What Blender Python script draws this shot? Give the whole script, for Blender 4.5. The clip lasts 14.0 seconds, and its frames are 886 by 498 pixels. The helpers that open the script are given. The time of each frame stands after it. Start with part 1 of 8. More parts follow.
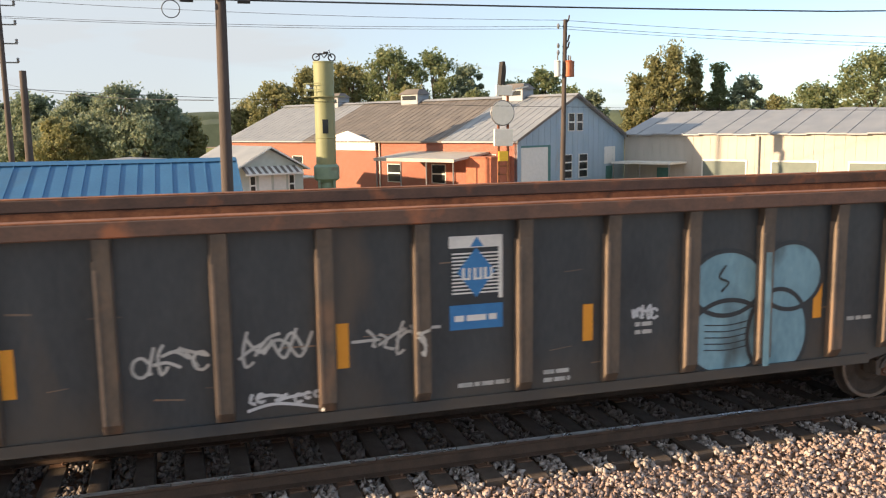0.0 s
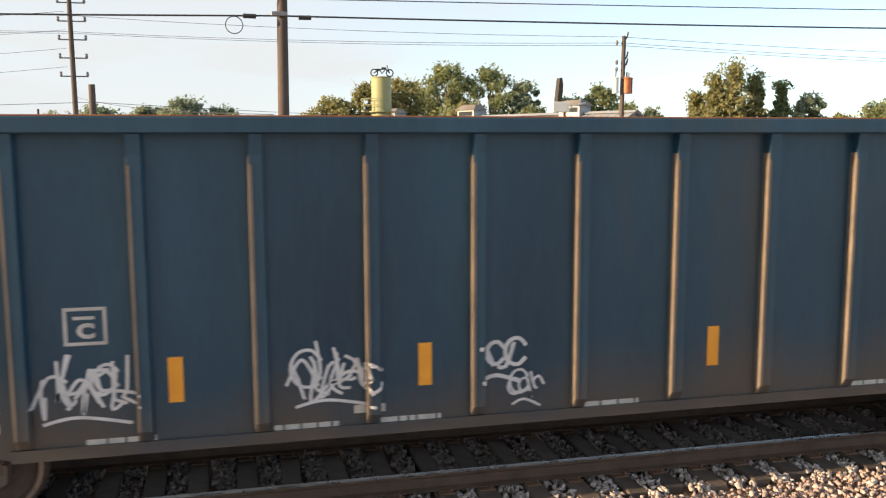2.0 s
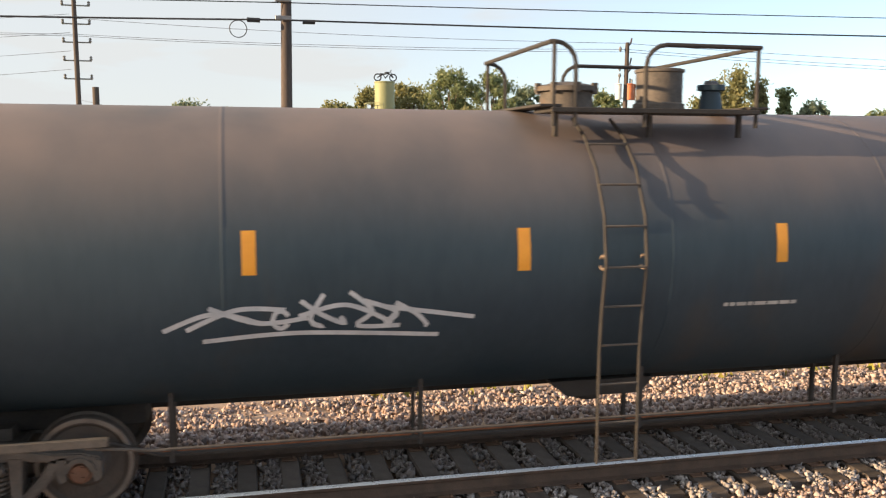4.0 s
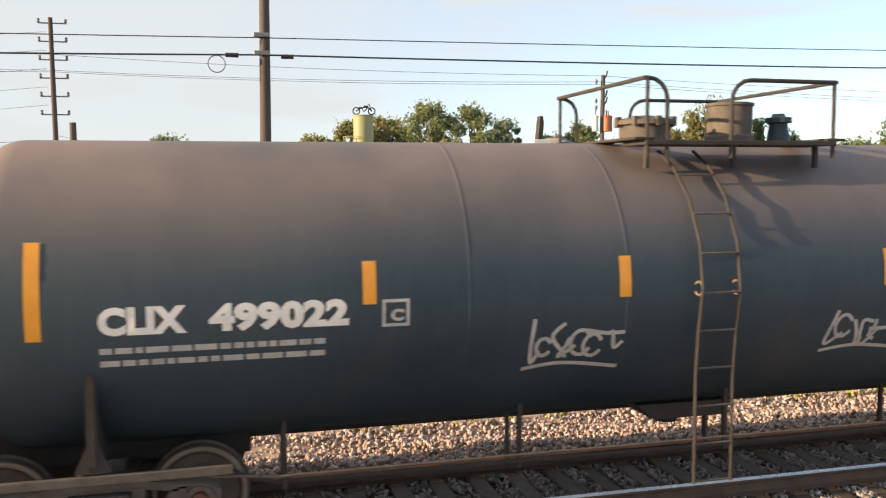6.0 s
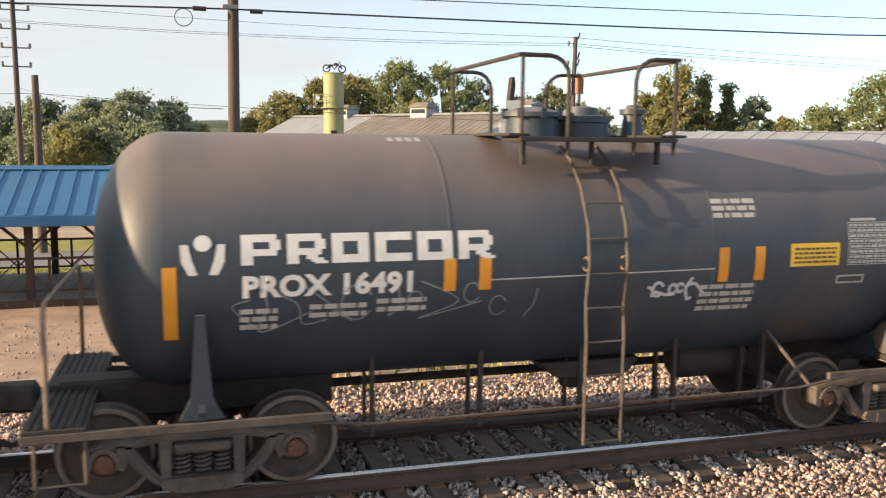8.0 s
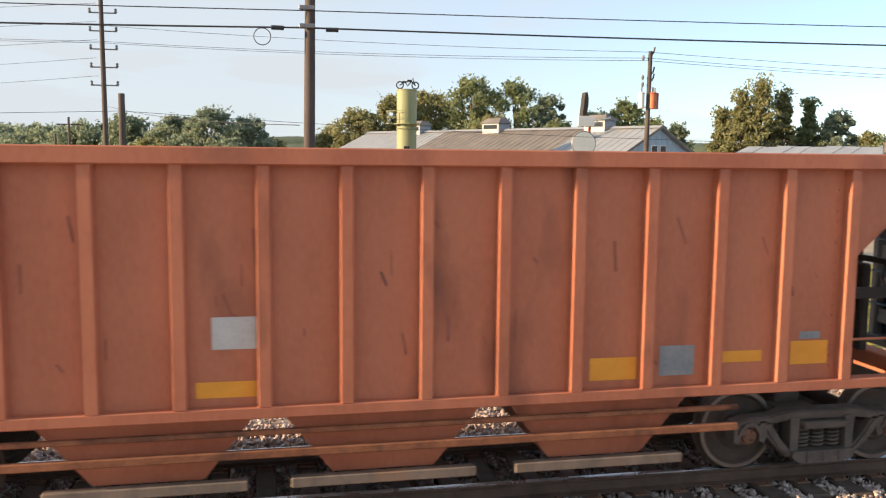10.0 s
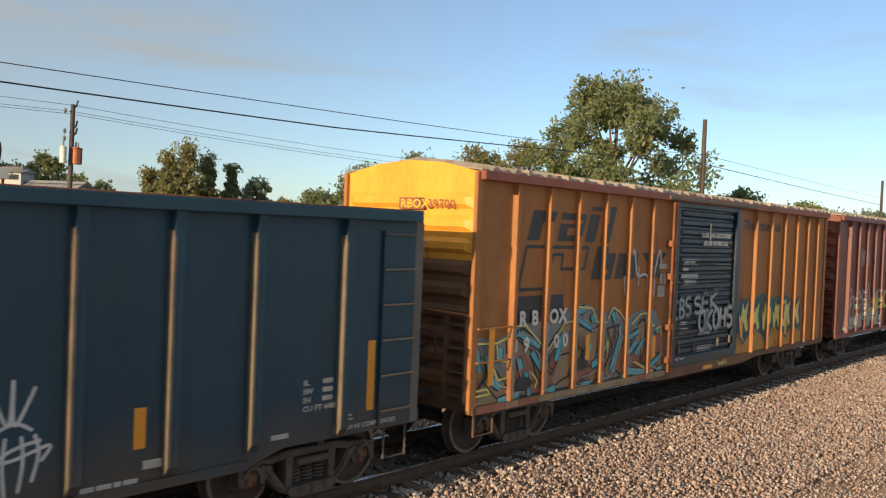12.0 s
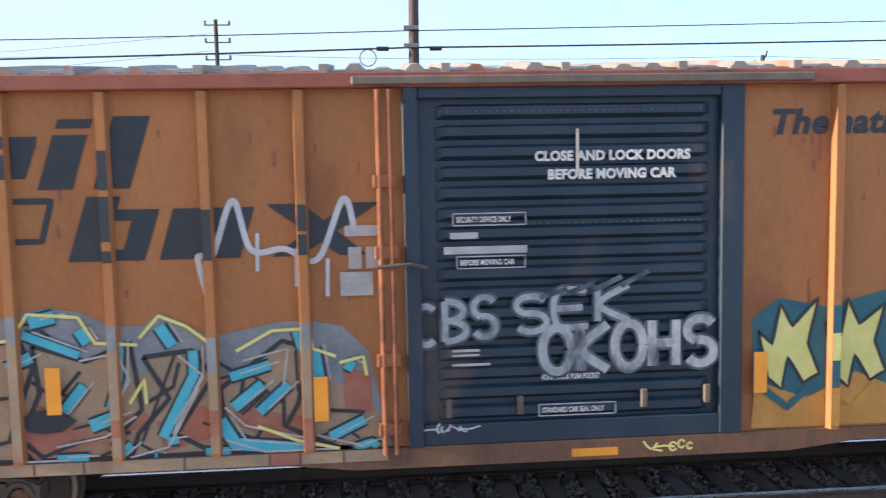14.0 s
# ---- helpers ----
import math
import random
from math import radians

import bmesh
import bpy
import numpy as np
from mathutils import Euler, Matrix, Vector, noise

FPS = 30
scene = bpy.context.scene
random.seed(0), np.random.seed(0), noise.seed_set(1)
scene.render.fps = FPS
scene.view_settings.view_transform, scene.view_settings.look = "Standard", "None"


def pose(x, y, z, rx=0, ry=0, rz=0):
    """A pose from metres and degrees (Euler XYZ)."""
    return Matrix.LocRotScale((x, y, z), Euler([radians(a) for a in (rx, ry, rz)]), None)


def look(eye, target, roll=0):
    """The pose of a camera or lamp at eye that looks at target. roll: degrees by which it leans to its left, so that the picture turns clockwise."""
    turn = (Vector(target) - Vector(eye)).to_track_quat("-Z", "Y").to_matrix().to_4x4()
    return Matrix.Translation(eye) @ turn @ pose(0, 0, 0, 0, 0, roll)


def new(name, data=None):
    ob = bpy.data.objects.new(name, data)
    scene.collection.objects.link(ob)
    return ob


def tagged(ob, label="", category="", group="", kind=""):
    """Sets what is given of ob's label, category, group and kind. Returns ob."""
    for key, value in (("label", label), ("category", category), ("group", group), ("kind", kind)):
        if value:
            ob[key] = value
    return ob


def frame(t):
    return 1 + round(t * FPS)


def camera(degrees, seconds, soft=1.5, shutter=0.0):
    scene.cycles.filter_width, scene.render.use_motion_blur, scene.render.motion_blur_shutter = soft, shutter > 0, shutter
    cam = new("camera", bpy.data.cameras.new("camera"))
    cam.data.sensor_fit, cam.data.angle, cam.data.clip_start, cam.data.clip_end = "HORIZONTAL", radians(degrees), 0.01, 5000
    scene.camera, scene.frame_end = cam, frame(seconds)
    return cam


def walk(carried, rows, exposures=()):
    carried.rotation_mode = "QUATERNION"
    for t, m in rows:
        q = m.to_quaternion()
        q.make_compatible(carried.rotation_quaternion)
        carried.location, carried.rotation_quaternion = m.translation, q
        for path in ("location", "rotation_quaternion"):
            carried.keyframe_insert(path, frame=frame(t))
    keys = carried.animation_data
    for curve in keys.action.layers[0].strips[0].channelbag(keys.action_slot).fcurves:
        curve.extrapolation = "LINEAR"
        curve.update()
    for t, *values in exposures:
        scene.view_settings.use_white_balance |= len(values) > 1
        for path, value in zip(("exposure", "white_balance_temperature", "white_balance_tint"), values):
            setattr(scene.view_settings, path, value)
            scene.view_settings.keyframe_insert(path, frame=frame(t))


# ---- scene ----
# ---- camera ----
CAM = [
    (0.0, -17.06, -8.07, 0.75), (0.5, -16.00, -7.61, 0.47), (1.0, -14.26, -6.99, 0.53), (1.5, -13.63, -6.69, 0.65), (2.0, -13.37, -7.02, 0.18), (2.2, -13.11, -7.06, -0.29),
    (4.5, -13.26, -6.30, -0.14), (5.0, -14.48, -5.21, -0.93), (5.5, -14.46, -4.73, -0.27), (6.0, -14.57, -4.56, 0.28), (6.5, -15.11, -4.62, -0.16), (7.0, -15.91, -5.31, -0.19),
    (7.5, -17.04, -6.13, 0.15), (8.0, -16.52, -7.17, -0.61), (8.2, -17.10, -6.66, -0.83), (10.3, -11.45, -6.20, -0.58), (10.5, -17.66, -5.68, -2.93), (11.0, -31.55, -3.92, -4.22),
    (11.5, -42.88, -1.79, -3.01), (12.0, -48.49, -1.25, -2.33), (12.5, -48.51, -2.28, -1.73), (13.0, -33.03, -5.01, -0.00), (13.5, -14.77, -4.98, 0.97), (14.0, -4.82, -5.17, 1.07),
]
EYE = 3.48      # height of the lens over the rail tops
TRACK = 9.35    # distance to the track's centre line
cam = camera(54.51, 14.0, soft=1.2, shutter=0.12)
walk(cam, [(t, pose(0, 0, EYE, 90 + p, r, y)) for t, y, p, r in CAM], [(0.0, 1.1, 6350, 11), (2.2, 1.3, 6600, 11), (4.5, 1.2, 6650, 11), (8.2, 1.25, 6500, 11), (10.4, 1.15, 6200, 10), (11.0, 1.15, 6450, 9), (11.6, 0.5, 6400, 7), (12.4, 0.37, 6300, 6), (13.0, 0.68, 5900, 10), (13.5, 1.22, 5650, 11), (14.0, 1.45, 5300, 12)])

# ---- world and sun ----
SUN_EL, SUN_AZ = 12.0, 2.8      # elevation; degrees by which the sun stands on the camera's side of the track's line
world = bpy.data.worlds.new("world")
scene.world = world
world.use_nodes = True
wn = world.node_tree.nodes
sky = wn.new("ShaderNodeTexSky")
sky.sky_type, sky.sun_disc = "NISHITA", False
sky.sun_elevation, sky.sun_rotation = radians(SUN_EL), radians(-90 - SUN_AZ)
sky.air_density, sky.dust_density, sky.ozone_density, sky.altitude = 0.75, 0.5, 1.8, 100
wn["Background"].inputs["Strength"].default_value = 0.15
wl = world.node_tree.links
# thin veil and wisps of high cloud, and haze that thickens towards the sun
wc, wm, wz, wr, wx = (wn.new("ShaderNode" + k) for k in ("TexCoord", "Mapping", "TexNoise", "MapRange", "Mix"))
wl.new(wc.outputs["Generated"], wm.inputs["Vector"])
wm.inputs["Scale"].default_value = (1.6, 1.6, 9.0)
wl.new(wm.outputs["Vector"], wz.inputs["Vector"])
wz.inputs["Scale"].default_value, wz.inputs["Detail"].default_value, wz.inputs["Distortion"].default_value = 1.7, 5, 0.4
wl.new(wz.outputs["Fac"], wr.inputs["Value"])
wr.inputs["From Min"].default_value, wr.inputs["From Max"].default_value, wr.inputs["To Max"].default_value = 0.52, 0.74, 0.70
wr.inputs["To Min"].default_value = 0.18
wx.data_type = "RGBA"
hs, hx, hr, ha = (wn.new("ShaderNode" + k) for k in ("VectorMath", "SeparateXYZ", "MapRange", "Math"))
hs.operation = "NORMALIZE"
wl.new(wc.outputs["Generated"], hs.inputs[0])
wl.new(hs.outputs[0], hx.inputs[0])
wl.new(hx.outputs["X"], hr.inputs["Value"])
hr.inputs["From Min"].default_value, hr.inputs["From Max"].default_value = 0.80, 0.0
hr.inputs["To Min"].default_value, hr.inputs["To Max"].default_value = 0.0, 0.75
ha.operation, ha.use_clamp = "ADD", True
wl.new(wr.outputs[0], ha.inputs[0])
wl.new(hr.outputs[0], ha.inputs[1])
wl.new(ha.outputs[0], wx.inputs[0])
wl.new(sky.outputs["Color"], wx.inputs[6])
wx.inputs[7].default_value = (2.26, 2.38, 2.42, 1)
wl.new(wx.outputs[2], wn["Background"].inputs["Color"])
sun = new("sun", bpy.data.lights.new("sun", "SUN"))
sun.data.energy, sun.data.angle, sun.data.color = 5.0, radians(0.6), (1.0, 0.72, 0.43)
sd = Vector((-math.cos(radians(SUN_EL)) * math.cos(radians(SUN_AZ)), -math.cos(radians(SUN_EL)) * math.sin(radians(SUN_AZ)), math.sin(radians(SUN_EL))))
sun.matrix_basis = look(sd * 60, (0, 0, 0))


# ---- materials ----
def surface(name, a, b, rough=0.7, metal=0.0, scale=3.0, fine=40.0, bump=0.15, stain=None, amount=0.5, streak=1.0, rand=0.0, spec=0.5, sunlit_dust=None, splash=None):
    """Two tones mixed by broad and fine noise, optional stains drawn out vertically, fine relief.
    Upward faces can take a warm tone for dust and low sun, and how strong; splash: a dirt tone thrown up from the
    track, from a height downwards."""
    m = bpy.data.materials.new(name)
    m.use_nodes = True
    n, l = m.node_tree.nodes, m.node_tree.links
    p = n["Principled BSDF"]
    co = n.new("ShaderNodeTexCoord")
    mp = n.new("ShaderNodeMapping")
    mp.inputs["Scale"].default_value = (1, 1, streak)
    l.new(co.outputs["Object"], mp.inputs["Vector"])
    n1, n2, n3 = (n.new("ShaderNodeTexNoise") for _ in range(3))
    n1.inputs["Scale"].default_value, n1.inputs["Detail"].default_value = scale, 6
    n2.inputs["Scale"].default_value, n2.inputs["Detail"].default_value = fine, 4
    n3.inputs["Scale"].default_value, n3.inputs["Detail"].default_value = scale * 0.6, 8
    for t in (n1, n2):
        l.new(mp.outputs["Vector"], t.inputs["Vector"])
    l.new(mp.outputs["Vector"], n3.inputs["Vector"])
    add = n.new("ShaderNodeMath")
    add.operation = "MULTIPLY_ADD"
    l.new(n2.outputs["Fac"], add.inputs[0])
    add.inputs[1].default_value = 0.5
    l.new(n1.outputs["Fac"], add.inputs[2])
    rr = n.new("ShaderNodeMapRange")
    rr.inputs["From Min"].default_value, rr.inputs["From Max"].default_value = 0.5, 1.0
    l.new(add.outputs[0], rr.inputs["Value"])
    mix = n.new("ShaderNodeMix")
    mix.data_type = "RGBA"
    mix.inputs[6].default_value, mix.inputs[7].default_value = (*a, 1), (*b, 1)
    l.new(rr.outputs[0], mix.inputs[0])
    out = mix.outputs[2]
    if stain:
        sr = n.new("ShaderNodeMapRange")
        sr.inputs["From Min"].default_value, sr.inputs["From Max"].default_value = 0.72 - 0.32 * amount, 0.86 - 0.32 * amount
        l.new(n3.outputs["Fac"], sr.inputs["Value"])
        m2 = n.new("ShaderNodeMix")
        m2.data_type = "RGBA"
        l.new(sr.outputs[0], m2.inputs[0])
        l.new(out, m2.inputs[6])
        m2.inputs[7].default_value = (*stain, 1)
        out = m2.outputs[2]
    # dusty tone by upward normal, with low sunlight painted into it
    for tone, thick in (sunlit_dust,) if sunlit_dust else ():
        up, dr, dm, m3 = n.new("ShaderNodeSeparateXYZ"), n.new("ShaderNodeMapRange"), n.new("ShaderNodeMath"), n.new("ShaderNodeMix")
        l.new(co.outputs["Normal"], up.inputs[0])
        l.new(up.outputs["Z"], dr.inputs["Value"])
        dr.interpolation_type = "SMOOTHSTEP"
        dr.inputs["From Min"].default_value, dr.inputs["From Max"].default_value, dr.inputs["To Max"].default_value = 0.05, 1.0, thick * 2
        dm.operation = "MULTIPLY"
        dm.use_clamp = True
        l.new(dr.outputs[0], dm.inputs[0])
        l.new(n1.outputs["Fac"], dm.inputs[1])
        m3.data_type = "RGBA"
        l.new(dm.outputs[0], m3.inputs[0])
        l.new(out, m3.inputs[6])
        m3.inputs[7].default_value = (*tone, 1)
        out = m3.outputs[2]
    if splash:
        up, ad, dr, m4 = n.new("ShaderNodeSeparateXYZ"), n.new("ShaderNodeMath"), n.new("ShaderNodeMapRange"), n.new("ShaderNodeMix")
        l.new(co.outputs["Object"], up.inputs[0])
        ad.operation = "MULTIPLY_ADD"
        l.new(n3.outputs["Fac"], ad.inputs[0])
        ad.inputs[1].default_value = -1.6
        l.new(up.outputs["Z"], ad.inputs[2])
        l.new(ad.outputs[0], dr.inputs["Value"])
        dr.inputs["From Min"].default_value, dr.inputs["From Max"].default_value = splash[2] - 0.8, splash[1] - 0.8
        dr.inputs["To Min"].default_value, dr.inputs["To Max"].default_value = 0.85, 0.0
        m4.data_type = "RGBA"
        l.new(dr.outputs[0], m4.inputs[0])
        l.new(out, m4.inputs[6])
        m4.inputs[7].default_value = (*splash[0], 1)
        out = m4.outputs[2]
    if rand:
        oi = n.new("ShaderNodeObjectInfo")
        rm = n.new("ShaderNodeMapRange")
        rm.inputs["To Min"].default_value, rm.inputs["To Max"].default_value = 1 - rand, 1 + rand
        l.new(oi.outputs["Random"], rm.inputs["Value"])
        hs = n.new("ShaderNodeHueSaturation")
        l.new(rm.outputs[0], hs.inputs["Value"])
        l.new(out, hs.inputs["Color"])
        out = hs.outputs["Color"]
    l.new(out, p.inputs["Base Color"])
    ro = n.new("ShaderNodeMapRange")
    ro.inputs["To Min"].default_value, ro.inputs["To Max"].default_value = max(rough - 0.12, 0.05), min(rough + 0.12, 1)
    l.new(n1.outputs["Fac"], ro.inputs["Value"])
    l.new(ro.outputs[0], p.inputs["Roughness"])
    p.inputs["Metallic"].default_value = metal
    p.inputs["Specular IOR Level"].default_value = spec
    if bump:
        bp = n.new("ShaderNodeBump")
        bp.inputs["Strength"].default_value, bp.inputs["Distance"].default_value = bump, 0.02
        l.new(add.outputs[0], bp.inputs["Height"])
        l.new(bp.outputs["Normal"], p.inputs["Normal"])
    return m


def island(name, cols, rough=0.9, through_light=0.0):
    """A tone for each loose piece of a mesh."""
    m = bpy.data.materials.new(name)
    m.use_nodes = True
    n, l = m.node_tree.nodes, m.node_tree.links
    g = n.new("ShaderNodeNewGeometry")
    r = n.new("ShaderNodeValToRGB")
    while len(r.color_ramp.elements) < len(cols):
        r.color_ramp.elements.new(0.5)
    for i, c in enumerate(cols):
        r.color_ramp.elements[i].position = i / (len(cols) - 1)
        r.color_ramp.elements[i].color = (*c, 1)
    l.new(g.outputs["Random Per Island"], r.inputs["Fac"])
    p = n["Principled BSDF"]
    l.new(r.outputs["Color"], p.inputs["Base Color"])
    p.inputs["Roughness"].default_value = rough
    if through_light:
        tr, mx = n.new("ShaderNodeBsdfTranslucent"), n.new("ShaderNodeMixShader")
        l.new(r.outputs["Color"], tr.inputs["Color"])
        mx.inputs["Fac"].default_value = through_light
        l.new(p.outputs["BSDF"], mx.inputs[1])
        l.new(tr.outputs["BSDF"], mx.inputs[2])
        l.new(mx.outputs["Shader"], n["Material Output"].inputs["Surface"])
    return m


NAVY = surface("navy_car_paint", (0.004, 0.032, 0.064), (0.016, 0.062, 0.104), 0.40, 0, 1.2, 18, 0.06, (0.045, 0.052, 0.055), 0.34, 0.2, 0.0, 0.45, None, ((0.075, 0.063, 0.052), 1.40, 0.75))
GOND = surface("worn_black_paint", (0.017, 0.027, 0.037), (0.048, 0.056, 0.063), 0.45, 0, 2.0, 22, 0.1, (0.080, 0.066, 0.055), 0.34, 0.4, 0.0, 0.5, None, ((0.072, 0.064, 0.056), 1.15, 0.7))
POST = surface("scraped_post_paint", (0.115, 0.090, 0.070), (0.24, 0.175, 0.130), 0.65, 0, 4, 30, 0.1, (0.24, 0.15, 0.095), 0.5, 0.5)
NPOST = surface("dusty_post_paint", (0.10, 0.085, 0.07), (0.19, 0.15, 0.115), 0.65, 0, 4, 30, 0.1, (0.05, 0.055, 0.06), 0.3, 0.5)
# both tank paints carry warm sunlight in the colour of their tops
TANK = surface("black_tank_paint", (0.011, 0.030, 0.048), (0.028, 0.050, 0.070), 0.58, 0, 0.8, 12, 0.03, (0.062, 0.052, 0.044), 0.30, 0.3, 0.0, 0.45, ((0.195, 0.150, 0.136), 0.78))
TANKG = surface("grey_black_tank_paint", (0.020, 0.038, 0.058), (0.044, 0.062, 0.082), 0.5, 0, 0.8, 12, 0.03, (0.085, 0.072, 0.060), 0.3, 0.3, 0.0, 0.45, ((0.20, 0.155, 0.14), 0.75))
GPOST = surface("dark_worn_post_paint", (0.050, 0.043, 0.038), (0.115, 0.088, 0.068), 0.6, 0, 4, 30, 0.1, (0.20, 0.115, 0.07), 0.42, 0.5)
ENDG = surface("dusty_grey_end_steel", (0.115, 0.108, 0.100), (0.180, 0.165, 0.150), 0.75, 0, 2, 25, 0.1, (0.09, 0.085, 0.08), 0.4, 0.4)
RUST = surface("rusty_steel", (0.16, 0.055, 0.025), (0.33, 0.13, 0.06), 0.85, 0, 5, 40, 0.2, (0.09, 0.04, 0.025), 0.5)
ORANGE = surface("faded_red_oxide", (0.36, 0.112, 0.058), (0.48, 0.170, 0.090), 0.6, 0, 1.6, 25, 0.08, (0.17, 0.060, 0.038), 0.40, 0.4)
YELLOW = surface("boxcar_yellow", (0.62, 0.29, 0.035), (0.80, 0.42, 0.05), 0.5, 0, 1.5, 20, 0.06, (0.33, 0.13, 0.04), 0.25, 0.4)
BROWN = surface("weathered_boxcar_yellow", (0.30, 0.134, 0.050), (0.42, 0.190, 0.070), 0.62, 0, 1.2, 20, 0.06, (0.20, 0.078, 0.038), 0.50, 0.45, 0, 0.25)
CHORD = surface("red_brown_chord", (0.20, 0.06, 0.04), (0.30, 0.10, 0.065), 0.6, 0, 3, 30, 0.1, (0.10, 0.05, 0.04), 0.4)
REDCAR = surface("maroon_car_paint", (0.14, 0.042, 0.036), (0.21, 0.066, 0.052), 0.55, 0, 2, 25, 0.08, (0.12, 0.05, 0.04), 0.4, 0.4)
DOORB = surface("dark_door_paint", (0.008, 0.024, 0.046), (0.024, 0.044, 0.072), 0.45, 0, 2, 25, 0.08, (0.10, 0.08, 0.07), 0.25, 0.5)
ROOFG = surface("galvanised_roof", (0.22, 0.195, 0.17), (0.34, 0.30, 0.265), 0.55, 0.2, 4, 30, 0.1, (0.30, 0.14, 0.08), 0.5)
TRUCK = surface("grimy_cast_steel", (0.055, 0.049, 0.045), (0.13, 0.108, 0.092), 0.8, 0, 6, 45, 0.2, (0.12, 0.078, 0.052), 0.35)
BEARING = surface("rusty_bearing", (0.11, 0.055, 0.035), (0.19, 0.095, 0.06), 0.75, 0, 8, 50, 0.2)
WHEEL = surface("wheel_steel", (0.045, 0.036, 0.031), (0.09, 0.072, 0.060), 0.8, 0.1, 8, 50, 0.1, (0.075, 0.045, 0.03), 0.4)
TREAD = surface("worn_bright_steel", (0.15, 0.145, 0.14), (0.24, 0.23, 0.22), 0.4, 0.8, 8, 60, 0.03)
UNDER = surface("grimy_underframe", (0.020, 0.018, 0.018), (0.050, 0.043, 0.038), 0.8, 0, 5, 40, 0.15)
RAILM = surface("rusty_rail_side", (0.055, 0.035, 0.025), (0.11, 0.07, 0.05), 0.8, 0, 6, 50, 0.15)
RAILT = surface("polished_rail_head", (0.42, 0.42, 0.43), (0.55, 0.55, 0.55), 0.28, 0.95, 4, 60, 0.03)
TIE = surface("creosoted_timber", (0.060, 0.046, 0.038), (0.125, 0.098, 0.080), 0.9, 0, 6, 60, 0.4, (0.12, 0.10, 0.085), 0.35, 1, 0.3)
PLATE = surface("rusted_tie_plate", (0.12, 0.065, 0.04), (0.2, 0.115, 0.075), 0.85, 0, 9, 60, 0.2)
WHITE = surface("white_stencil_paint", (0.62, 0.62, 0.60), (0.78, 0.77, 0.74), 0.6, 0, 6, 40, 0.02)
DULLW = surface("dirty_white_paint", (0.32, 0.32, 0.31), (0.52, 0.51, 0.49), 0.7, 0, 6, 40, 0.02)
SPRAY = surface("pale_spray_paint", (0.42, 0.44, 0.47), (0.60, 0.61, 0.63), 0.6, 0, 5, 30, 0.02)
REFL = surface("amber_reflective_tape", (0.66, 0.27, 0.022), (0.76, 0.34, 0.034), 0.4, 0, 5, 60, 0.02)
SIGNY = surface("yellow_placard", (0.70, 0.45, 0.03), (0.80, 0.52, 0.05), 0.5, 0, 6, 50, 0.02)
BLUEP = surface("bright_blue_paint", (0.025, 0.16, 0.40), (0.04, 0.21, 0.48), 0.5, 0, 5, 40, 0.02)
PALEB = surface("pale_blue_spray", (0.12, 0.25, 0.32), (0.24, 0.41, 0.49), 0.6, 0, 3, 20, 0.02, (0.07, 0.10, 0.11), 0.48, 0.4)
DARKP = surface("dark_blue_black_paint", (0.018, 0.026, 0.034), (0.030, 0.040, 0.050), 0.5, 0, 5, 40, 0.02)
CYAN = surface("cyan_spray", (0.06, 0.36, 0.48), (0.12, 0.48, 0.60), 0.55, 0, 4, 30, 0.02)
LIME = surface("pale_yellow_spray", (0.62, 0.60, 0.16), (0.74, 0.70, 0.26), 0.55, 0, 4, 30, 0.02)
TAN = surface("tan_spray", (0.25, 0.185, 0.115), (0.36, 0.265, 0.17), 0.6, 0, 3, 25, 0.02, (0.24, 0.11, 0.06), 0.35)
REDBR = surface("brown_red_spray", (0.26, 0.095, 0.06), (0.36, 0.15, 0.10), 0.6, 0, 3, 25, 0.02, (0.30, 0.19, 0.12), 0.4)
HAZE = surface("thin_silver_overspray", (0.03, 0.05, 0.075), (0.12, 0.145, 0.17), 0.55, 0, 7, 40, 0.02, (0.02, 0.035, 0.06), 0.6, 0.6)
SILVER = surface("worn_silver_spray", (0.20, 0.23, 0.26), (0.46, 0.49, 0.52), 0.55, 0, 6, 30, 0.02, (0.05, 0.06, 0.075), 0.62, 0.6)
SLATE = surface("slate_spray", (0.15, 0.18, 0.20), (0.28, 0.29, 0.30), 0.6, 0, 3, 25, 0.02)
RCHORD = surface("rust_stained_chord", (0.07, 0.045, 0.038), (0.14, 0.08, 0.06), 0.75, 0, 4, 30, 0.15, (0.28, 0.11, 0.055), 0.45)
# grimy brown; on the boxcar's lower ends it also stands for cast shadow
GRIME_SHADED = surface("grimy_shaded_brown", (0.10, 0.055, 0.034), (0.19, 0.10, 0.055), 0.75, 0, 2, 25, 0.1, (0.05, 0.04, 0.035), 0.5, 0.4)
GREYP = surface("mill_grey_patch", (0.42, 0.42, 0.41), (0.55, 0.54, 0.52), 0.6, 0, 5, 40, 0.02)


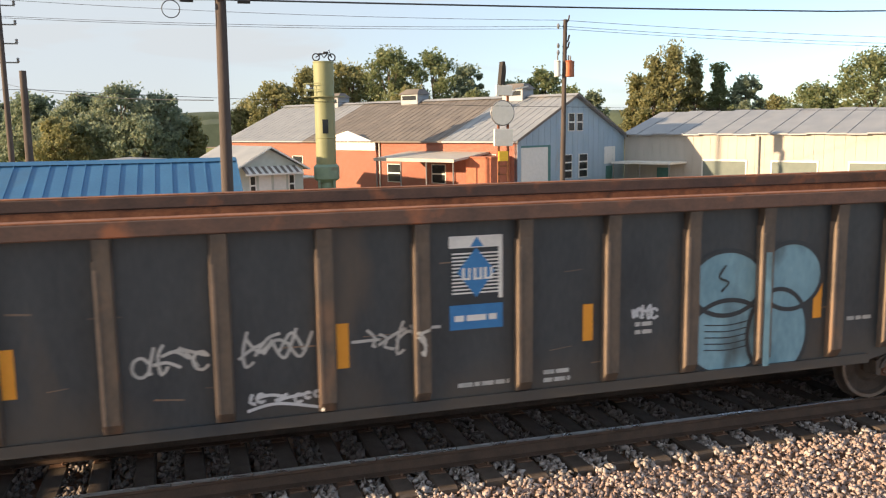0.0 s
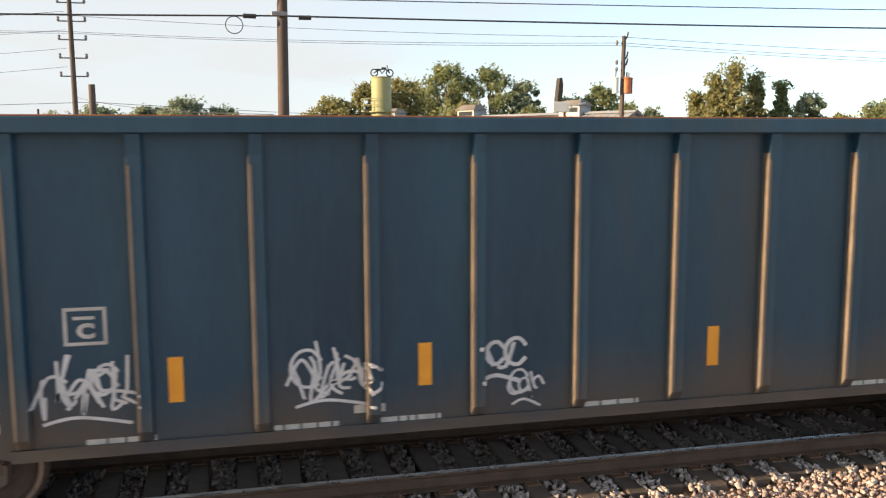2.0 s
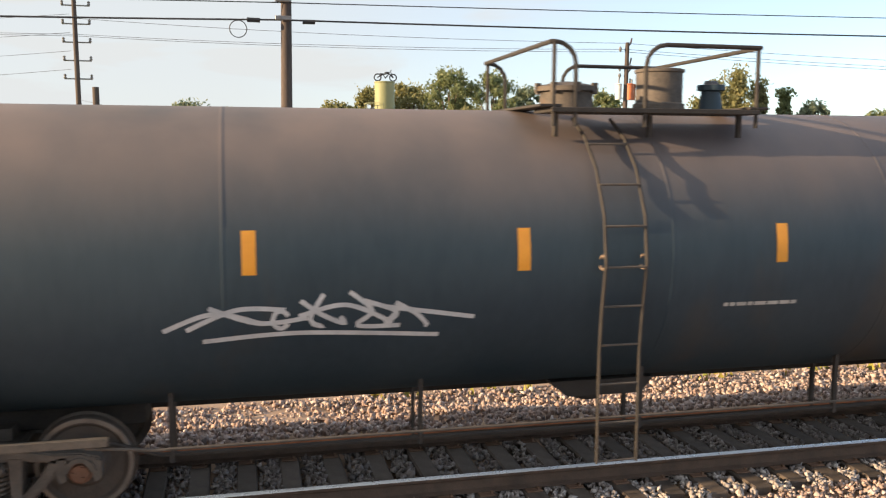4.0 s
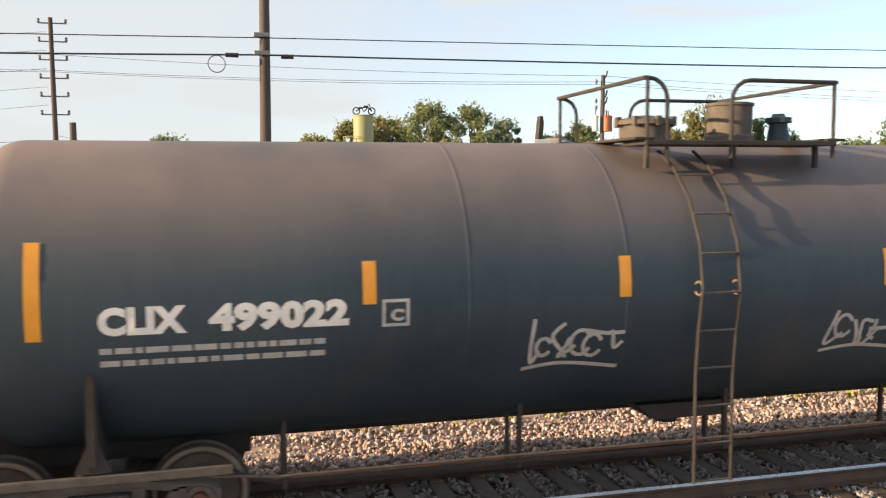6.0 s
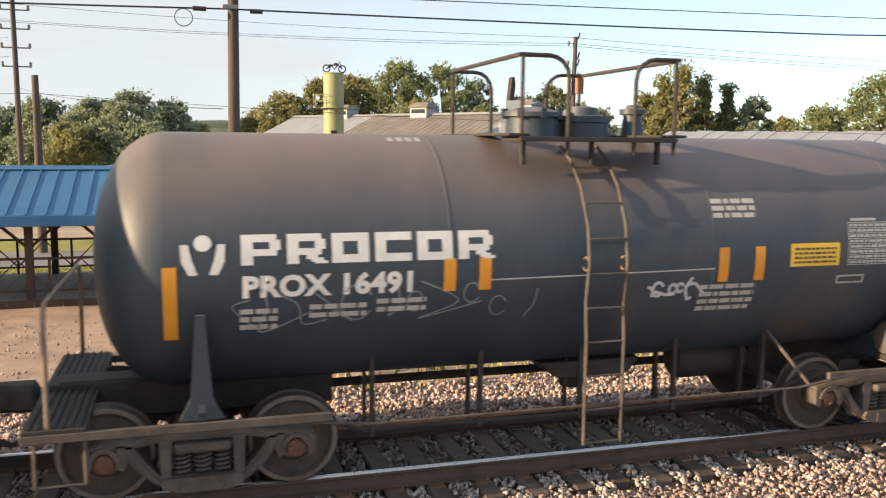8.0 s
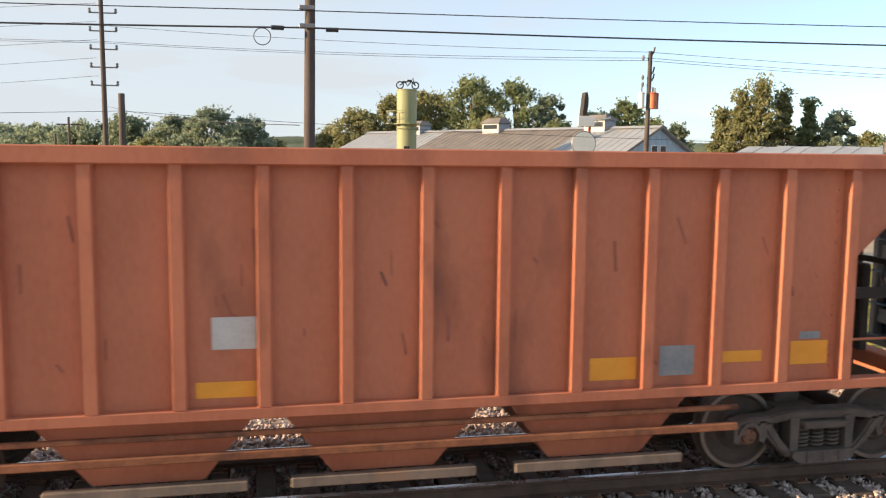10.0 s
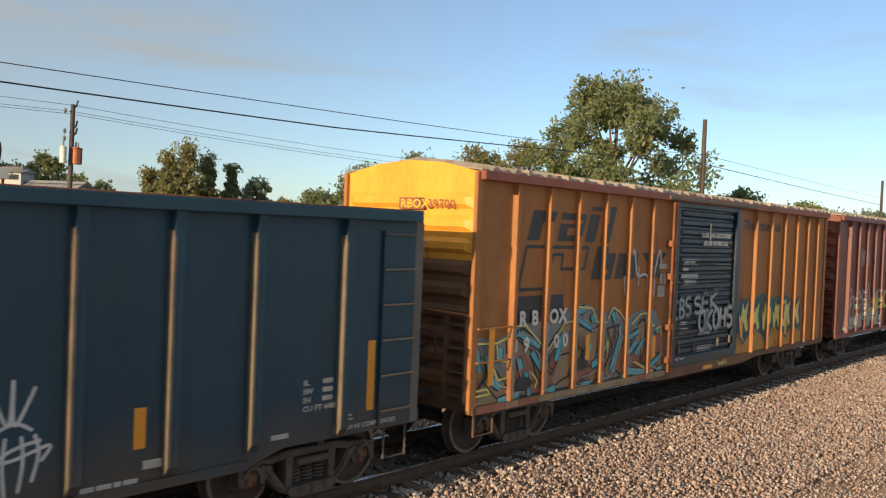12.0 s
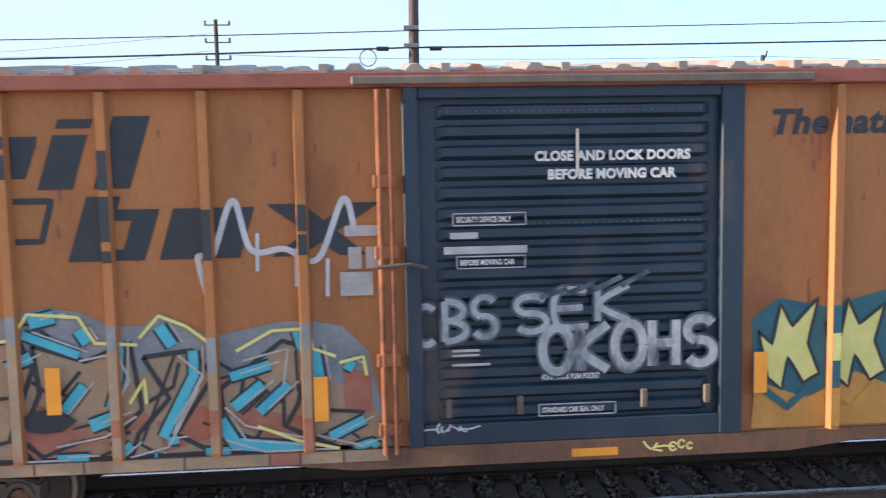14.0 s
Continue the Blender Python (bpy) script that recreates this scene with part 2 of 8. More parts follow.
# ---- mesh helpers ----
class Shape:
    """Collects corners and faces of one part."""

    def __init__(self):
        self.v, self.f = [], []

    def add(self, vs, fs):
        k = len(self.v)
        self.v += [tuple(v) for v in vs]
        self.f += [tuple(i + k for i in f) for f in fs]
        return self

    def box(self, x0, x1, y0, y1, z0, z1, c=0.0):
        """A box; c chamfers its eight edges along x and its ends."""
        if c <= 0:
            return self.add([(x, y, z) for x in (x0, x1) for y in (y0, y1) for z in (z0, z1)], [(0, 1, 3, 2), (4, 6, 7, 5), (0, 4, 5, 1), (2, 3, 7, 6), (0, 2, 6, 4), (1, 5, 7, 3)])
        c = min(c, (x1 - x0) / 3, (y1 - y0) / 3, (z1 - z0) / 3)
        rings = []
        for x, k in ((x0, c), (x0 + c, 0), (x1 - c, 0), (x1, c)):
            rings.append([(x, y0 + c + k, z0 + k), (x, y1 - c - k, z0 + k), (x, y1 - k, z0 + c + k), (x, y1 - k, z1 - c - k), (x, y1 - c - k, z1 - k), (x, y0 + c + k, z1 - k), (x, y0 + k, z1 - c - k), (x, y0 + k, z0 + c + k)])
        return self.loft(rings)

    def loft(self, rings, caps=True):
        n = len(rings[0])
        vs = [p for r in rings for p in r]
        fs = [(a * n + i, a * n + (i + 1) % n, (a + 1) * n + (i + 1) % n, (a + 1) * n + i) for a in range(len(rings) - 1) for i in range(n)]
        if caps:
            fs += [tuple(range(n))[::-1], tuple(range((len(rings) - 1) * n, len(rings) * n))]
        return self.add(vs, fs)

    def cyl(self, p, q, r, n=12, r2=None):
        p, q = Vector(p), Vector(q)
        d = (q - p).normalized()
        a = d.orthogonal().normalized()
        b = d.cross(a)
        ring = lambda o, s: [o + (a * math.cos(2 * math.pi * i / n) + b * math.sin(2 * math.pi * i / n)) * s for i in range(n)]
        return self.loft([ring(p, r), ring(q, r if r2 is None else r2)])

    def tube(self, pts, r, n=8):
        pts = [Vector(p) for p in pts]
        rings = []
        a = (pts[1] - pts[0]).orthogonal().normalized()
        for i, p in enumerate(pts):
            d = (pts[min(i + 1, len(pts) - 1)] - pts[max(i - 1, 0)]).normalized()
            a = (a - d * a.dot(d)).normalized()
            b = d.cross(a)
            rings.append([p + (a * math.cos(2 * math.pi * k / n) + b * math.sin(2 * math.pi * k / n)) * r for k in range(n)])
        return self.loft(rings)

    def prism(self, poly, y0, y1, axis="y"):
        """A flat outline (x, z) drawn out along y; axis x: outline (y, z) along x; axis z: outline (x, y) along z."""
        put = {"y": lambda a, b, c: (a, c, b), "x": lambda a, b, c: (c, a, b), "z": lambda a, b, c: (a, b, c)}[axis]
        return self.loft([[put(a, b, y0) for a, b in poly], [put(a, b, y1) for a, b in poly]])

    def ring(self, c, R, r, axis="y", n=28, m=6):
        c = Vector(c)
        ax = {"x": (Vector((0, 1, 0)), Vector((0, 0, 1))), "y": (Vector((1, 0, 0)), Vector((0, 0, 1))), "z": (Vector((1, 0, 0)), Vector((0, 1, 0)))}[axis]
        up = ax[0].cross(ax[1])
        vs, fs = [], []
        for i in range(n):
            o = ax[0] * math.cos(2 * math.pi * i / n) + ax[1] * math.sin(2 * math.pi * i / n)
            for k in range(m):
                vs.append(c + o * (R + r * math.cos(2 * math.pi * k / m)) + up * r * math.sin(2 * math.pi * k / m))
                fs.append((i * m + k, i * m + (k + 1) % m, ((i + 1) % n) * m + (k + 1) % m, ((i + 1) % n) * m + k))
        return self.add(vs, fs)

    def turned(self, prof, n=32, axis="x", c=(0, 0, 0), caps=True):
        """A turned body: profile rows (along, radius)."""
        put = {"x": lambda a, u, w: (a + c[0], u + c[1], w + c[2]), "y": lambda a, u, w: (u + c[0], a + c[1], w + c[2]), "z": lambda a, u, w: (u + c[0], w + c[1], a + c[2])}[axis]
        return self.loft([[put(a, r * math.cos(2 * math.pi * i / n), r * math.sin(2 * math.pi * i / n)) for i in range(n)] for a, r in prof], caps)

    def mesh(self, name, smooth=False):
        me = bpy.data.meshes.new(name)
        me.from_pydata(self.v, [], self.f)
        b = bmesh.new()
        b.from_mesh(me)
        bmesh.ops.recalc_face_normals(b, faces=b.faces)
        b.to_mesh(me)
        b.free()
        if smooth:
            me.shade_smooth()
            me.set_sharp_from_angle(angle=radians(35))
        return me


def part(name, shape, material, parent=None, label="", smooth=False):
    me = shape.mesh(name, smooth) if isinstance(shape, Shape) else shape
    if not me.materials:
        me.materials.append(material)
    ob = new(name, me)
    if parent is not None:
        ob.parent = parent
    return tagged(ob, label, kind="stuff" if name == "small_lettering" else "")


def thing(name, label, category, group="", kind="", at=(0, 0, 0), rz=0):
    ob = new(name)
    ob.matrix_basis = pose(*at, 0, 0, rz)
    return tagged(ob, label, category, group, kind)


def again(ob, parent, m):
    """The same part once more, at another pose."""
    o = new(ob.name.split(".")[0], ob.data)
    o.parent = parent
    o.matrix_basis = m
    return tagged(o, ob.get("label", ""))


# ---- paint on car sides ----
def flat(y):
    return lambda x, z: y


def ribbed(y, posts, half, out):
    """The side's outer face: panels at y, posts standing out to 'out' over 'half' each way."""
    return lambda x, z: out if any(abs(x - p) < half for p in posts) else y


def patch(x0, x1, z0, z1, surf, lift=0.004, slant=0.0, step=0.06):
    s = Shape()
    nx, nz = max(1, int((x1 - x0) / step)), max(1, int((z1 - z0) / step))
    vs = []
    for j in range(nz + 1):
        for i in range(nx + 1):
            z = z0 + (z1 - z0) * j / nz
            x = x0 + (x1 - x0) * i / nx + slant * j / nz
            vs.append((x, surf(x, z) - lift, z))
    return s.add(vs, [(j * (nx + 1) + i, j * (nx + 1) + i + 1, (j + 1) * (nx + 1) + i + 1, (j + 1) * (nx + 1) + i) for j in range(nz) for i in range(nx)])


def area(poly, surf, lift=0.004, step=0.12):
    """A flat painted outline laid on the side."""
    b = bmesh.new()
    clean = [p for k, p in enumerate(poly) if math.dist(p, poly[k - 1]) > 1e-4]
    b.faces.new([b.verts.new((x, 0, z)) for x, z in clean])
    b.normal_update()
    bmesh.ops.triangulate(b, faces=b.faces, ngon_method="EAR_CLIP")
    long = [e for e in b.edges if e.calc_length() > step]
    k = 0
    while long and k < 4:
        bmesh.ops.subdivide_edges(b, edges=long, cuts=1)
        bmesh.ops.triangulate(b, faces=b.faces)
        long = [e for e in b.edges if e.calc_length() > step]
        k += 1
    s = Shape()
    b.verts.ensure_lookup_table()
    s.add([(v.co.x, surf(v.co.x, v.co.z) - lift, v.co.z) for v in b.verts], [[v.index for v in f.verts] for f in b.faces])
    b.free()
    return s


def stroke(s, pts, w, surf, lift=0.004, curve=True, step=0.035):
    """A sprayed line of width w through (x, z) points, laid on the side."""
    pts = [Vector((a, b)) for a, b in pts]
    way = []
    if curve and len(pts) > 2:
        e = [pts[0]] + pts + [pts[-1]]
        for i in range(1, len(e) - 2):
            p0, p1, p2, p3 = e[i - 1:i + 3]
            n = max(2, int((p2 - p1).length / step))
            for k in range(n):
                t = k / n
                way.append(0.5 * (2 * p1 + (p2 - p0) * t + (2 * p0 - 5 * p1 + 4 * p2 - p3) * t * t + (3 * p1 - p0 - 3 * p2 + p3) * t ** 3))
        way.append(pts[-1])
    else:
        for p, q in zip(pts, pts[1:]):
            n = max(1, int((q - p).length / step))
            way += [p.lerp(q, k / n) for k in range(n)]
        way.append(pts[-1])
    vs = []
    for i, p in enumerate(way):
        d = (way[min(i + 1, len(way) - 1)] - way[max(i - 1, 0)])
        d = d.normalized() if d.length > 1e-6 else Vector((1, 0))
        nrm = Vector((-d.y, d.x)) * w / 2
        for q in (p + nrm, p - nrm):
            vs.append((q.x, surf(q.x, q.y) - lift, q.y))
    s.add(vs, [(2 * i, 2 * i + 1, 2 * i + 3, 2 * i + 2) for i in range(len(way) - 1)])
    return s


def lettering(body, x, z, size, surf, lift=0.005, bold=0.0, width=1.0, align="LEFT", shear=0.0):
    """Words in the built-in font, laid on the side; size is the height of a capital."""
    c = bpy.data.curves.new("letters", "FONT")
    c.body, c.size, c.offset, c.align_x, c.shear, c.space_character = body, size / 0.69, bold, align, shear, 1.05
    c.resolution_u = 3
    ob = new("letters", c)
    me = bpy.data.meshes.new_from_object(ob.evaluated_get(bpy.context.evaluated_depsgraph_get()))
    bpy.data.objects.remove(ob)
    s = Shape()
    s.add([(x + v.co.x * width, surf(x + v.co.x * width, z + v.co.y) - lift, z + v.co.y) for v in me.vertices], [tuple(p.vertices) for p in me.polygons])
    bpy.data.meshes.remove(me)
    return s


def bars(x, z, w, h, surf, rows=1, gap=1.6, seed=0, lift=0.005):
    """Small writing too fine to read, as broken bars."""
    rnd = random.Random(seed)
    s = Shape()
    for r in range(rows):
        a = x
        while a < x + w:
            k = rnd.uniform(0.5, 1.6) * h * 2.2
            b = min(a + k, x + w)
            p = patch(a, b, z - r * h * gap - h, z - r * h * gap, surf, lift)
            s.add(p.v, p.f)
            a = b + h * 0.45
    return s


def tag_lines(seed, x, z, w, h, n=9):
    """A scrawl: quick loops and slashes in a box, as lists of points."""
    rnd = random.Random(seed)
    out = []
    for i in range(n):
        cx = x + w * (i + 0.5) / n
        kind = rnd.random()
        if kind < 0.5:
            out.append([(cx + rnd.uniform(-.12, .12) * w, z + h * rnd.uniform(0.55, 1)), (cx + rnd.uniform(-.05, .05) * w, z + h * rnd.uniform(.3, .6)), (cx + rnd.uniform(-.1, .1) * w, z + h * rnd.uniform(0, .35)), (cx + rnd.uniform(0, .16) * w, z + h * rnd.uniform(.1, .45))])
        elif kind < 0.8:
            r = h * rnd.uniform(.14, .26)
            zc = z + h * rnd.uniform(.3, .6)
            out.append([(cx + r * math.cos(a), zc + r * 1.2 * math.sin(a)) for a in [0.4 + k * 0.9 for k in range(7)]])
        else:
            out.append([(cx - w * .2, z + h * rnd.uniform(.2, .7)), (cx, z + h * rnd.uniform(.2, .7)), (cx + w * .2, z + h * rnd.uniform(.2, .8))])
    return out


def scrawl(car, material, seed, x, z, w, h, surf, lw=0.03, n=9, under=True):
    lines = tag_lines(seed, x, z, w, h, n) + ([[(x, z - .03), (x + w * .4, z + .02), (x + w, z - .06)]] if under else [])
    for i, l in enumerate(lines):
        part("graffiti_stroke", stroke(Shape(), l, lw, surf, 0.004 + 0.0006 * (i % 5)), material, car, "sprayed scrawl stroke")


# ---- ground and track ----
PROFILE = [(-60, -0.6), (0, -0.55), (4.0, -0.45), (5.5, -0.34), (7.6, -0.28), (11.0, -0.28), (12.6, -0.55), (14.5, -0.62), (22.5, -0.66), (30, -1.2), (39, -2.0), (46, -2.12), (60, -2.35), (75, -2.4), (140, -2.4), (400, -2.4), (2500, -2.4)]


def level(y):
    for (a, za), (b, zb) in zip(PROFILE, PROFILE[1:]):
        if y <= b:
            return za + (zb - za) * (y - a) / (b - a)
    return -2.4


EARTH = surface("dry_earth", (0.30, 0.20, 0.14), (0.46, 0.325, 0.235), 0.95, 0, 1.3, 22, 0.5, (0.16, 0.12, 0.08), 0.35)
GRASSM = surface("mown_grass", (0.15, 0.17, 0.03), (0.31, 0.27, 0.055), 0.95, 0, 0.9, 30, 0.6, (0.06, 0.10, 0.02), 0.4)
ROADM = surface("worn_asphalt", (0.16, 0.15, 0.145), (0.24, 0.225, 0.21), 0.9, 0, 0.7, 40, 0.2, (0.12, 0.115, 0.11), 0.3)
LOTM = surface("pale_gravel_lot", (0.30, 0.235, 0.17), (0.43, 0.34, 0.25), 0.95, 0, 0.5, 18, 0.3, (0.2, 0.17, 0.12), 0.35)
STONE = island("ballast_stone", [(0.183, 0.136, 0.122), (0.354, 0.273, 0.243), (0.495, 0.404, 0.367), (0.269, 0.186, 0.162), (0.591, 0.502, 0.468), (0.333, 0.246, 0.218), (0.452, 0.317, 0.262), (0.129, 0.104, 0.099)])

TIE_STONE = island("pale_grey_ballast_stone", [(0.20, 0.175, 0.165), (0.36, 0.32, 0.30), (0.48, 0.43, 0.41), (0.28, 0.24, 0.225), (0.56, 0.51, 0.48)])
# grey crib stones, darkened to carry the shade under the passing cars
SHADED_STONE = island("shaded_ballast_stone", [(0.115, 0.098, 0.090), (0.205, 0.176, 0.162), (0.285, 0.250, 0.233), (0.165, 0.132, 0.120), (0.340, 0.300, 0.285), (0.090, 0.078, 0.075)])


def sheet(name, x0, x1, y0, y1, material, lift, step, label, wob=0.0, seed=1, kind="structure", edge=0.0):
    """A piece of ground over the terrain's profile, with an uneven rim."""
    ys = sorted({y0, y1, *[y for y, _ in PROFILE if y0 < y < y1], *[y0 + (y1 - y0) * i / 8 for i in range(9)]})
    nx = max(2, int((x1 - x0) / step))
    s = Shape()
    vs = []
    for j, y in enumerate(ys):
        for i in range(nx + 1):
            x = x0 + (x1 - x0) * i / nx
            yy = y + (edge * (noise.noise((x * 0.35, seed, 0.3)) + 0.5 * noise.noise((x * 1.7, seed, 7.3))) if j in (0, len(ys) - 1) else 0)
            vs.append((x, yy, level(yy) + lift + wob * noise.noise((x * 0.6, yy * 0.6, seed))))
    s.add(vs, [(j * (nx + 1) + i, j * (nx + 1) + i + 1, (j + 1) * (nx + 1) + i + 1, (j + 1) * (nx + 1) + i) for j in range(len(ys) - 1) for i in range(nx)])
    ob = part(name, s, material, None, label, True)
    return tagged(ob, category="ground", kind=kind)


sheet("ground", -1500, 1500, -60, 2500, EARTH, -0.03, 30, "dry bare earth running to the horizon")
sheet("ground", -70, 110, 12.2, 23.5, EARTH, 0.0, 0.5, "bare tan earth strip beside the railway", 0.05, 3, edge=0.3)
sheet("grass", -70, 0.9, 23.2, 39.0, GRASSM, 0.012, 1.0, "short dry grass sloping to the road", 0.03, 5, edge=0.35)
sheet("grass", 0.9, 4.4, 22.6, 39.0, GRASSM, 0.012, 0.4, "short dry grass by the utility pole", 0.03, 5, edge=0.35)
sheet("grass", 4.4, 110, 16.6, 39.0, GRASSM, 0.012, 0.6, "sunlit yellow-green mown grass", 0.04, 6, edge=0.5)
sheet("road", -200, 300, 39.0, 45.4, ROADM, 0.03, 20, "worn grey asphalt road")
sheet("grass", -200, 12.0, 45.4, 52.5, GRASSM, 0.012, 1.5, "roadside grass verge", 0.02, 7, edge=0.5)
sheet("grass", 17.0, 26.5, 45.4, 50.5, GRASSM, 0.014, 0.7, "roadside grass verge", 0.02, 8, edge=0.5)
sheet("ground", -60, 110, 45.3, 62.0, LOTM, 0.004, 1.5, "pale gravel yard before the factory", 0.02, 9, edge=0.3)
sheet("grass", -400, 400, 66, 300, GRASSM, 0.0, 25, "rough grass behind the factory", 0.1, 10)


def stones(name, spots, size, label, seed, material=None):
    """Loose angular stones: one distorted eight-sided lump a spot."""
    rng = np.random.default_rng(seed)
    n = len(spots)
    base = np.array([(1, 0, 0), (-1, 0, 0), (0, 1, 0), (0, -1, 0), (0, 0, 1), (0, 0, -1)], float)
    tri = np.array([(0, 2, 4), (2, 1, 4), (1, 3, 4), (3, 0, 4), (2, 0, 5), (1, 2, 5), (3, 1, 5), (0, 3, 5)])
    q = rng.normal(size=(n, 4))
    q /= np.linalg.norm(q, axis=1)[:, None]
    w, x, y, z = q.T
    rot = np.stack([1 - 2 * (y * y + z * z), 2 * (x * y - w * z), 2 * (x * z + w * y), 2 * (x * y + w * z), 1 - 2 * (x * x + z * z), 2 * (y * z - w * x), 2 * (x * z - w * y), 2 * (y * z + w * x), 1 - 2 * (x * x + y * y)], 1).reshape(n, 3, 3)
    v = base[None] * rng.uniform(0.55, 1.25, (n, 6, 1)) * rng.uniform(0.7, 1.3, (n, 1, 3)) + rng.normal(0, 0.18, (n, 6, 3))
    v = np.einsum("nij,nkj->nki", rot, v) * (size * rng.uniform(0.6, 1.35, (n, 1, 1))) + spots[:, None, :]
    me = bpy.data.meshes.new(name)
    f = (tri[None] + 6 * np.arange(n)[:, None, None]).reshape(-1, 3)
    me.vertices.add(6 * n)
    me.vertices.foreach_set("co", v.reshape(-1))
    me.loops.add(3 * len(f))
    me.loops.foreach_set("vertex_index", f.reshape(-1))
    me.polygons.add(len(f))
    me.polygons.foreach_set("loop_start", np.arange(len(f)) * 3)
    me.update()
    me.materials.append(material or STONE)
    return tagged(new(name, me), label, "gravel", kind="stuff")


def scatter(n, x0, x1, y0, y1, seed, lift=0.0, bias=1.0):
    rng = np.random.default_rng(seed)
    x = x0 + (x1 - x0) * rng.random(n) ** bias
    y = rng.uniform(y0, y1, n)
    z = np.interp(y, [p[0] for p in PROFILE], [p[1] for p in PROFILE]) + lift + rng.uniform(-0.02, 0.03, n)
    z += 0.04 * np.sin(x * 1.7 + y * 2.3) * np.sin(y * 1.1 + x * 0.4)
    return np.stack([x, y, z], 1)


stones("ballast", scatter(60000, -2, 36, 4.6, 7.98, 1, 0.03, 1.15), 0.033, "sunlit tan and grey ballast stones beside the track", 1)
stones("ballast", scatter(15000, 30, 95, 2.5, 8.05, 2, 0.03, 1.3), 0.065, "sunlit tan ballast stones along the track", 2)
stones("ballast", scatter(17000, 8, 34, 2.6, 4.9, 3, 0.0), 0.026, "fine stones thinning out over the earth", 3)
stones("ballast", scatter(12000, -9, 30, 8.0, 10.7, 4, -0.06), 0.036, "grey ballast between the ties", 4, SHADED_STONE)
stones("ballast", scatter(34000, -14, 40, 10.5, 13.6, 5, 0.03), 0.042, "ballast shoulder behind the track", 5)
stones("ballast", scatter(6000, 30, 95, 8.0, 13.0, 6, 0.02), 0.07, "ballast along the far track", 6)
stones("gravel", scatter(9000, -14, 40, 13.2, 21.0, 7, 0.0), 0.028, "scattered stones on the earth strip", 7)

rng = np.random.default_rng(44)
crib = np.stack([-16 + 0.5 * rng.integers(0, 150, 46000) + rng.uniform(0.135, 0.365, 46000), rng.uniform(7.95, 10.75, 46000), rng.uniform(-0.25, -0.205, 46000)], 1)
crib = crib[(crib[:, 0] < 34) & (crib[:, 0] > -12)]
# between the rails the train's shade is in the stone colour
stones("ballast", crib[crib[:, 1] >= 8.5], 0.036, "grey ballast filling the cribs between the ties, darkened for the train's shade", 8, SHADED_STONE)
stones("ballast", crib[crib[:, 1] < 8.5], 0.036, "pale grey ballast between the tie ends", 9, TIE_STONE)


def rail(y):
    """A flat-bottomed rail with head, web and foot."""
    r = thing("rail", "steel rail with polished head and rusty web", "rail", "rails", "structure")
    half = [(0.076, -0.186), (0.076, -0.174), (0.016, -0.155), (0.009, -0.06), (0.036, -0.042), (0.037, -0.012)]
    out = half + [(-a, b) for a, b in half[::-1]]
    part("web", Shape().prism([(a + y, b) for a, b in out], -120, 220, "x"), RAILM, r, "rusty rail side")
    head = [(0.036, -0.012), (0.026, 0.0), (-0.026, 0.0), (-0.036, -0.012)]
    part("head", Shape().prism([(a + y, b) for a, b in head], -120, 220, "x"), RAILT, r, "polished rail head")
    return r


rail(TRACK - 0.755)
rail(TRACK + 0.755)
TIE_ME = [Shape().box(-0.115, 0.115, -1.3 + e, 1.3 + e, -0.17, 0, 0.02).mesh("tie") for e in (-0.04, 0.0, 0.05)]
PL_ME = Shape().box(-0.09, 0.09, -0.17, 0.17, 0, 0.018, 0.006).mesh("tie_plate")
SP_ME = Shape().box(-0.012, 0.012, -0.02, 0.02, 0, 0.03, 0.004).mesh("spike")
rnd = random.Random(5)
for i in range(170):
    x = -16 + i * 0.5 + rnd.uniform(-0.03, 0.03)
    tie = part("railroad_tie", TIE_ME[i % 3], TIE)
    tie.matrix_basis = pose(x, TRACK, -0.2, 0, 0, rnd.uniform(-1.2, 1.2))
    tagged(tie, "dark creosoted timber tie bedded in ballast", "railroad tie", "railroad ties")
    if x < 45:
        for y in (-0.755, 0.755):
            pl = part("tie_plate", PL_ME, PLATE, tie, "rusty steel plate")
            pl.matrix_basis = pose(0, y, -0.002)
            if x < 20:
                for d in (-0.12, 0.12):
                    sp = part("spike", SP_ME, PLATE, pl)
                    sp.matrix_basis = pose(0.05, d, 0.018)


# ---- running gear, shared by all cars ----
R_WHEEL = 0.457
wheel_prof = [(-0.07, 0.10), (-0.07, 0.20), (-0.035, 0.24), (-0.035, 0.37), (-0.07, 0.395), (-0.07, R_WHEEL - 0.01), (-0.06, R_WHEEL), (0.03, R_WHEEL + 0.004), (0.045, R_WHEEL + 0.028), (0.066, R_WHEEL + 0.026), (0.07, 0.40), (0.03, 0.37), (0.03, 0.2), (0.07, 0.1)]
WHEEL_ME = {}
for sgn in (-1, 1):
    WHEEL_ME[sgn] = Shape().turned([(sgn * a * -1 * -1, r) for a, r in wheel_prof], 36, "y").mesh("wheel", True)
    WHEEL_ME[sgn].materials.append(WHEEL)
RIM_ME = {s: Shape().turned([(s * -0.0715, 0.408), (s * -0.0735, 0.41), (s * -0.0735, 0.448), (s * -0.0705, 0.451)], 36, "y", (0, 0, 0), False).mesh("tread", True) for s in (-1, 1)}
AXLE_ME = Shape().cyl((0, -0.98, 0), (0, 0.98, 0), 0.085, 14).mesh("axle", True)
cap = Shape().turned([(0, 0.0), (0, 0.105), (0.05, 0.11), (0.06, 0.085), (0.085, 0.08), (0.085, 0.0)], 16, "y")
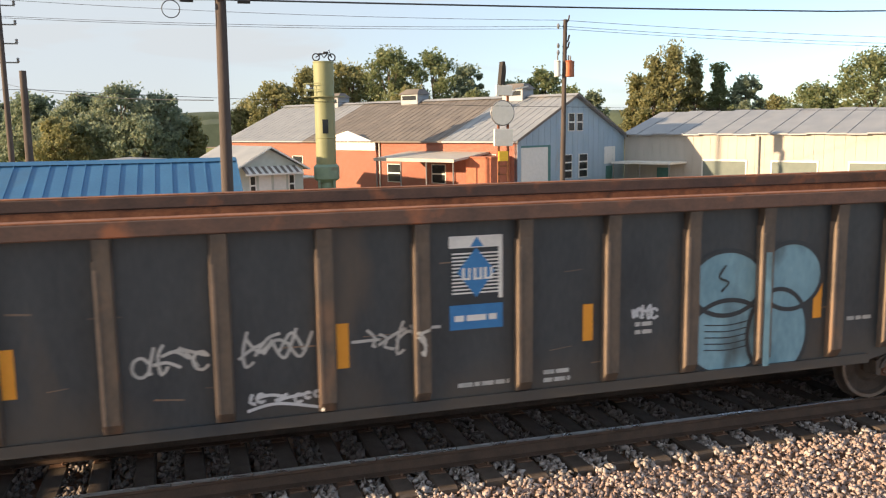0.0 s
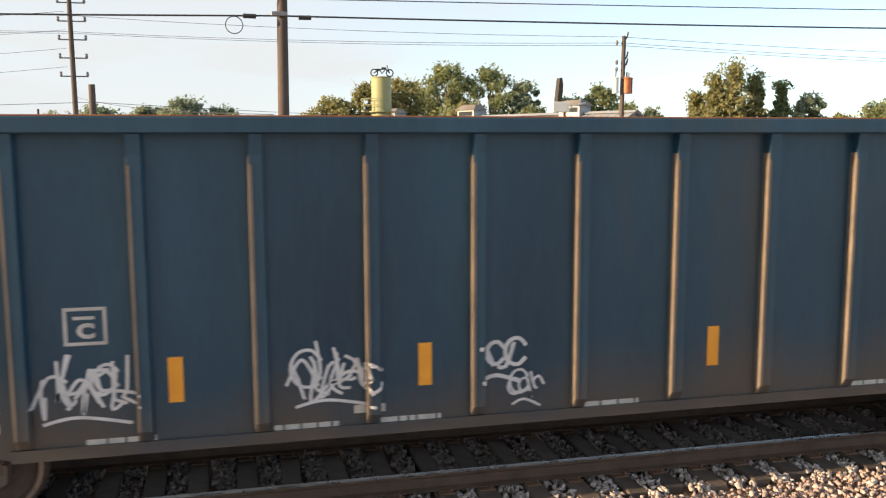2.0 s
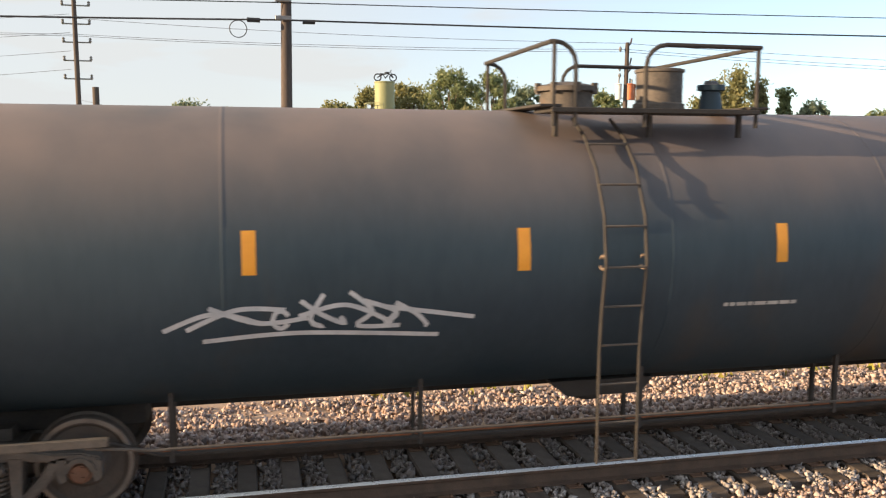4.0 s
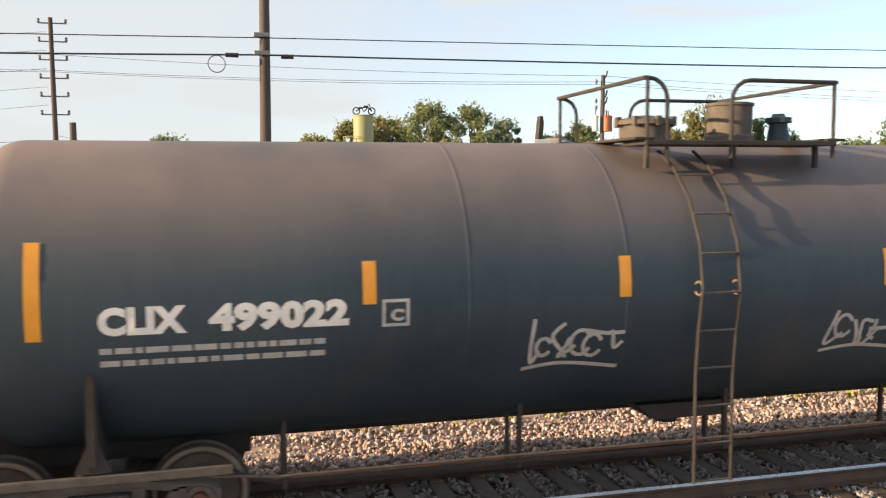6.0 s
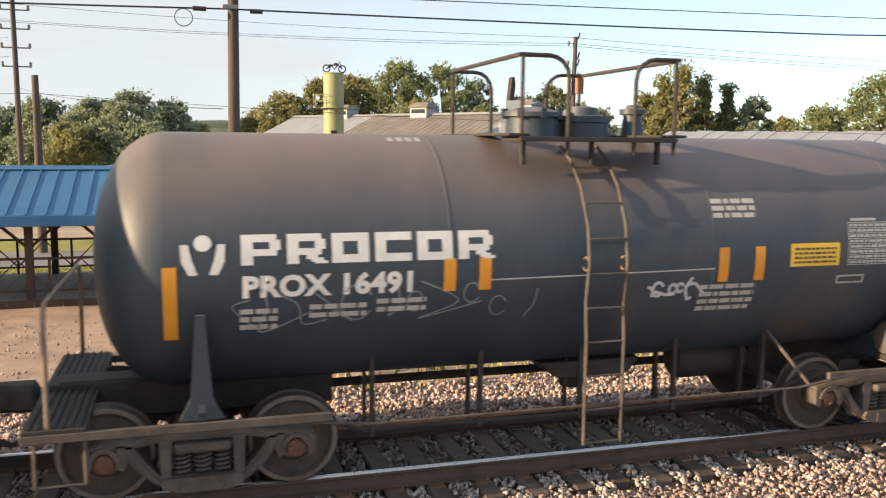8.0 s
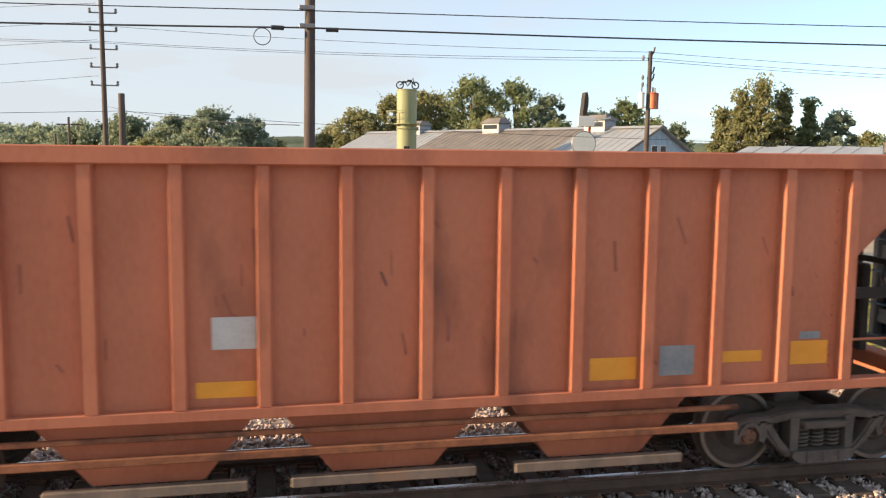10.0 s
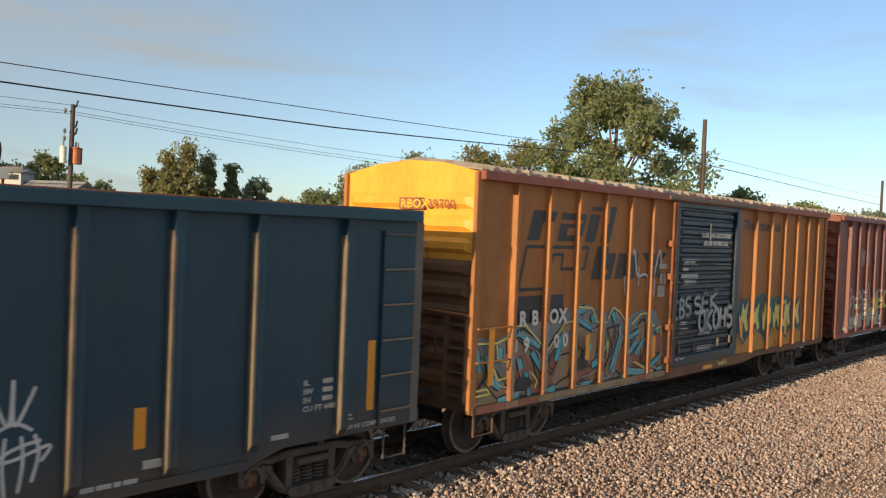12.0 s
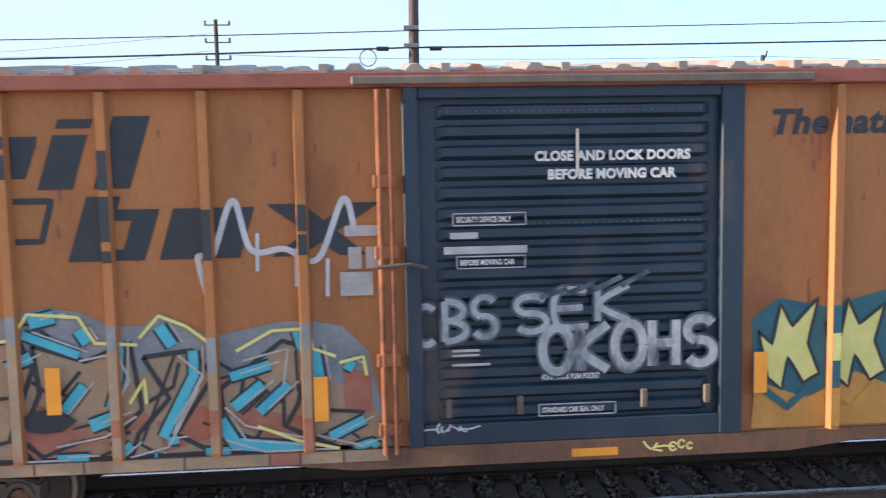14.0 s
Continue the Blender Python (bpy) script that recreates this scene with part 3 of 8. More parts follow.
for k in range(3):
    a = k * 2.094
    cap.box(0.055 * math.cos(a) - 0.014, 0.055 * math.cos(a) + 0.014, 0.084, 0.102, 0.055 * math.sin(a) - 0.014, 0.055 * math.sin(a) + 0.014)
CAP_ME = cap.mesh("bearing_cap", True)


def side_frame_mesh():
    """A cast frame: arched top member, bearing pedestals, sloping tension arms and a spring basket."""
    s = Shape()
    top = [(-1.08, 0.53), (-1.06, 0.61), (-0.90, 0.655), (-0.66, 0.665), (-0.42, 0.715), (0.42, 0.715), (0.66, 0.665), (0.90, 0.655), (1.06, 0.61), (1.08, 0.53), (0.98, 0.56), (0.66, 0.575), (0.40, 0.615), (-0.40, 0.615), (-0.66, 0.575), (-0.98, 0.56)]
    s.prism(top, -0.085, 0.085)
    s.prism([(x, z - 0.012) for x, z in top[1:9]] + [(x, z + 0.03) for x, z in top[10:]], -0.105, -0.085)
    for e in (-1, 1):
        arm = [(0.64, 0.60), (0.76, 0.59), (0.70, 0.47), (0.58, 0.33), (0.44, 0.20), (0.32, 0.165), (0.30, 0.25), (0.40, 0.29), (0.52, 0.42)]
        s.prism([(e * x, z) for x, z in arm], -0.085, 0.085)
        s.prism([(e * x, z) for x, z in [(0.66, 0.58), (0.71, 0.57), (0.66, 0.47), (0.54, 0.32), (0.42, 0.22), (0.34, 0.19), (0.34, 0.225), (0.40, 0.25), (0.54, 0.40)]], -0.108, -0.085)
        s.prism([(e * x, z) for x, z in [(0.28, 0.64), (0.40, 0.64), (0.385, 0.22), (0.30, 0.22)]], -0.10, 0.10)
        s.prism([(e * x, z) for x, z in [(0.70, 0.62), (0.78, 0.62), (0.775, 0.40), (0.72, 0.37), (0.68, 0.46)]], -0.105, 0.105)
        s.prism([(e * x, z) for x, z in [(1.01, 0.60), (1.085, 0.57), (1.08, 0.40), (1.02, 0.37), (1.0, 0.46)]], -0.105, 0.105)
        s.prism([(e * (0.89 + 0.15 * math.cos(q)), 0.457 + 0.16 * math.sin(q)) for q in (0.15, 0.6, 1.1, 1.57, 2.04, 2.54, 2.99)] + [(e * (0.89 + 0.105 * math.cos(q)), 0.457 + 0.115 * math.sin(q)) for q in (2.99, 2.04, 1.57, 1.1, 0.15)], -0.125, 0.125)
    s.prism([(-0.36, 0.165), (-0.39, 0.215), (-0.36, 0.265), (0.36, 0.265), (0.39, 0.215), (0.36, 0.165), (0.24, 0.125), (-0.24, 0.125)], -0.15, 0.15)
    s.box(-0.26, 0.26, -0.17, 0.17, 0.515, 0.60, 0.02)
    for k in (-0.2, 0.0, 0.2):
        s.box(k - 0.012, k + 0.012, -0.162, -0.15, 0.14, 0.255)
    return s.mesh("side_frame")


FRAME_ME = side_frame_mesh()
SPRING_ME = Shape().tube([(0.068 * math.cos(k * 0.6), 0.068 * math.sin(k * 0.6), 0.27 + 0.0043 * k) for k in range(54)], 0.016, 6).mesh("spring", True)
BOLSTER_ME = Shape().prism([(-0.24, 0.50), (-0.27, 0.56), (-0.25, 0.60), (0.25, 0.60), (0.27, 0.56), (0.24, 0.50)], -1.1, 1.1).box(-0.16, 0.16, -0.4, 0.4, 0.6, 0.72).mesh("bolster")
WEDGE_ME = Shape().prism([(0.52, 0.33), (0.60, 0.36), (0.74, 0.52), (0.66, 0.50)], -0.115, -0.092).mesh("bright_wear_mark")
WHEELSETS = []


def truck(car, x):
    t = part("truck", BOLSTER_ME, TRUCK, car, "cast steel freight truck")
    t.matrix_basis = pose(x, 0, 0)
    for e in (-1, 1):
        f = part("side_frame", FRAME_ME, TRUCK, t)
        f.matrix_basis = pose(0, e * 0.99, 0)
        for k in (-0.19, 0.0, 0.19):
            g = part("spring", SPRING_ME, TRUCK, t)
            g.matrix_basis = pose(k, e * 0.99, 0)
        for k in (-0.89, 0.89):
            c = part("bearing_cap", CAP_ME, BEARING, t, "rust-red bearing cap")
            c.matrix_basis = pose(k, e * 1.0, R_WHEEL, 0, 0, 0 if e > 0 else 180)
    for k in (-0.89, 0.89):
        w = part("wheelset", AXLE_ME, WHEEL, car)
        w.matrix_basis = pose(x + k, 0, R_WHEEL)
        WHEELSETS.append((w, x + k))
        for e in (-1, 1):
            o = part("wheel", WHEEL_ME[-e], WHEEL, w, "worn steel wheel")
            o.matrix_basis = pose(0, e * 0.755, 0)
            r = part("tread", RIM_ME[-e], TREAD, w, "bright worn rim")
            r.matrix_basis = pose(0, e * 0.757, 0)


def coupler(car, x, e):
    """Draft gear, shank, knuckle and air hose at one end; e is the way outwards."""
    s = Shape()
    a, b = sorted((x - e * 0.9, x - e * 0.05))
    s.box(a, b, -0.17, 0.17, 0.66, 1.02, 0.015)
    a, b = sorted((x - e * 0.05, x + e * 0.36))
    s.box(a, b, -0.07, 0.07, 0.78, 0.93, 0.02)
    a, b = sorted((x + e * 0.34, x + e * 0.62))
    s.box(a, b, -0.15 - 0.02 * e, 0.13, 0.72, 1.0, 0.045)
    part("coupler", s, UNDER, car, "grimy knuckle coupler")
    h = Shape().tube([(x + e * k, -0.28 + 0.02 * i, z) for i, (k, z) in enumerate([(0.0, 0.75), (0.12, 0.66), (0.25, 0.5), (0.4, 0.42), (0.55, 0.44), (0.66, 0.55)])], 0.022)
    part("air_hose", h, UNDER, car, "black rubber air hose")


def rungs(car, x0, x1, y, zs, mat, depth=0.07, end=0):
    """Grab irons: bent round bars."""
    for z in zs:
        part("grab_iron", Shape().tube([(x0, y, z), (x0, y - depth, z), (x1, y - depth, z), (x1, y, z)] if not end else [(x0, y, z), (x0 + end * depth, y, z), (x0 + end * depth, x1, z), (x0, x1, z)], 0.013, 6), mat, car)


def stirrup(car, x, mat, y=-1.4, z0=0.9, z1=0.42, w=0.34):
    part("step", Shape().tube([(x, y, z0), (x, y, z1), (x + w, y, z1), (x + w, y, z0)], 0.018, 6), mat, car)


def hand_wheel(car, x, y, z, mat):
    s = Shape().ring((x, y, z), 0.26, 0.016, "x", 24, 6)
    for k in range(5):
        a = k * 1.2566
        s.cyl((x, y, z), (x, y + 0.26 * math.cos(a), z + 0.26 * math.sin(a)), 0.011, 6)
    s.cyl((x - 0.03, y, z), (x + 0.03, y, z), 0.035, 10)
    part("hand_brake_wheel", s, mat, car, "spoked brake wheel")


# ---- gondolas ----
def gondola(name, label, u, L, top, low, mid, posts, step, body, post_mat, chord_mat, inner, panel=1.40, out=1.5, pw=0.075, bare=0.0):
    car = thing(name, label, "gondola car", "freight cars of the train")
    h = L / 2
    for e in (-1, 1):
        poly = [(-h, low), (-h, top - 0.16), (h, top - 0.16), (h, low), (step + 0.5, low), (step, mid), (-step, mid), (-step - 0.5, low)]
        a, b = sorted((e * panel, e * (panel - 0.05)))
        part("side_wall", Shape().prism(poly, a, b), body, car)
        a, b = sorted((e * (panel - 0.055), e * (panel - 0.06)))
        part("wall_lining", Shape().prism([(-h + .05, low + .1), (-h + .05, top - 0.165), (h - .05, top - 0.165), (h - .05, low + .1)], a, b), inner, car, "rusty inner face")
        a, b = sorted((e * (panel - 0.07), e * (out + 0.03)))
        part("top_chord", Shape().box(-h - 0.02, h + 0.02, a, b, top - 0.16, top - 0.012, 0.012), chord_mat, car)
        part("chord_lip", Shape().box(-h - 0.02, h + 0.02, a + 0.01, b - 0.01, top - 0.016, top, 0.004), RUST, car, "rust-worn top edge")
        a, b = sorted((e * (panel - 0.02), e * (panel + 0.035)))
        part("side_sill", Shape().prism([(-step + .03, mid - 0.02), (-step + .03, mid + 0.09), (step - .03, mid + 0.09), (step - .03, mid - 0.02)], a, b), body, car)
        for p in posts:
            zl = mid + 0.10 if abs(p) < step else low + 0.03
            s = Shape().loft([[(p - pw, e * panel, z), (p - pw * 0.9, e * o, z), (p + pw * 0.8, e * o, z), (p + pw, e * panel, z)] for z, o in ((zl, panel + 0.03), (zl + 0.1, out), (top - 0.34, out), (top - 0.165, out + 0.015))])
            part("side_post", s, GPOST if body is GOND else body, car)
            if e < 0:
                # pale strip on the sun-facing edge only: sunlight put into its colour
                s = Shape().loft([[(p - pw - .008, -panel, z), (p - pw * 0.9 - .008, -o - .002, z), (p - pw * 0.9 + .022, -o - .002, z), (p - pw * 0.9 + .022, -o + .01, z), (p - pw + .01, -panel, z)] for z, o in ((zl, panel + 0.03), (zl + 0.1, out), (top - 0.45, out), (top - 0.36, out - .01))])
                part("sunlit_post_edge", s, post_mat, car, "scraped dusty post edge, paled as sunlit")
    for e in (-1, 1):
        a, b = sorted((e * h, e * (h - 0.05)))
        part("end_wall", Shape().box(a, b, -panel, panel, low, top - 0.16), body, car)
        a, b = sorted((e * (h - 0.08), e * (h + 0.09)))
        part("end_chord", Shape().box(a, b, -panel - 0.02, panel + 0.02, top - 0.15, top - 0.004, 0.012), RUST if chord_mat is RCHORD else NPOST, car)
    part("floor", Shape().box(-h, h, -panel + .05, panel - .05, low + 0.06, low + 0.12), inner, car)
    part("underframe", Shape().box(-h + .2, h - .2, -0.2, 0.2, low - 0.16, low + 0.05).box(-step + .5, step - .5, -0.3, 0.3, mid - .05, low + .05), UNDER, car)
    for x in [-h + 1.5 + k * (L - 3) / 9 for k in range(10)]:
        part("cross_bearer", Shape().box(x - .06, x + .06, -panel + .05, panel - .05, low - 0.08, low + 0.05), UNDER, car)
    for e in (-1, 1):
        truck(car, e * (h - 1.42 if L < 16 else h - 1.55))
        coupler(car, e * h, e)
    return car


SAXX_POSTS = [0.08, 1.14, -0.98, 2.17, -2.01, 3.21, -3.05, 4.24, -4.08, 5.27, -5.1, 6.60, -6.55]


def tall_gondola(u, number, extra):
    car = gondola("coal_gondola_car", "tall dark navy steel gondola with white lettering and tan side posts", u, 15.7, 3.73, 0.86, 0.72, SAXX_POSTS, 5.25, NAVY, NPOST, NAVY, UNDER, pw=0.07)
    surf = ribbed(-1.40, SAXX_POSTS, 0.062, -1.51)
    h = 7.85
    for e in (-1, 1):
        # end framing: corner posts, side ladders with open bays, sloping lower sheet
        for y in (-1.36, 1.36, -0.95, 0.95):
            a, b = sorted((e * h, e * (h + 0.16)))
            part("end_post", Shape().box(a, b, y - 0.05, y + 0.05, 0.86, 3.57, 0.01), ENDG, car)
        for z in [1.0 + 0.46 * k for k in range(6)]:
            for y in (-1.16, 1.16):
                a, b = sorted((e * h, e * (h + 0.10)))
                part("end_step", Shape().box(a, b, y - 0.17, y + 0.17, z + 0.16, z + 0.36, 0.01), ENDG, car)
                part("grab_iron", Shape().tube([(e * (h + .16), y - .2, z), (e * (h + .22), y - .2, z), (e * (h + .22), y + .2, z), (e * (h + .16), y + .2, z)], 0.013, 6), NAVY, car)
        a, b = sorted((e * h, e * (h + 0.10)))
        part("end_beam", Shape().box(a, b, -0.9, 0.9, 2.42, 2.50, 0.01), ENDG, car)
        part("end_sheet", Shape().box(*sorted((e * h, e * (h + 0.03))), -0.9, 0.9, 2.5, 3.56), ENDG, car, "dusty grey upper end sheet")
        part("end_sheet", Shape().box(*sorted((e * h, e * (h + 0.02))), -0.9, 0.9, 1.0, 2.42), ENDG, car, "dusty grey lower end sheet")
        for k, w in enumerate((.12, .38, .40, .34, .38)):
            part("end_stencil", Shape().box(*sorted((e * (h + .02), e * (h + .024))), -.1 - w / 2, -.1 + w / 2, 2.18 - .085 * k, 2.215 - .085 * k), DULLW, car, "small worn stencilling")
        part("end_sill", Shape().box(*sorted((e * (h - .1), e * (h + 0.2))), -1.4, 1.4, 0.86, 1.0, 0.015), NAVY, car)
        part("end_platform", Shape().box(*sorted((e * h, e * (h + .42))), -.5, .75, 1.0, 1.04), UNDER, car)
        s = Shape()
        xa, xb = sorted((e * (h - 0.02), e * (h - 0.60)))
        for z in (1.1, 1.56, 2.02, 2.48, 2.94, 3.40):
            s.tube([(xa, -1.40, z), (xa, -1.47, z), (xb, -1.47, z), (xb, -1.40, z)], 0.013, 6)
            part("grab_iron", s, NPOST, car)
            s = Shape()
        part("ladder_stile", Shape().box(e * (h - .60) - .02, e * (h - .60) + .02, -1.45, -1.40, 0.9, 3.45, 0.008), NAVY, car)
        stirrup(car, min(e * (h - .05), e * (h - .45)), TRUCK, -1.38, 0.9, 0.45, 0.4)
    hand_wheel(car, -h - 0.3, 0.75, 1.9, UNDER)
    sf = flat(-1.40)
    part("lettering", lettering("SAXX", -6.36, 2.07, 0.245, sf, 0.006, 0.016, 0.96), WHITE, car, "white stencilled reporting mark")
    part("lettering", lettering(number, -6.32, 1.63, 0.24, sf, 0.006, 0.017, 1.12), WHITE, car, "white stencilled number")
    for words, z in (("LD LMT", 1.15), ("LT WT", 0.98)):
        part("small_lettering", lettering(words, -6.34, z, 0.075, sf, 0.006, 0.004, 1.1), DULLW, car, "dull stencilled words")
    part("small_lettering", bars(-5.72, 1.22, 0.42, 0.075, sf, 2, 2.3, 4), DULLW, car, "small dull stencilling")
    part("small_lettering", bars(-7.7, 0.95, 1.1, 0.05, sf, 1, 2, 5), DULLW, car, "small dull stencilling")
    for k, x in enumerate((-4.6, -2.95, -1.95, 0.15, 3.3)):
        part("small_lettering", bars(x, 0.86, 0.6, 0.05, sf, 1 + (k == 0), 1.7, 20 + k), DULLW, car, "small dull stencilling")
    # small framed box
    s = Shape()
    for a in (patch(-4.74, -4.38, 2.03, 2.06, sf), patch(-4.74, -4.38, 1.72, 1.75, sf), patch(-4.74, -4.71, 1.75, 2.03, sf), patch(-4.41, -4.38, 1.75, 2.03, sf), patch(-4.66, -4.48, 1.95, 1.98, sf)):
        s.add(a.v, a.f)
    t = lettering("C", -4.63, 1.79, 0.12, sf, 0.006, 0.01, 1.2)
    s.add(t.v, t.f)
    part("stencil_box", s, DULLW, car, "small framed white stencil")
    part("reflector", patch(-7.23, -7.09, 1.13, 2.03, sf, 0.006), REFL, car, "tall amber reflective strip")
    for x in (-3.88, -1.57, 1.52, 3.84):
        part("reflector", patch(x, x + 0.13, 1.15, 1.57, sf, 0.006), REFL, car, "amber reflective strip")
    part("reflector", patch(7.04, 7.17, 1.13, 2.03, sf, 0.006), REFL, car, "tall amber reflective strip")
    pb, pa = sorted(SAXX_POSTS)[-2:]
    cx = pb + (pa - pb) * .55
    for k, w in enumerate(("IL", "IW", "IH")):
        part("small_lettering", lettering(w, cx, 1.56 - .105 * k, .062, sf, .006, .004, 1.3), DULLW, car, "white stencilled dimension")
        part("small_lettering", patch(cx + .30, cx + .46, 1.56 - .105 * k, 1.62 - .105 * k, sf, .006), DULLW, car, "white stencilled figure")
    part("small_lettering", lettering("CU FT 4400", cx, 1.245, .062, sf, .006, .004, 1.15), DULLW, car, "white stencilled capacity")
    part("small_lettering", lettering("2 INCH HI COMP SHOES", 6.50, .93, .055, sf, .006, .003, 1.2), DULLW, car, "white stencilled note")
    part("small_lettering", patch(6.55, 6.80, 1.10, 1.125, sf, .006), DULLW, car, "small dull stencilling")
    part("small_lettering", patch(6.60, 6.82, 1.05, 1.072, sf, .006), DULLW, car, "small dull stencilling")
    part("repaint_patch", patch(3.95, 4.35, 0.93, 1.02, sf, 0.005), DULLW, car, "pale repaint patch")
    part("repaint_patch", patch(5.55, 5.8, 0.97, 1.03, sf, 0.005), DULLW, car, "pale repaint patch")
    part("repaint_patch", patch(-2.2, -1.9, 0.92, 1.0, sf, 0.005), DULLW, car, "pale repaint patch")
    if number == "388":
        # tall sprayed figure: a three-spiked crown over hanging strokes
        for k, line in enumerate(([(2.46, 1.92), (2.62, 1.56), (2.66, 1.98)], [(2.66, 1.98), (2.68, 1.56), (2.86, 1.90)], [(2.52, 1.52), (2.68, 1.58), (2.84, 1.50)], [(2.50, 1.50), (2.44, 1.30), (2.46, .98)], [(2.60, 1.46), (2.58, 1.20), (2.60, .92)], [(2.74, 1.46), (2.76, 1.22), (2.72, .94)], [(2.86, 1.46), (2.90, 1.28), (2.84, 1.02)], [(2.36, 1.30), (2.62, 1.24), (3.00, 1.34), (2.92, 1.20)], [(2.38, 1.18), (2.66, 1.34), (2.92, 1.40)])):
            part("graffiti_stroke", stroke(Shape(), line, .034, surf, .0045 + .0005 * k), SPRAY, car, "sprayed figure stroke")
        part("graffiti_stroke", stroke(Shape(), [(-2.48, 1.50), (-2.36, 1.66), (-2.22, 1.58), (-2.26, 1.30), (-2.34, 1.12)], .034, surf, .009), SPRAY, car, "sprayed hook stroke")
    for i, (x, z, w, hh, lw, n) in enumerate(extra):
        scrawl(car, SPRAY, 100 + i + int(number), x, z, w, hh, surf, lw, n)
    return car


def low_gondola():
    posts = [6.48, 5.29, 4.55, 3.58, 2.65, 1.70, 0.72, -0.35, -1.29, -2.24, -3.22, -4.18, -5.14, -6.3]
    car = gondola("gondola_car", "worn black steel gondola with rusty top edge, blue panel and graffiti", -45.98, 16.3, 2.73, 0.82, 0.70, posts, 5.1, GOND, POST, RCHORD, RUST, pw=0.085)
    sf = flat(-1.40)
    surf = ribbed(-1.40, posts, 0.07, -1.505)
    part("logo_panel", patch(-0.06, 0.50, 1.48, 2.42, sf, 0.004), DARKP, car, "painted panel with white bars")
    s = Shape()
    for k in range(12):
        a = patch(-0.03, 0.47, 1.84 + 0.036 * k, 1.856 + 0.036 * k, sf, 0.007)
        s.add(a.v, a.f)
    a = patch(-0.06, 0.50, 2.30, 2.42, sf, 0.007)
    s.add(a.v, a.f)
    a = patch(0.455, 0.50, 1.78, 2.30, sf, 0.007)
    s.add(a.v, a.f)
    part("panel_stripes", s, WHITE, car, "white stripes")
    part("panel_diamond", area([(0.22, 1.80), (0.42, 2.06), (0.22, 2.30), (0.02, 2.06)], sf, 0.010), BLUEP, car, "bright blue diamond")
    part("panel_triangle", area([(0.16, 2.31), (0.30, 2.31), (0.23, 2.41)], sf, 0.010), BLUEP, car, "bright blue triangle")
    for x in (0.07, 0.19, 0.30):
        s = Shape()
        for q in (patch(x, x + 0.03, 1.98, 2.10, sf, 0.013), patch(x, x + 0.09, 1.98, 2.0, sf, 0.013), patch(x + 0.065, x + 0.09, 1.98, 2.10, sf, 0.013)):
            s.add(q.v, q.f)
        part("panel_mark", s, WHITE, car)
    part("panel_foot", patch(-0.06, 0.50, 1.48, 1.73, sf, 0.007), BLUEP, car, "bright blue band")
    part("small_lettering", bars(-0.01, 1.625, 0.45, 0.06, sf, 1, 2, 8, 0.010), WHITE, car)
    for x, z0, z1 in ((1.39, 1.25, 1.64), (4.27, 1.27, 1.67), (-1.19, 1.2, 1.64), (-4.1, 1.2, 1.64), (7.32, 1.33, 2.09)):
        part("reflector", patch(x, x + 0.115, z0, z1, sf, 0.006), REFL, car, "amber reflective strip")
    s = Shape()
    for q in (patch(5.62, 6.14, 1.50, 1.53, sf), patch(5.62, 6.14, 1.23, 1.26, sf), patch(5.62, 6.14, 1.29, 1.31, sf), patch(5.62, 5.65, 1.26, 1.50, sf), patch(6.11, 6.14, 1.26, 1.50, sf), patch(5.86, 5.90, 1.31, 1.50, sf)):
        s.add(q.v, q.f)
    part("stencil_box", s, DULLW, car, "framed white stencil")
    part("repaint_patch", patch(5.72, 5.92, 1.07, 1.14, sf), DULLW, car, "pale worn patch")
    for k, (x, z, w) in enumerate(((4.75, 1.25, .35), (6.6, 1.05, .25), (0.02, .93, .55), (0.95, .98, .3), (-5.8, 1.0, .4), (2.0, 1.4, .2), (7.0, 1.0, .3))):
        part("small_lettering", bars(x, z, w, 0.045, sf, 1 + k % 2, 1.9, 50 + k), DULLW, car, "dull small stencilling")
    # round pale-blue throw-up with dark outline
    lobes = [(3.12, 1.75, 0.46, 0.36), (3.15, 1.14, 0.52, 0.42), (3.95, 1.78, 0.42, 0.38), (3.80, 1.14, 0.40, 0.50)]
    for i, (cx, cz, rx, rz) in enumerate(lobes):
        ring = [(cx + rx * math.cos(a), max(0.74, cz + rz * math.sin(a))) for a in [k * 0.2618 for k in range(24)]]
        part("graffiti", area(ring, sf, 0.005 + 0.0012 * i), PALEB, car, "pale blue sprayed bubble shape")
        s = Shape()
        stroke(s, ring + [ring[0]], 0.05, sf, 0.011 + 0.0004 * i)
        part("graffiti_outline", s, DARKP, car, "dark sprayed outline")
    s = Shape()
    stroke(s, [(3.1, 1.95), (3.02, 1.82), (3.14, 1.76), (3.05, 1.66)], 0.025, surf, 0.012)
    for k in range(5):
        stroke(s, [(2.85, 1.02 + 0.07 * k), (3.15, 1.0 + 0.07 * k), (3.4, 1.03 + 0.07 * k)], 0.012, surf, 0.012)
    part("graffiti_detail", s, DARKP, car)
    part("graffiti", patch(3.54, 3.62, 0.80, 2.08, flat(-1.505), 0.004), PALEB, car, "pale blue sprayed post face")
    for i, (x, z, w, h) in enumerate(((-3.0, 1.25, .6, .42), (-2.1, 1.25, .6, .5), (-0.95, 1.25, .7, .42), (-4.9, 1.2, .7, .4), (7.0 - .2, 1.0, 1.0, .3), (-2.05, .9, .7, .16), (1.95, 1.42, .3, .2))):
        scrawl(car, DULLW if i < 4 else SPRAY, 300 + i, x, z, w, h, surf, 0.03, 8, i == 5)
    rungs(car, 7.5, 8.1, -1.40, (1.15, 1.6, 2.05, 2.45), POST)
    stirrup(car, 7.6, TRUCK)
    for e in (-1, 1):
        s = Shape()
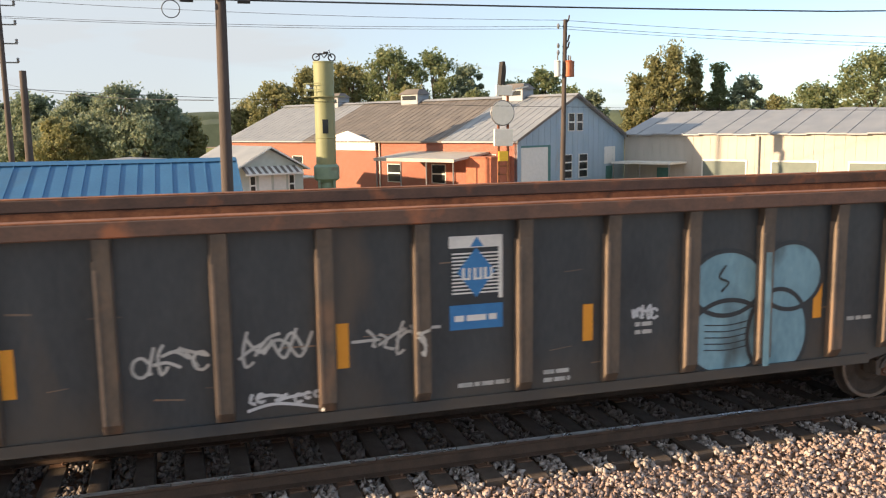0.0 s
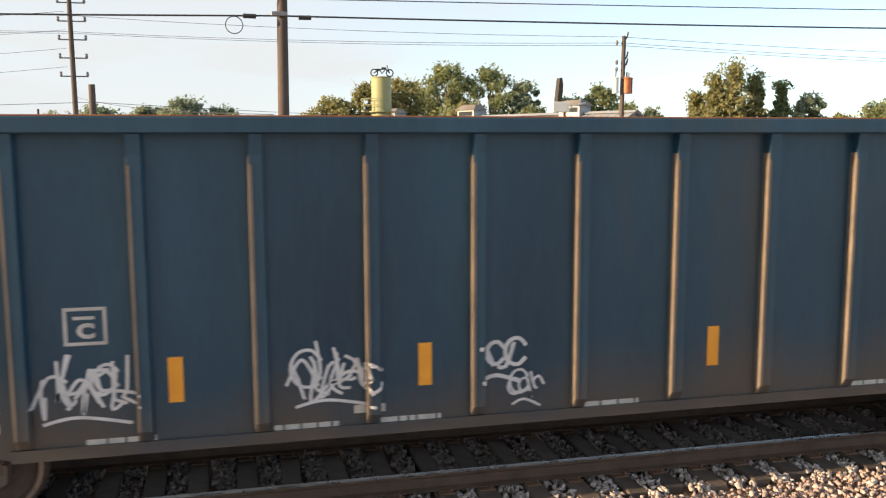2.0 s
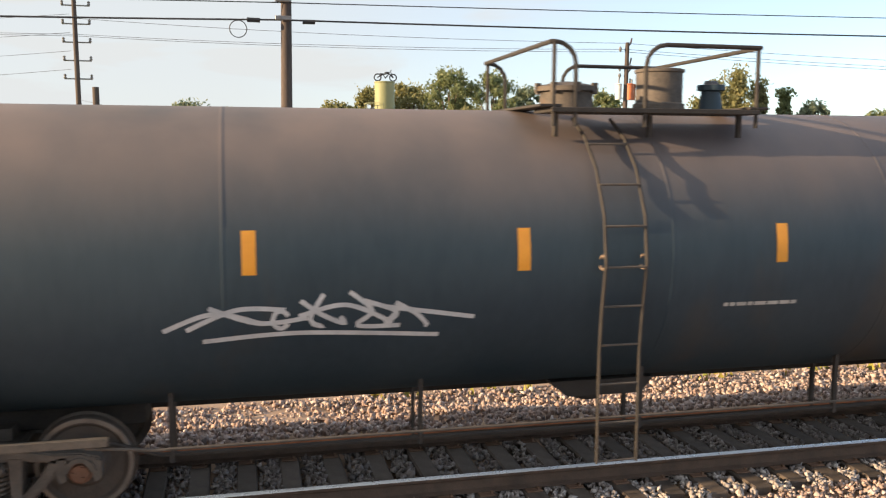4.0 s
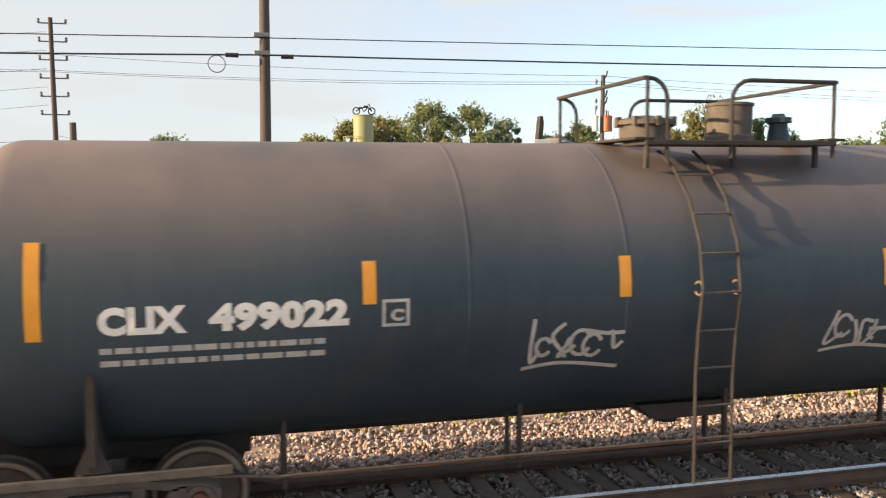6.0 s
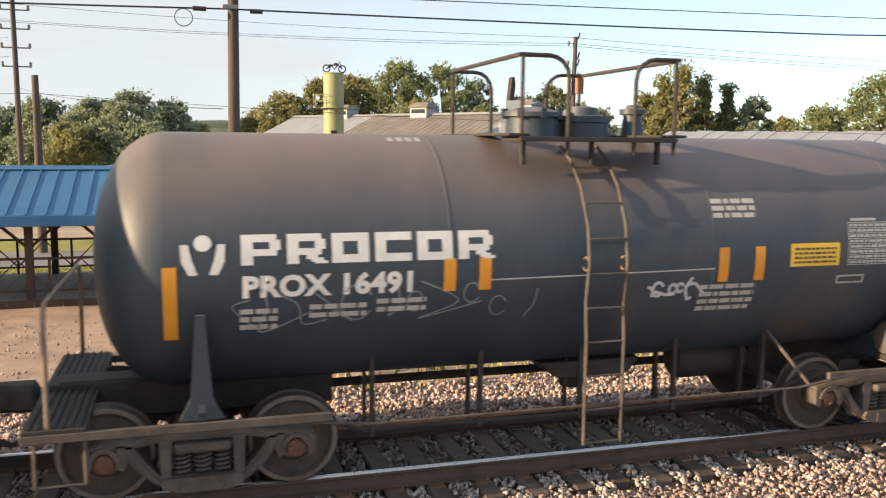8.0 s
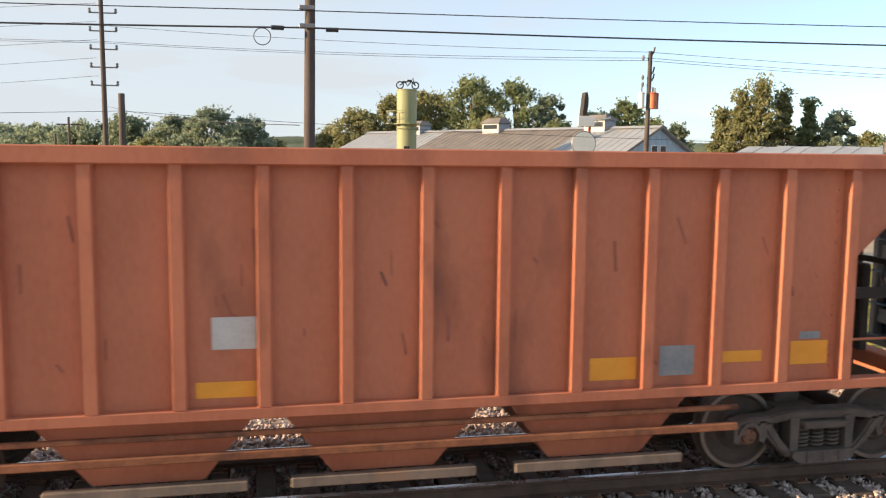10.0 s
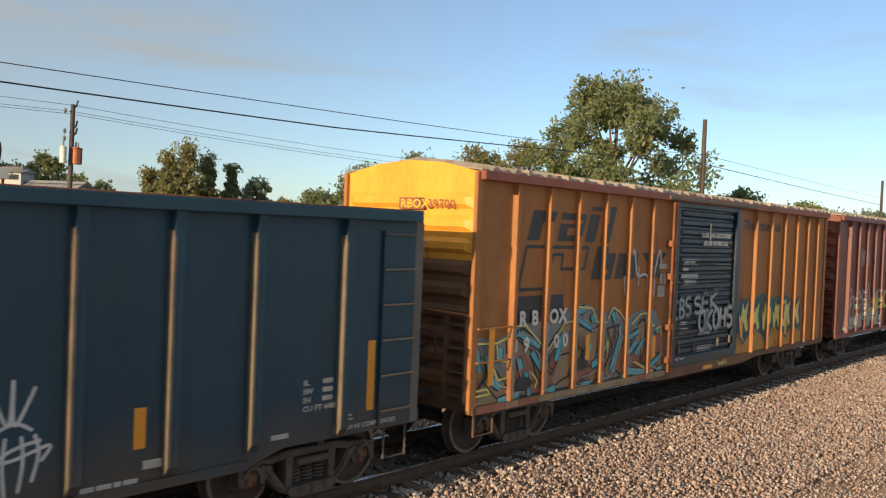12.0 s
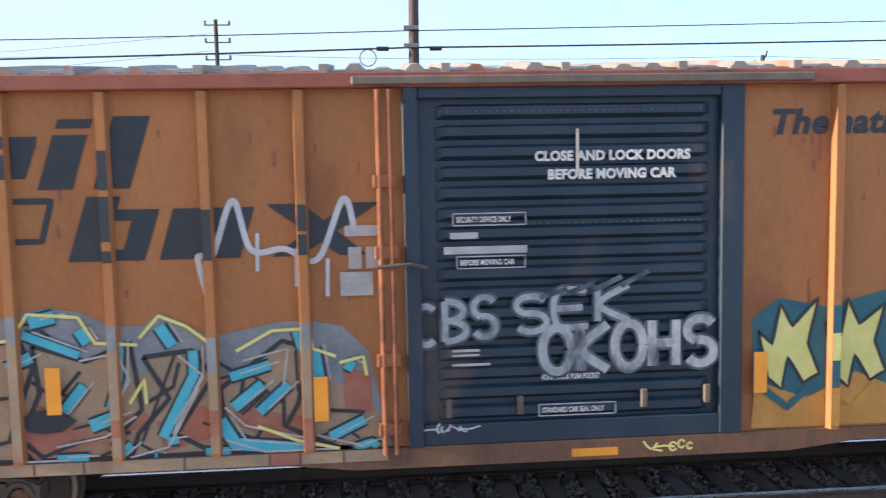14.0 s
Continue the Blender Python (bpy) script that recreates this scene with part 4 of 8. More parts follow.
        for y in (-1.0, -0.5, 0.0, 0.5, 1.0):
            a, b = sorted((e * 8.15, e * 8.27))
            part("end_post", Shape().box(a, b, y - .06, y + .06, .85, 2.55, .01), GPOST, car)
    rungs(car, 8.15, -0.9, -1.3, (1.2, 1.65, 2.1), POST, 0.09, 1)
    rnd = random.Random(9)
    for i in range(30):
        a = rnd.uniform(-7.8, 7.4)
        scr = Shape()
        z = rnd.uniform(0.95, 2.3)
        stroke(scr, [(a, z), (a + rnd.uniform(.1, .35), z + rnd.uniform(-.03, .03))], rnd.uniform(.006, .02), sf, 0.005, False)
        part("scratch", scr, POST, car, "scraped bare streak")
    return car


# ---- tank cars ----
def round_side(r, zc):
    return lambda x, z: -math.sqrt(max(r * r - (z - zc) ** 2, 0.0001))


def tank_car(label, half, r, zc, body, trucks, ladder, plat, seams, ends, posts, hgt=0.63, name="tank_car"):
    """ends: where the shell ends; posts: where the end handrails stand."""
    car = thing(name, label, "tank car", "freight cars of the train")
    d = 0.72
    dome = [(d * math.cos(k / 12 * math.pi / 2), max(r * math.sin(k / 12 * math.pi / 2) ** 0.85, 0.001)) for k in range(13)]
    prof = [(ends[0] + d - o, q) for o, q in dome] + [(ends[1] - d + o, q) for o, q in dome[::-1]]
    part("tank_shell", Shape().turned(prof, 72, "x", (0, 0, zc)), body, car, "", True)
    for x in seams:
        part("weld_seam", Shape().turned([(x - .018, r + .0005), (x - .012, r + .003), (x + .012, r + .003), (x + .018, r + .0005)], 72, "x", (0, 0, zc)), body, car, "", True)
    surf = round_side(r, zc)
    # saddles, stub sills and side sills over the trucks
    for e, tx in zip((-1, 1), trucks):
        s = Shape()
        zl = 0.86
        for y in (-1, 1):
            s.prism([(y * 0.12, zl), (y * 1.38, zl), (y * 1.42, zl + .12), (y * (r * .93), zc - r * .38), (y * (r * .75), zc - r * .62), (y * .12, zc - r * .95)], tx - 0.03, tx + 0.03, "x")
            a, b = sorted((y * 1.36, y * 1.40))
            s.prism([(tx - .16, zl + .05), (tx + .16, zl + .05), (tx + .05, zl + .3), (tx + .05, zc - .5), (tx - .05, zc - .5), (tx - .05, zl + .3)] if r > 1.4 else [(tx - .2, zl + .05), (tx + .2, zl + .05), (tx + .1, zl + .25), (tx + .04, zc - .35), (tx - .04, zc - .35), (tx - .1, zl + .25)], a, b)
        part("saddle", s, UNDER if r > 1.4 else body, car, "welded tank saddle")
        xa, xb = sorted((tx - e * 1.4, e * (half + 0.42)))
        part("stub_sill", Shape().box(xa, xb, -0.19, 0.19, 0.62, 1.0, .015), UNDER, car)
        px = posts[0] if e < 0 else posts[1]
        part("end_platform", Shape().box(*sorted((px - e * .32, px + e * .22)), -1.42, 1.42, 0.86, 0.93, .008), UNDER, car, "dark end platform")
        tread = Shape()
        for k in range(7):
            x = px + e * (.07 * k - .26)
            tread.box(x - .012, x + .012, -1.40, 1.40, .931, .952)
        part("platform_grating", tread, UNDER, car)
        for y in (-1.40, 1.40):
            xa, xb = sorted((tx - e * 1.2, px + e * .22))
            part("side_sill", Shape().box(xa, xb, y - .03, y + .03, 0.81, 0.89, .006), TRUCK, car, "grimy side sill")
        bend = [(1.36, 1.88), (1.34, 1.95), (1.28, 2.0), (1.2, 2.02)]
        hoop = [(px, -1.38, .90), (px, -1.38, 1.80)] + [(px, -y, z) for y, z in bend] + [(px, y, z) for y, z in bend[::-1]] + [(px, 1.38, 1.80), (px, 1.38, .90)]
        part("end_handrail", Shape().tube(hoop, 0.024, 8), POST, car, "bent pipe handrail across the end")
        for y in (-1.38, 1.38):
            part("step", Shape().tube([(px + e * .12, y, .86), (px + e * .12, y, .40), (px - e * .30, y, .40), (px - e * .30, y, .86)], 0.02, 6), TRUCK, car)
        if r > 1.4 and e > 0:
            part("placard_holder", Shape().prism([(tx, 1.12), (tx + .2, 1.34), (tx, 1.56), (tx - .2, 1.34)], -1.45, -1.42), UNDER, car, "empty diamond placard holder")
            part("jacking_pad", Shape().turned([(tx - .12, .001), (tx - .12, .13), (tx + .12, .13), (tx + .12, .001)], 14, "x", (-e * .48, -1.2, 1.1)), TRUCK, car, "", True)
        truck(car, tx)
        coupler(car, e * (half + .35), e)
    # rods and pipes slung under the shell
    part("brake_pipe", Shape().tube([(trucks[0] + .9, -.85, .72), (trucks[0] + 1.6, -.85, .50), (0, -.85, .47), (trucks[1] - 1.6, -.85, .50), (trucks[1] - .9, -.85, .74)], 0.026, 6), UNDER, car)
    part("brake_rod", Shape().tube([(trucks[0] + .7, -.45, .40), (trucks[1] - .7, -.45, .40)], 0.022, 6), RUST, car, "rusty brake rod")
    part("side_pipe", Shape().tube([(trucks[0] + 1.0, -1.40, .80), (trucks[0] + 1.6, -1.40, .74), (trucks[1] - 1.6, -1.40, .74), (trucks[1] - 1.0, -1.40, .82)], 0.016, 6), TRUCK, car, "dusty pipe along the side")
    part("pipe_strut", Shape().tube([(trucks[1] - 1.45, -1.40, .76), (trucks[1] - 1.72, -r * .72, zc - r * .70)], 0.02, 6), TRUCK, car, "dusty diagonal strut")
    part("pull_rod", Shape().tube([(trucks[0] + .8, .55, .62), (trucks[1] - .8, .55, .62)], 0.06, 6), UNDER, car)
    part("train_line", Shape().tube([(trucks[0] + .8, .9, .82), (0, .9, .76), (trucks[1] - .8, .9, .82)], 0.05, 6), UNDER, car)
    for x in [trucks[0] + 1.7 + k * (trucks[1] - trucks[0] - 3.4) / 4 for k in range(5)]:
        part("pipe_hanger", Shape().box(x - .025, x + .025, -.88, -.83, .42, zc - math.sqrt(max(r * r - .85 ** 2, .01)) + .05), UNDER, car)
        part("rod_hanger", Shape().box(x - .02, x + .02, -.48, -.42, .38, zc - r * .9), UNDER, car)
    part("bottom_sump", Shape().prism([(ladder - .35, zc - r + .06), (ladder + .9, zc - r + .06), (ladder + .75, zc - r - .12), (ladder - .15, zc - r - .12)], -.55, .55).cyl((ladder + .3, 0, zc - r - .1), (ladder + .3, 0, .55), .16, 14), UNDER, car, "bottom outlet sump")
    part("air_reservoir", Shape().turned([(trucks[1] - 2.5, .001), (trucks[1] - 2.48, .2), (trucks[1] - 2.4, .24), (trucks[1] - 1.6, .24), (trucks[1] - 1.52, .2), (trucks[1] - 1.5, .001)], 18, "x", (0, -.15, .82)), UNDER, car, "", True)
    # ladder up the side
    pts = lambda x: [(x, surf(x, z) - .13, z) for z in (zc + r * .93, zc + r * .8, zc + r * .6, zc + r * .3, zc, zc - r * .3)] + [(x, -1.55 if r > 1.4 else -1.42, z) for z in (zc - r * .6, .75, .32)]
    w = 0.215
    for x in (ladder - w, ladder + w):
        part("ladder_stile", Shape().tube(pts(x), 0.018, 6), UNDER if r > 1.4 else TRUCK, car, "worn ladder stile")
    for k in range(9):
        z = 0.34 + k * (zc + r * .86 - .34) / 8.4
        y = surf(0, z) - .13 if z > zc - r * .3 else (-1.55 if r > 1.4 else -1.42)
        part("rung", Shape().cyl((ladder - w, y, z), (ladder + w, y, z), .013, 6), TRUCK, car)
    for e in (-1, 1):
        part("ladder_bracket", Shape().ring((ladder + e * w, surf(0, zc) - .05, zc), .07, .012, "x", 14, 5), POST, car)
    # top platform with rails, manway and valves
    a, b = plat
    top = zc + r
    for e in (-1, 1):
        part("walkway", Shape().box(a, b, e * .95 - .27, e * .95 + .27, top - .06, top - .01, .006), UNDER, car, "dark walkway plate")
        for x in (a + .12, (a + b) / 2, b - .12):
            part("walkway_strut", Shape().box(x - .02, x + .02, e * 1.0 - .03, e * 1.0 + .03, top - .3, top - .05), UNDER, car)
    for x in (a, b):
        part("walkway", Shape().box(x - .12, x + .12, -1.2, 1.2, top - .008, top + .02, .006), UNDER, car, "dark walkway plate")
    gl, gr = ladder - .38, ladder + .38
    def rail_path(x0, x1, y):
        return [(x0, y, top - .2), (x0, y, top + hgt - .22)] + [(x0 + (.22 - .22 * math.cos(q)) * (1 if x1 > x0 else -1), y, top + hgt - .22 + .22 * math.sin(q)) for q in (.4, .8, 1.2, 1.57)] + [(x1, y, top + hgt)]
    for x0, x1 in ((gl, a), (gr, b)):
        near, far = rail_path(x0, x1, -1.18), rail_path(x0, x1, 1.18)
        part("railing", Shape().tube(near + [(x1, -.9, top + hgt), (x1, .9, top + hgt)] + far[::-1], 0.024, 8), UNDER, car, "dark bent pipe railing")
    for x in (a + .03, b - .03):
        for y in (-1.18, 1.18):
            part("railing_post", Shape().cyl((x, y, top - .2), (x, y, top + hgt), .022, 8), UNDER, car)
    k = Shape().turned([(top - .1, .30), (top + .22, .30), (top + .22, .36), (top + .27, .36), (top + .29, .30), (top + .33, .1), (top + .33, .001)], 24, "z", (a + .62, 0, 0))
    for i in range(8):
        q = i * .785
        k.box(a + .62 + .34 * math.cos(q) - .03, a + .62 + .34 * math.cos(q) + .03, .34 * math.sin(q) - .03, .34 * math.sin(q) + .03, top + .2, top + .31)
    part("manway", k, TRUCK if r > 1.4 else body, car, "bolted manway lid", True)
    part("valve_housing", Shape().turned([(top - .1, .30), (top + .1, .30), (top + .12, .27), (top + .46, .27), (top + .47, .29), (top + .50, .29), (top + .51, .25), (top + .51, .001)] if r > 1.4 else [(top - .1, .31), (top + .16, .31), (top + .17, .33), (top + .24, .33), (top + .25, .2), (top + .34, .18), (top + .36, .08), (top + .36, .001)], 28, "z", (b - .50, .1, 0)), TRUCK if r > 1.4 else body, car, "round valve housing", True)
    part("relief_valve", Shape().turned([(top - .1, .15), (top + .12, .13), (top + .26, .11), (top + .27, .16), (top + .33, .16), (top + .34, .09), (top + .38, .07), (top + .38, .001)], 18, "z", (b + .12, 0, 0)), body, car, "relief valve", True)
    # brake cylinder and wheel at the right-hand end
    bx = posts[1] - .98
    part("brake_cylinder", Shape().turned([(bx - .42, .001), (bx - .42, .18), (bx - .38, .215), (bx + .38, .215), (bx + .42, .18), (bx + .42, .001)], 22, "x", (0, -1.12, 1.16)), TRUCK, car, "dusty steel brake cylinder", True)
    part("cylinder_bracket", Shape().box(bx - .4, bx + .4, -1.3, -.95, .9, .96), UNDER, car)
    hand_wheel(car, posts[1] + .04, -.35, 1.62, UNDER)
    part("brake_stand", Shape().box(posts[1] - .20, posts[1] - .06, -.46, -.24, .93, 1.75, .02).box(posts[1] - .24, posts[1] - .02, -.55, -.15, 1.5, 1.78, .03), UNDER, car)
    return car, surf


def reflectors(car, surf, rows):
    for x, z0, z1 in rows:
        part("reflector", patch(x, x + .125, z0, z1, surf, .006), REFL, car, "amber reflective strip")


def placard(car, surf, x0, x1, z0, z1, seed):
    p = part("placard", patch(x0, x1, z0, z1, surf, .005), SIGNY, car, "yellow warning placard")
    s = bars(x0 + .05, z1 - .05, x1 - x0 - .1, .025, surf, 4, 2.0, seed, .008)
    part("small_lettering", s, TRUCK, car, "unreadable dark print")


def table_panel(car, surf, x0, x1, z0, z1, seed):
    s = Shape()
    n = 9
    for k in range(n):
        z = z0 + (z1 - z0) * k / (n - 1)
        q = patch(x0, x1, z - .004, z + .004, surf, .006)
        s.add(q.v, q.f)
    for x in (x0, x0 + .38, x0 + .56, x0 + .74, x1):
        q = patch(x - .004, x + .004, z0, z1, surf, .006)
        s.add(q.v, q.f)
    q = bars(x0 + .02, z1 - .015, x1 - x0 - .04, (z1 - z0) / n * .55, surf, n - 1, (z1 - z0) / (n - 1) / ((z1 - z0) / n * .55), seed, .007)
    s.add(q.v, q.f)
    q = patch(x0 + .05, x0 + .4, z1 + .02, z1 + .05, surf, .006)
    s.add(q.v, q.f)
    part("test_table", s, DULLW, car, "white stencilled test table")


def long_tank(mark, seed):
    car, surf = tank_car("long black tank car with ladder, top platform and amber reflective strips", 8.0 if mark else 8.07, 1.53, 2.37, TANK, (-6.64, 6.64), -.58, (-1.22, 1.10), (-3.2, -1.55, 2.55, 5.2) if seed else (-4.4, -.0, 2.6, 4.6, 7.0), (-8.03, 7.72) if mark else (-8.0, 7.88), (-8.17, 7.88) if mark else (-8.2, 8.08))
    reflectors(car, surf, [(-7.12, 2.13, 2.97), (-4.24, 2.34, 2.74), (-1.65, 2.31, 2.72), (1.50 if mark else 1.16, 2.32, 2.72), (4.18 if mark else 4.05, 2.30, 2.71), (6.80 if mark else 7.03, 2.08, 2.95)])
    pl = 2.65 if mark else 3.08
    placard(car, surf, pl, pl + .72, 2.07, 2.33, seed)
    tb = 6.74 if mark else 6.92
    table_panel(car, surf, tb - .95, tb, 2.06, 2.53, seed + 1)
    part("small_lettering", bars(2.70, 1.90, .8, .05, surf, 1, 2, seed + 3), DULLW, car, "dull white stencilling")
    part("small_lettering", bars(4.05, 1.93, .5, .045, surf, 2, 1.7, seed + 4), DULLW, car, "dull white stencilling")
    s = Shape()
    for q in (patch(5.85, 6.30, 1.86, 1.88, surf, .005, .0), patch(5.80, 6.25, 1.63, 1.65, surf), patch(5.80, 5.83, 1.65, 1.86, surf, .005, .05), patch(6.22, 6.25, 1.65, 1.86, surf, .005, .05)):
        s.add(q.v, q.f)
    part("stencil_box", s, DULLW, car, "framed white stencil")
    part("small_lettering", bars(6.15, 1.60, .3, .04, surf, 2, 1.6, seed + 6), DULLW, car)
    d = lambda y, z: (-8.0, y, z)
    sh = Shape()
    for k, (w, z) in enumerate(((.62, 2.78), (.5, 2.66), (.3, 2.56))):
        xs = [-(8.07 - .72 * (1 - math.sqrt(max(0, 1 - min(1, ((y * y + (z - 2.37) ** 2) / 1.53 ** 2)) ** 1.18)))) - .01 for y in (-.95, -.95 + w)]
        sh.add([(xs[0], -.95, z), (xs[1], -.95 + w, z), (xs[1], -.95 + w, z + (.08 if k == 0 else .045)), (xs[0], -.95, z + (.08 if k == 0 else .045))], [(0, 1, 2, 3)])
    part("end_stencil", sh, DULLW, car, "white end stencilling")
    if mark:
        part("lettering", lettering("CLIX", -6.54, 2.17, .215, surf, .006, .018, 1.0), WHITE, car, "white stencilled reporting mark")
        part("lettering", lettering("499022", -5.60, 2.17, .215, surf, .006, .018, 1.25), WHITE, car, "white stencilled number")
        part("small_lettering", bars(-6.54, 2.04, 1.95, .055, surf, 2, 2.1, 71), DULLW, car, "dull white stencilling")
        s = Shape()
        for q in (patch(-4.06, -3.80, 2.35, 2.38, surf), patch(-4.06, -3.80, 2.12, 2.15, surf), patch(-4.06, -4.03, 2.15, 2.35, surf), patch(-3.83, -3.80, 2.15, 2.35, surf)):
            s.add(q.v, q.f)
        t = lettering("C", -3.98, 2.18, .10, surf, .006, .008, 1.2)
        s.add(t.v, t.f)
        part("stencil_box", s, DULLW, car, "framed white stencil")
        scrawl(car, DULLW, 11, -2.62, 1.62, 1.05, .52, surf, .04, 8)
        scrawl(car, DULLW, 12, .85, 1.62, 1.15, .52, surf, .04, 8)
    else:
        scrawl(car, SPRAY, 15, -4.6, 1.75, 2.2, .42, surf, .045, 11)
        part("small_lettering", bars(.62, 1.90, .85, .04, surf, 1, 2, 91), DULLW, car)
    return car


def short_tank():
    half, r, zc = 5.13, 1.31, 2.235
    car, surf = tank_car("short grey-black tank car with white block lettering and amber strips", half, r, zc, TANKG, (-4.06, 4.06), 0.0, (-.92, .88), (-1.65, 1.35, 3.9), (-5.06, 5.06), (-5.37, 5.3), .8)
    reflectors(car, surf, [(-4.38, 1.62, 2.32), (-1.73, 2.0, 2.33), (-1.36, 2.0, 2.33), (1.40, 1.98, 2.36), (1.86, 1.98, 2.36), (4.42, 1.6, 2.3)])
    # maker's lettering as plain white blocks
    def block(x, w, bits):
        s = Shape()
        for x0, x1, z0, z1 in bits:
            q = patch(x + w * x0, x + w * x1, 2.32 + .28 * z0, 2.32 + .28 * z1, surf, .006)
            s.add(q.v, q.f)
        part("block_shape", s, WHITE, car, "plain white block shape")
    ring = [(0, .3, 0, 1), (.7, 1, 0, 1), (.3, .7, .72, 1), (.3, .7, 0, .28)]
    head = [(0, .3, 0, 1), (.3, .9, .75, 1), (.3, .9, .3, .52), (.72, 1, .48, .82)]
    foot = head + [(.5, .8, .15, .3), (.62, .95, .06, .2), (.72, 1.06, 0, .1)]
    for i, bits in enumerate((head, foot, ring, [(0, .3, 0, 1), (.3, 1, .72, 1), (.3, 1, 0, .28)], ring, foot)):
        block(-3.68 + .42 * i, .36, bits)
    s = Shape()
    for e in (-1, 1):
        q = area([(-4.02 + e * .05, 2.24), (-4.02 + e * .13, 2.24), (-4.02 + e * .19, 2.36), (-4.02 + e * .2, 2.52), (-4.02 + e * .13, 2.52), (-4.02 + e * .10, 2.38)][::e], surf, .006)
        s.add(q.v, q.f)
    q = area([(-4.02 + .08 * math.cos(k * .5236), 2.53 + .075 * math.sin(k * .5236)) for k in range(12)], surf, .006)
    s.add(q.v, q.f)
    part("emblem", s, WHITE, car, "plain white emblem shape")
    part("lettering", lettering("PROX 16491", -3.68, 2.02, .19, surf, .006, .012, 1.08), WHITE, car, "white stencilled reporting mark")
    part("small_lettering", bars(-3.70, 1.90, .35, .05, surf, 3, 1.6, 33), DULLW, car)
    part("small_lettering", bars(-3.05, 1.92, .55, .05, surf, 2, 1.7, 34), DULLW, car)
    part("small_lettering", bars(-2.4, 1.95, .5, .05, surf, 2, 1.7, 35), DULLW, car)
    part("small_lettering", bars(1.2, 1.95, .7, .05, surf, 4, 1.7, 36), DULLW, car)
    part("small_lettering", bars(1.35, 2.88, .55, .05, surf, 3, 1.5, 37), DULLW, car)
    placard(car, surf, 2.32, 2.98, 2.12, 2.38, 38)
    table_panel(car, surf, 3.10, 4.05, 2.12, 2.60, 39)
    s = Shape()
    for q in (patch(2.98, 3.36, 1.98, 2.0, surf), patch(2.98, 3.36, 1.90, 1.92, surf), patch(2.98, 3.0, 1.92, 1.98, surf), patch(3.34, 3.36, 1.92, 1.98, surf)):
        s.add(q.v, q.f)
    part("stencil_box", s, DULLW, car)
    s = stroke(Shape(), [(-1.25, 2.10), (-.3, 2.11), (1.35, 2.13)], .015, surf, .005, False)
    part("chalk_line", s, DULLW, car)
    scrawl(car, SPRAY, 41, .55, 1.78, .62, .28, surf, .035, 7, False)
    s = Shape()
    rnd = random.Random(4)
    for l in tag_lines(43, -3.9, 1.62, 3.2, .6, 11):
        stroke(s, l, .014, surf, .0045)
    part("graffiti", s, SLATE, car, "faded grey scrawl")
    q = Shape()
    for k in range(4):
        p = patch(-2.1 + .1 * k, -2.04 + .1 * k, 3.47, 3.51, lambda x, z: -math.sqrt(max(r * r - (z - zc) ** 2, 0)), .006)
        q.add(p.v, p.f)
    part("top_stencil", q, DULLW, car)
    part("hazard_diamond", area([(4.02, 1.52), (4.22, 1.70), (4.02, 1.88), (3.82, 1.70)], lambda x, z: -1.43, .003), DULLW, car, "white diamond placard")
    part("placard_backing", Shape().prism([(4.02, 1.5), (4.24, 1.70), (4.02, 1.90), (3.80, 1.70)], -1.43, -1.42), TANKG, car)
    return car


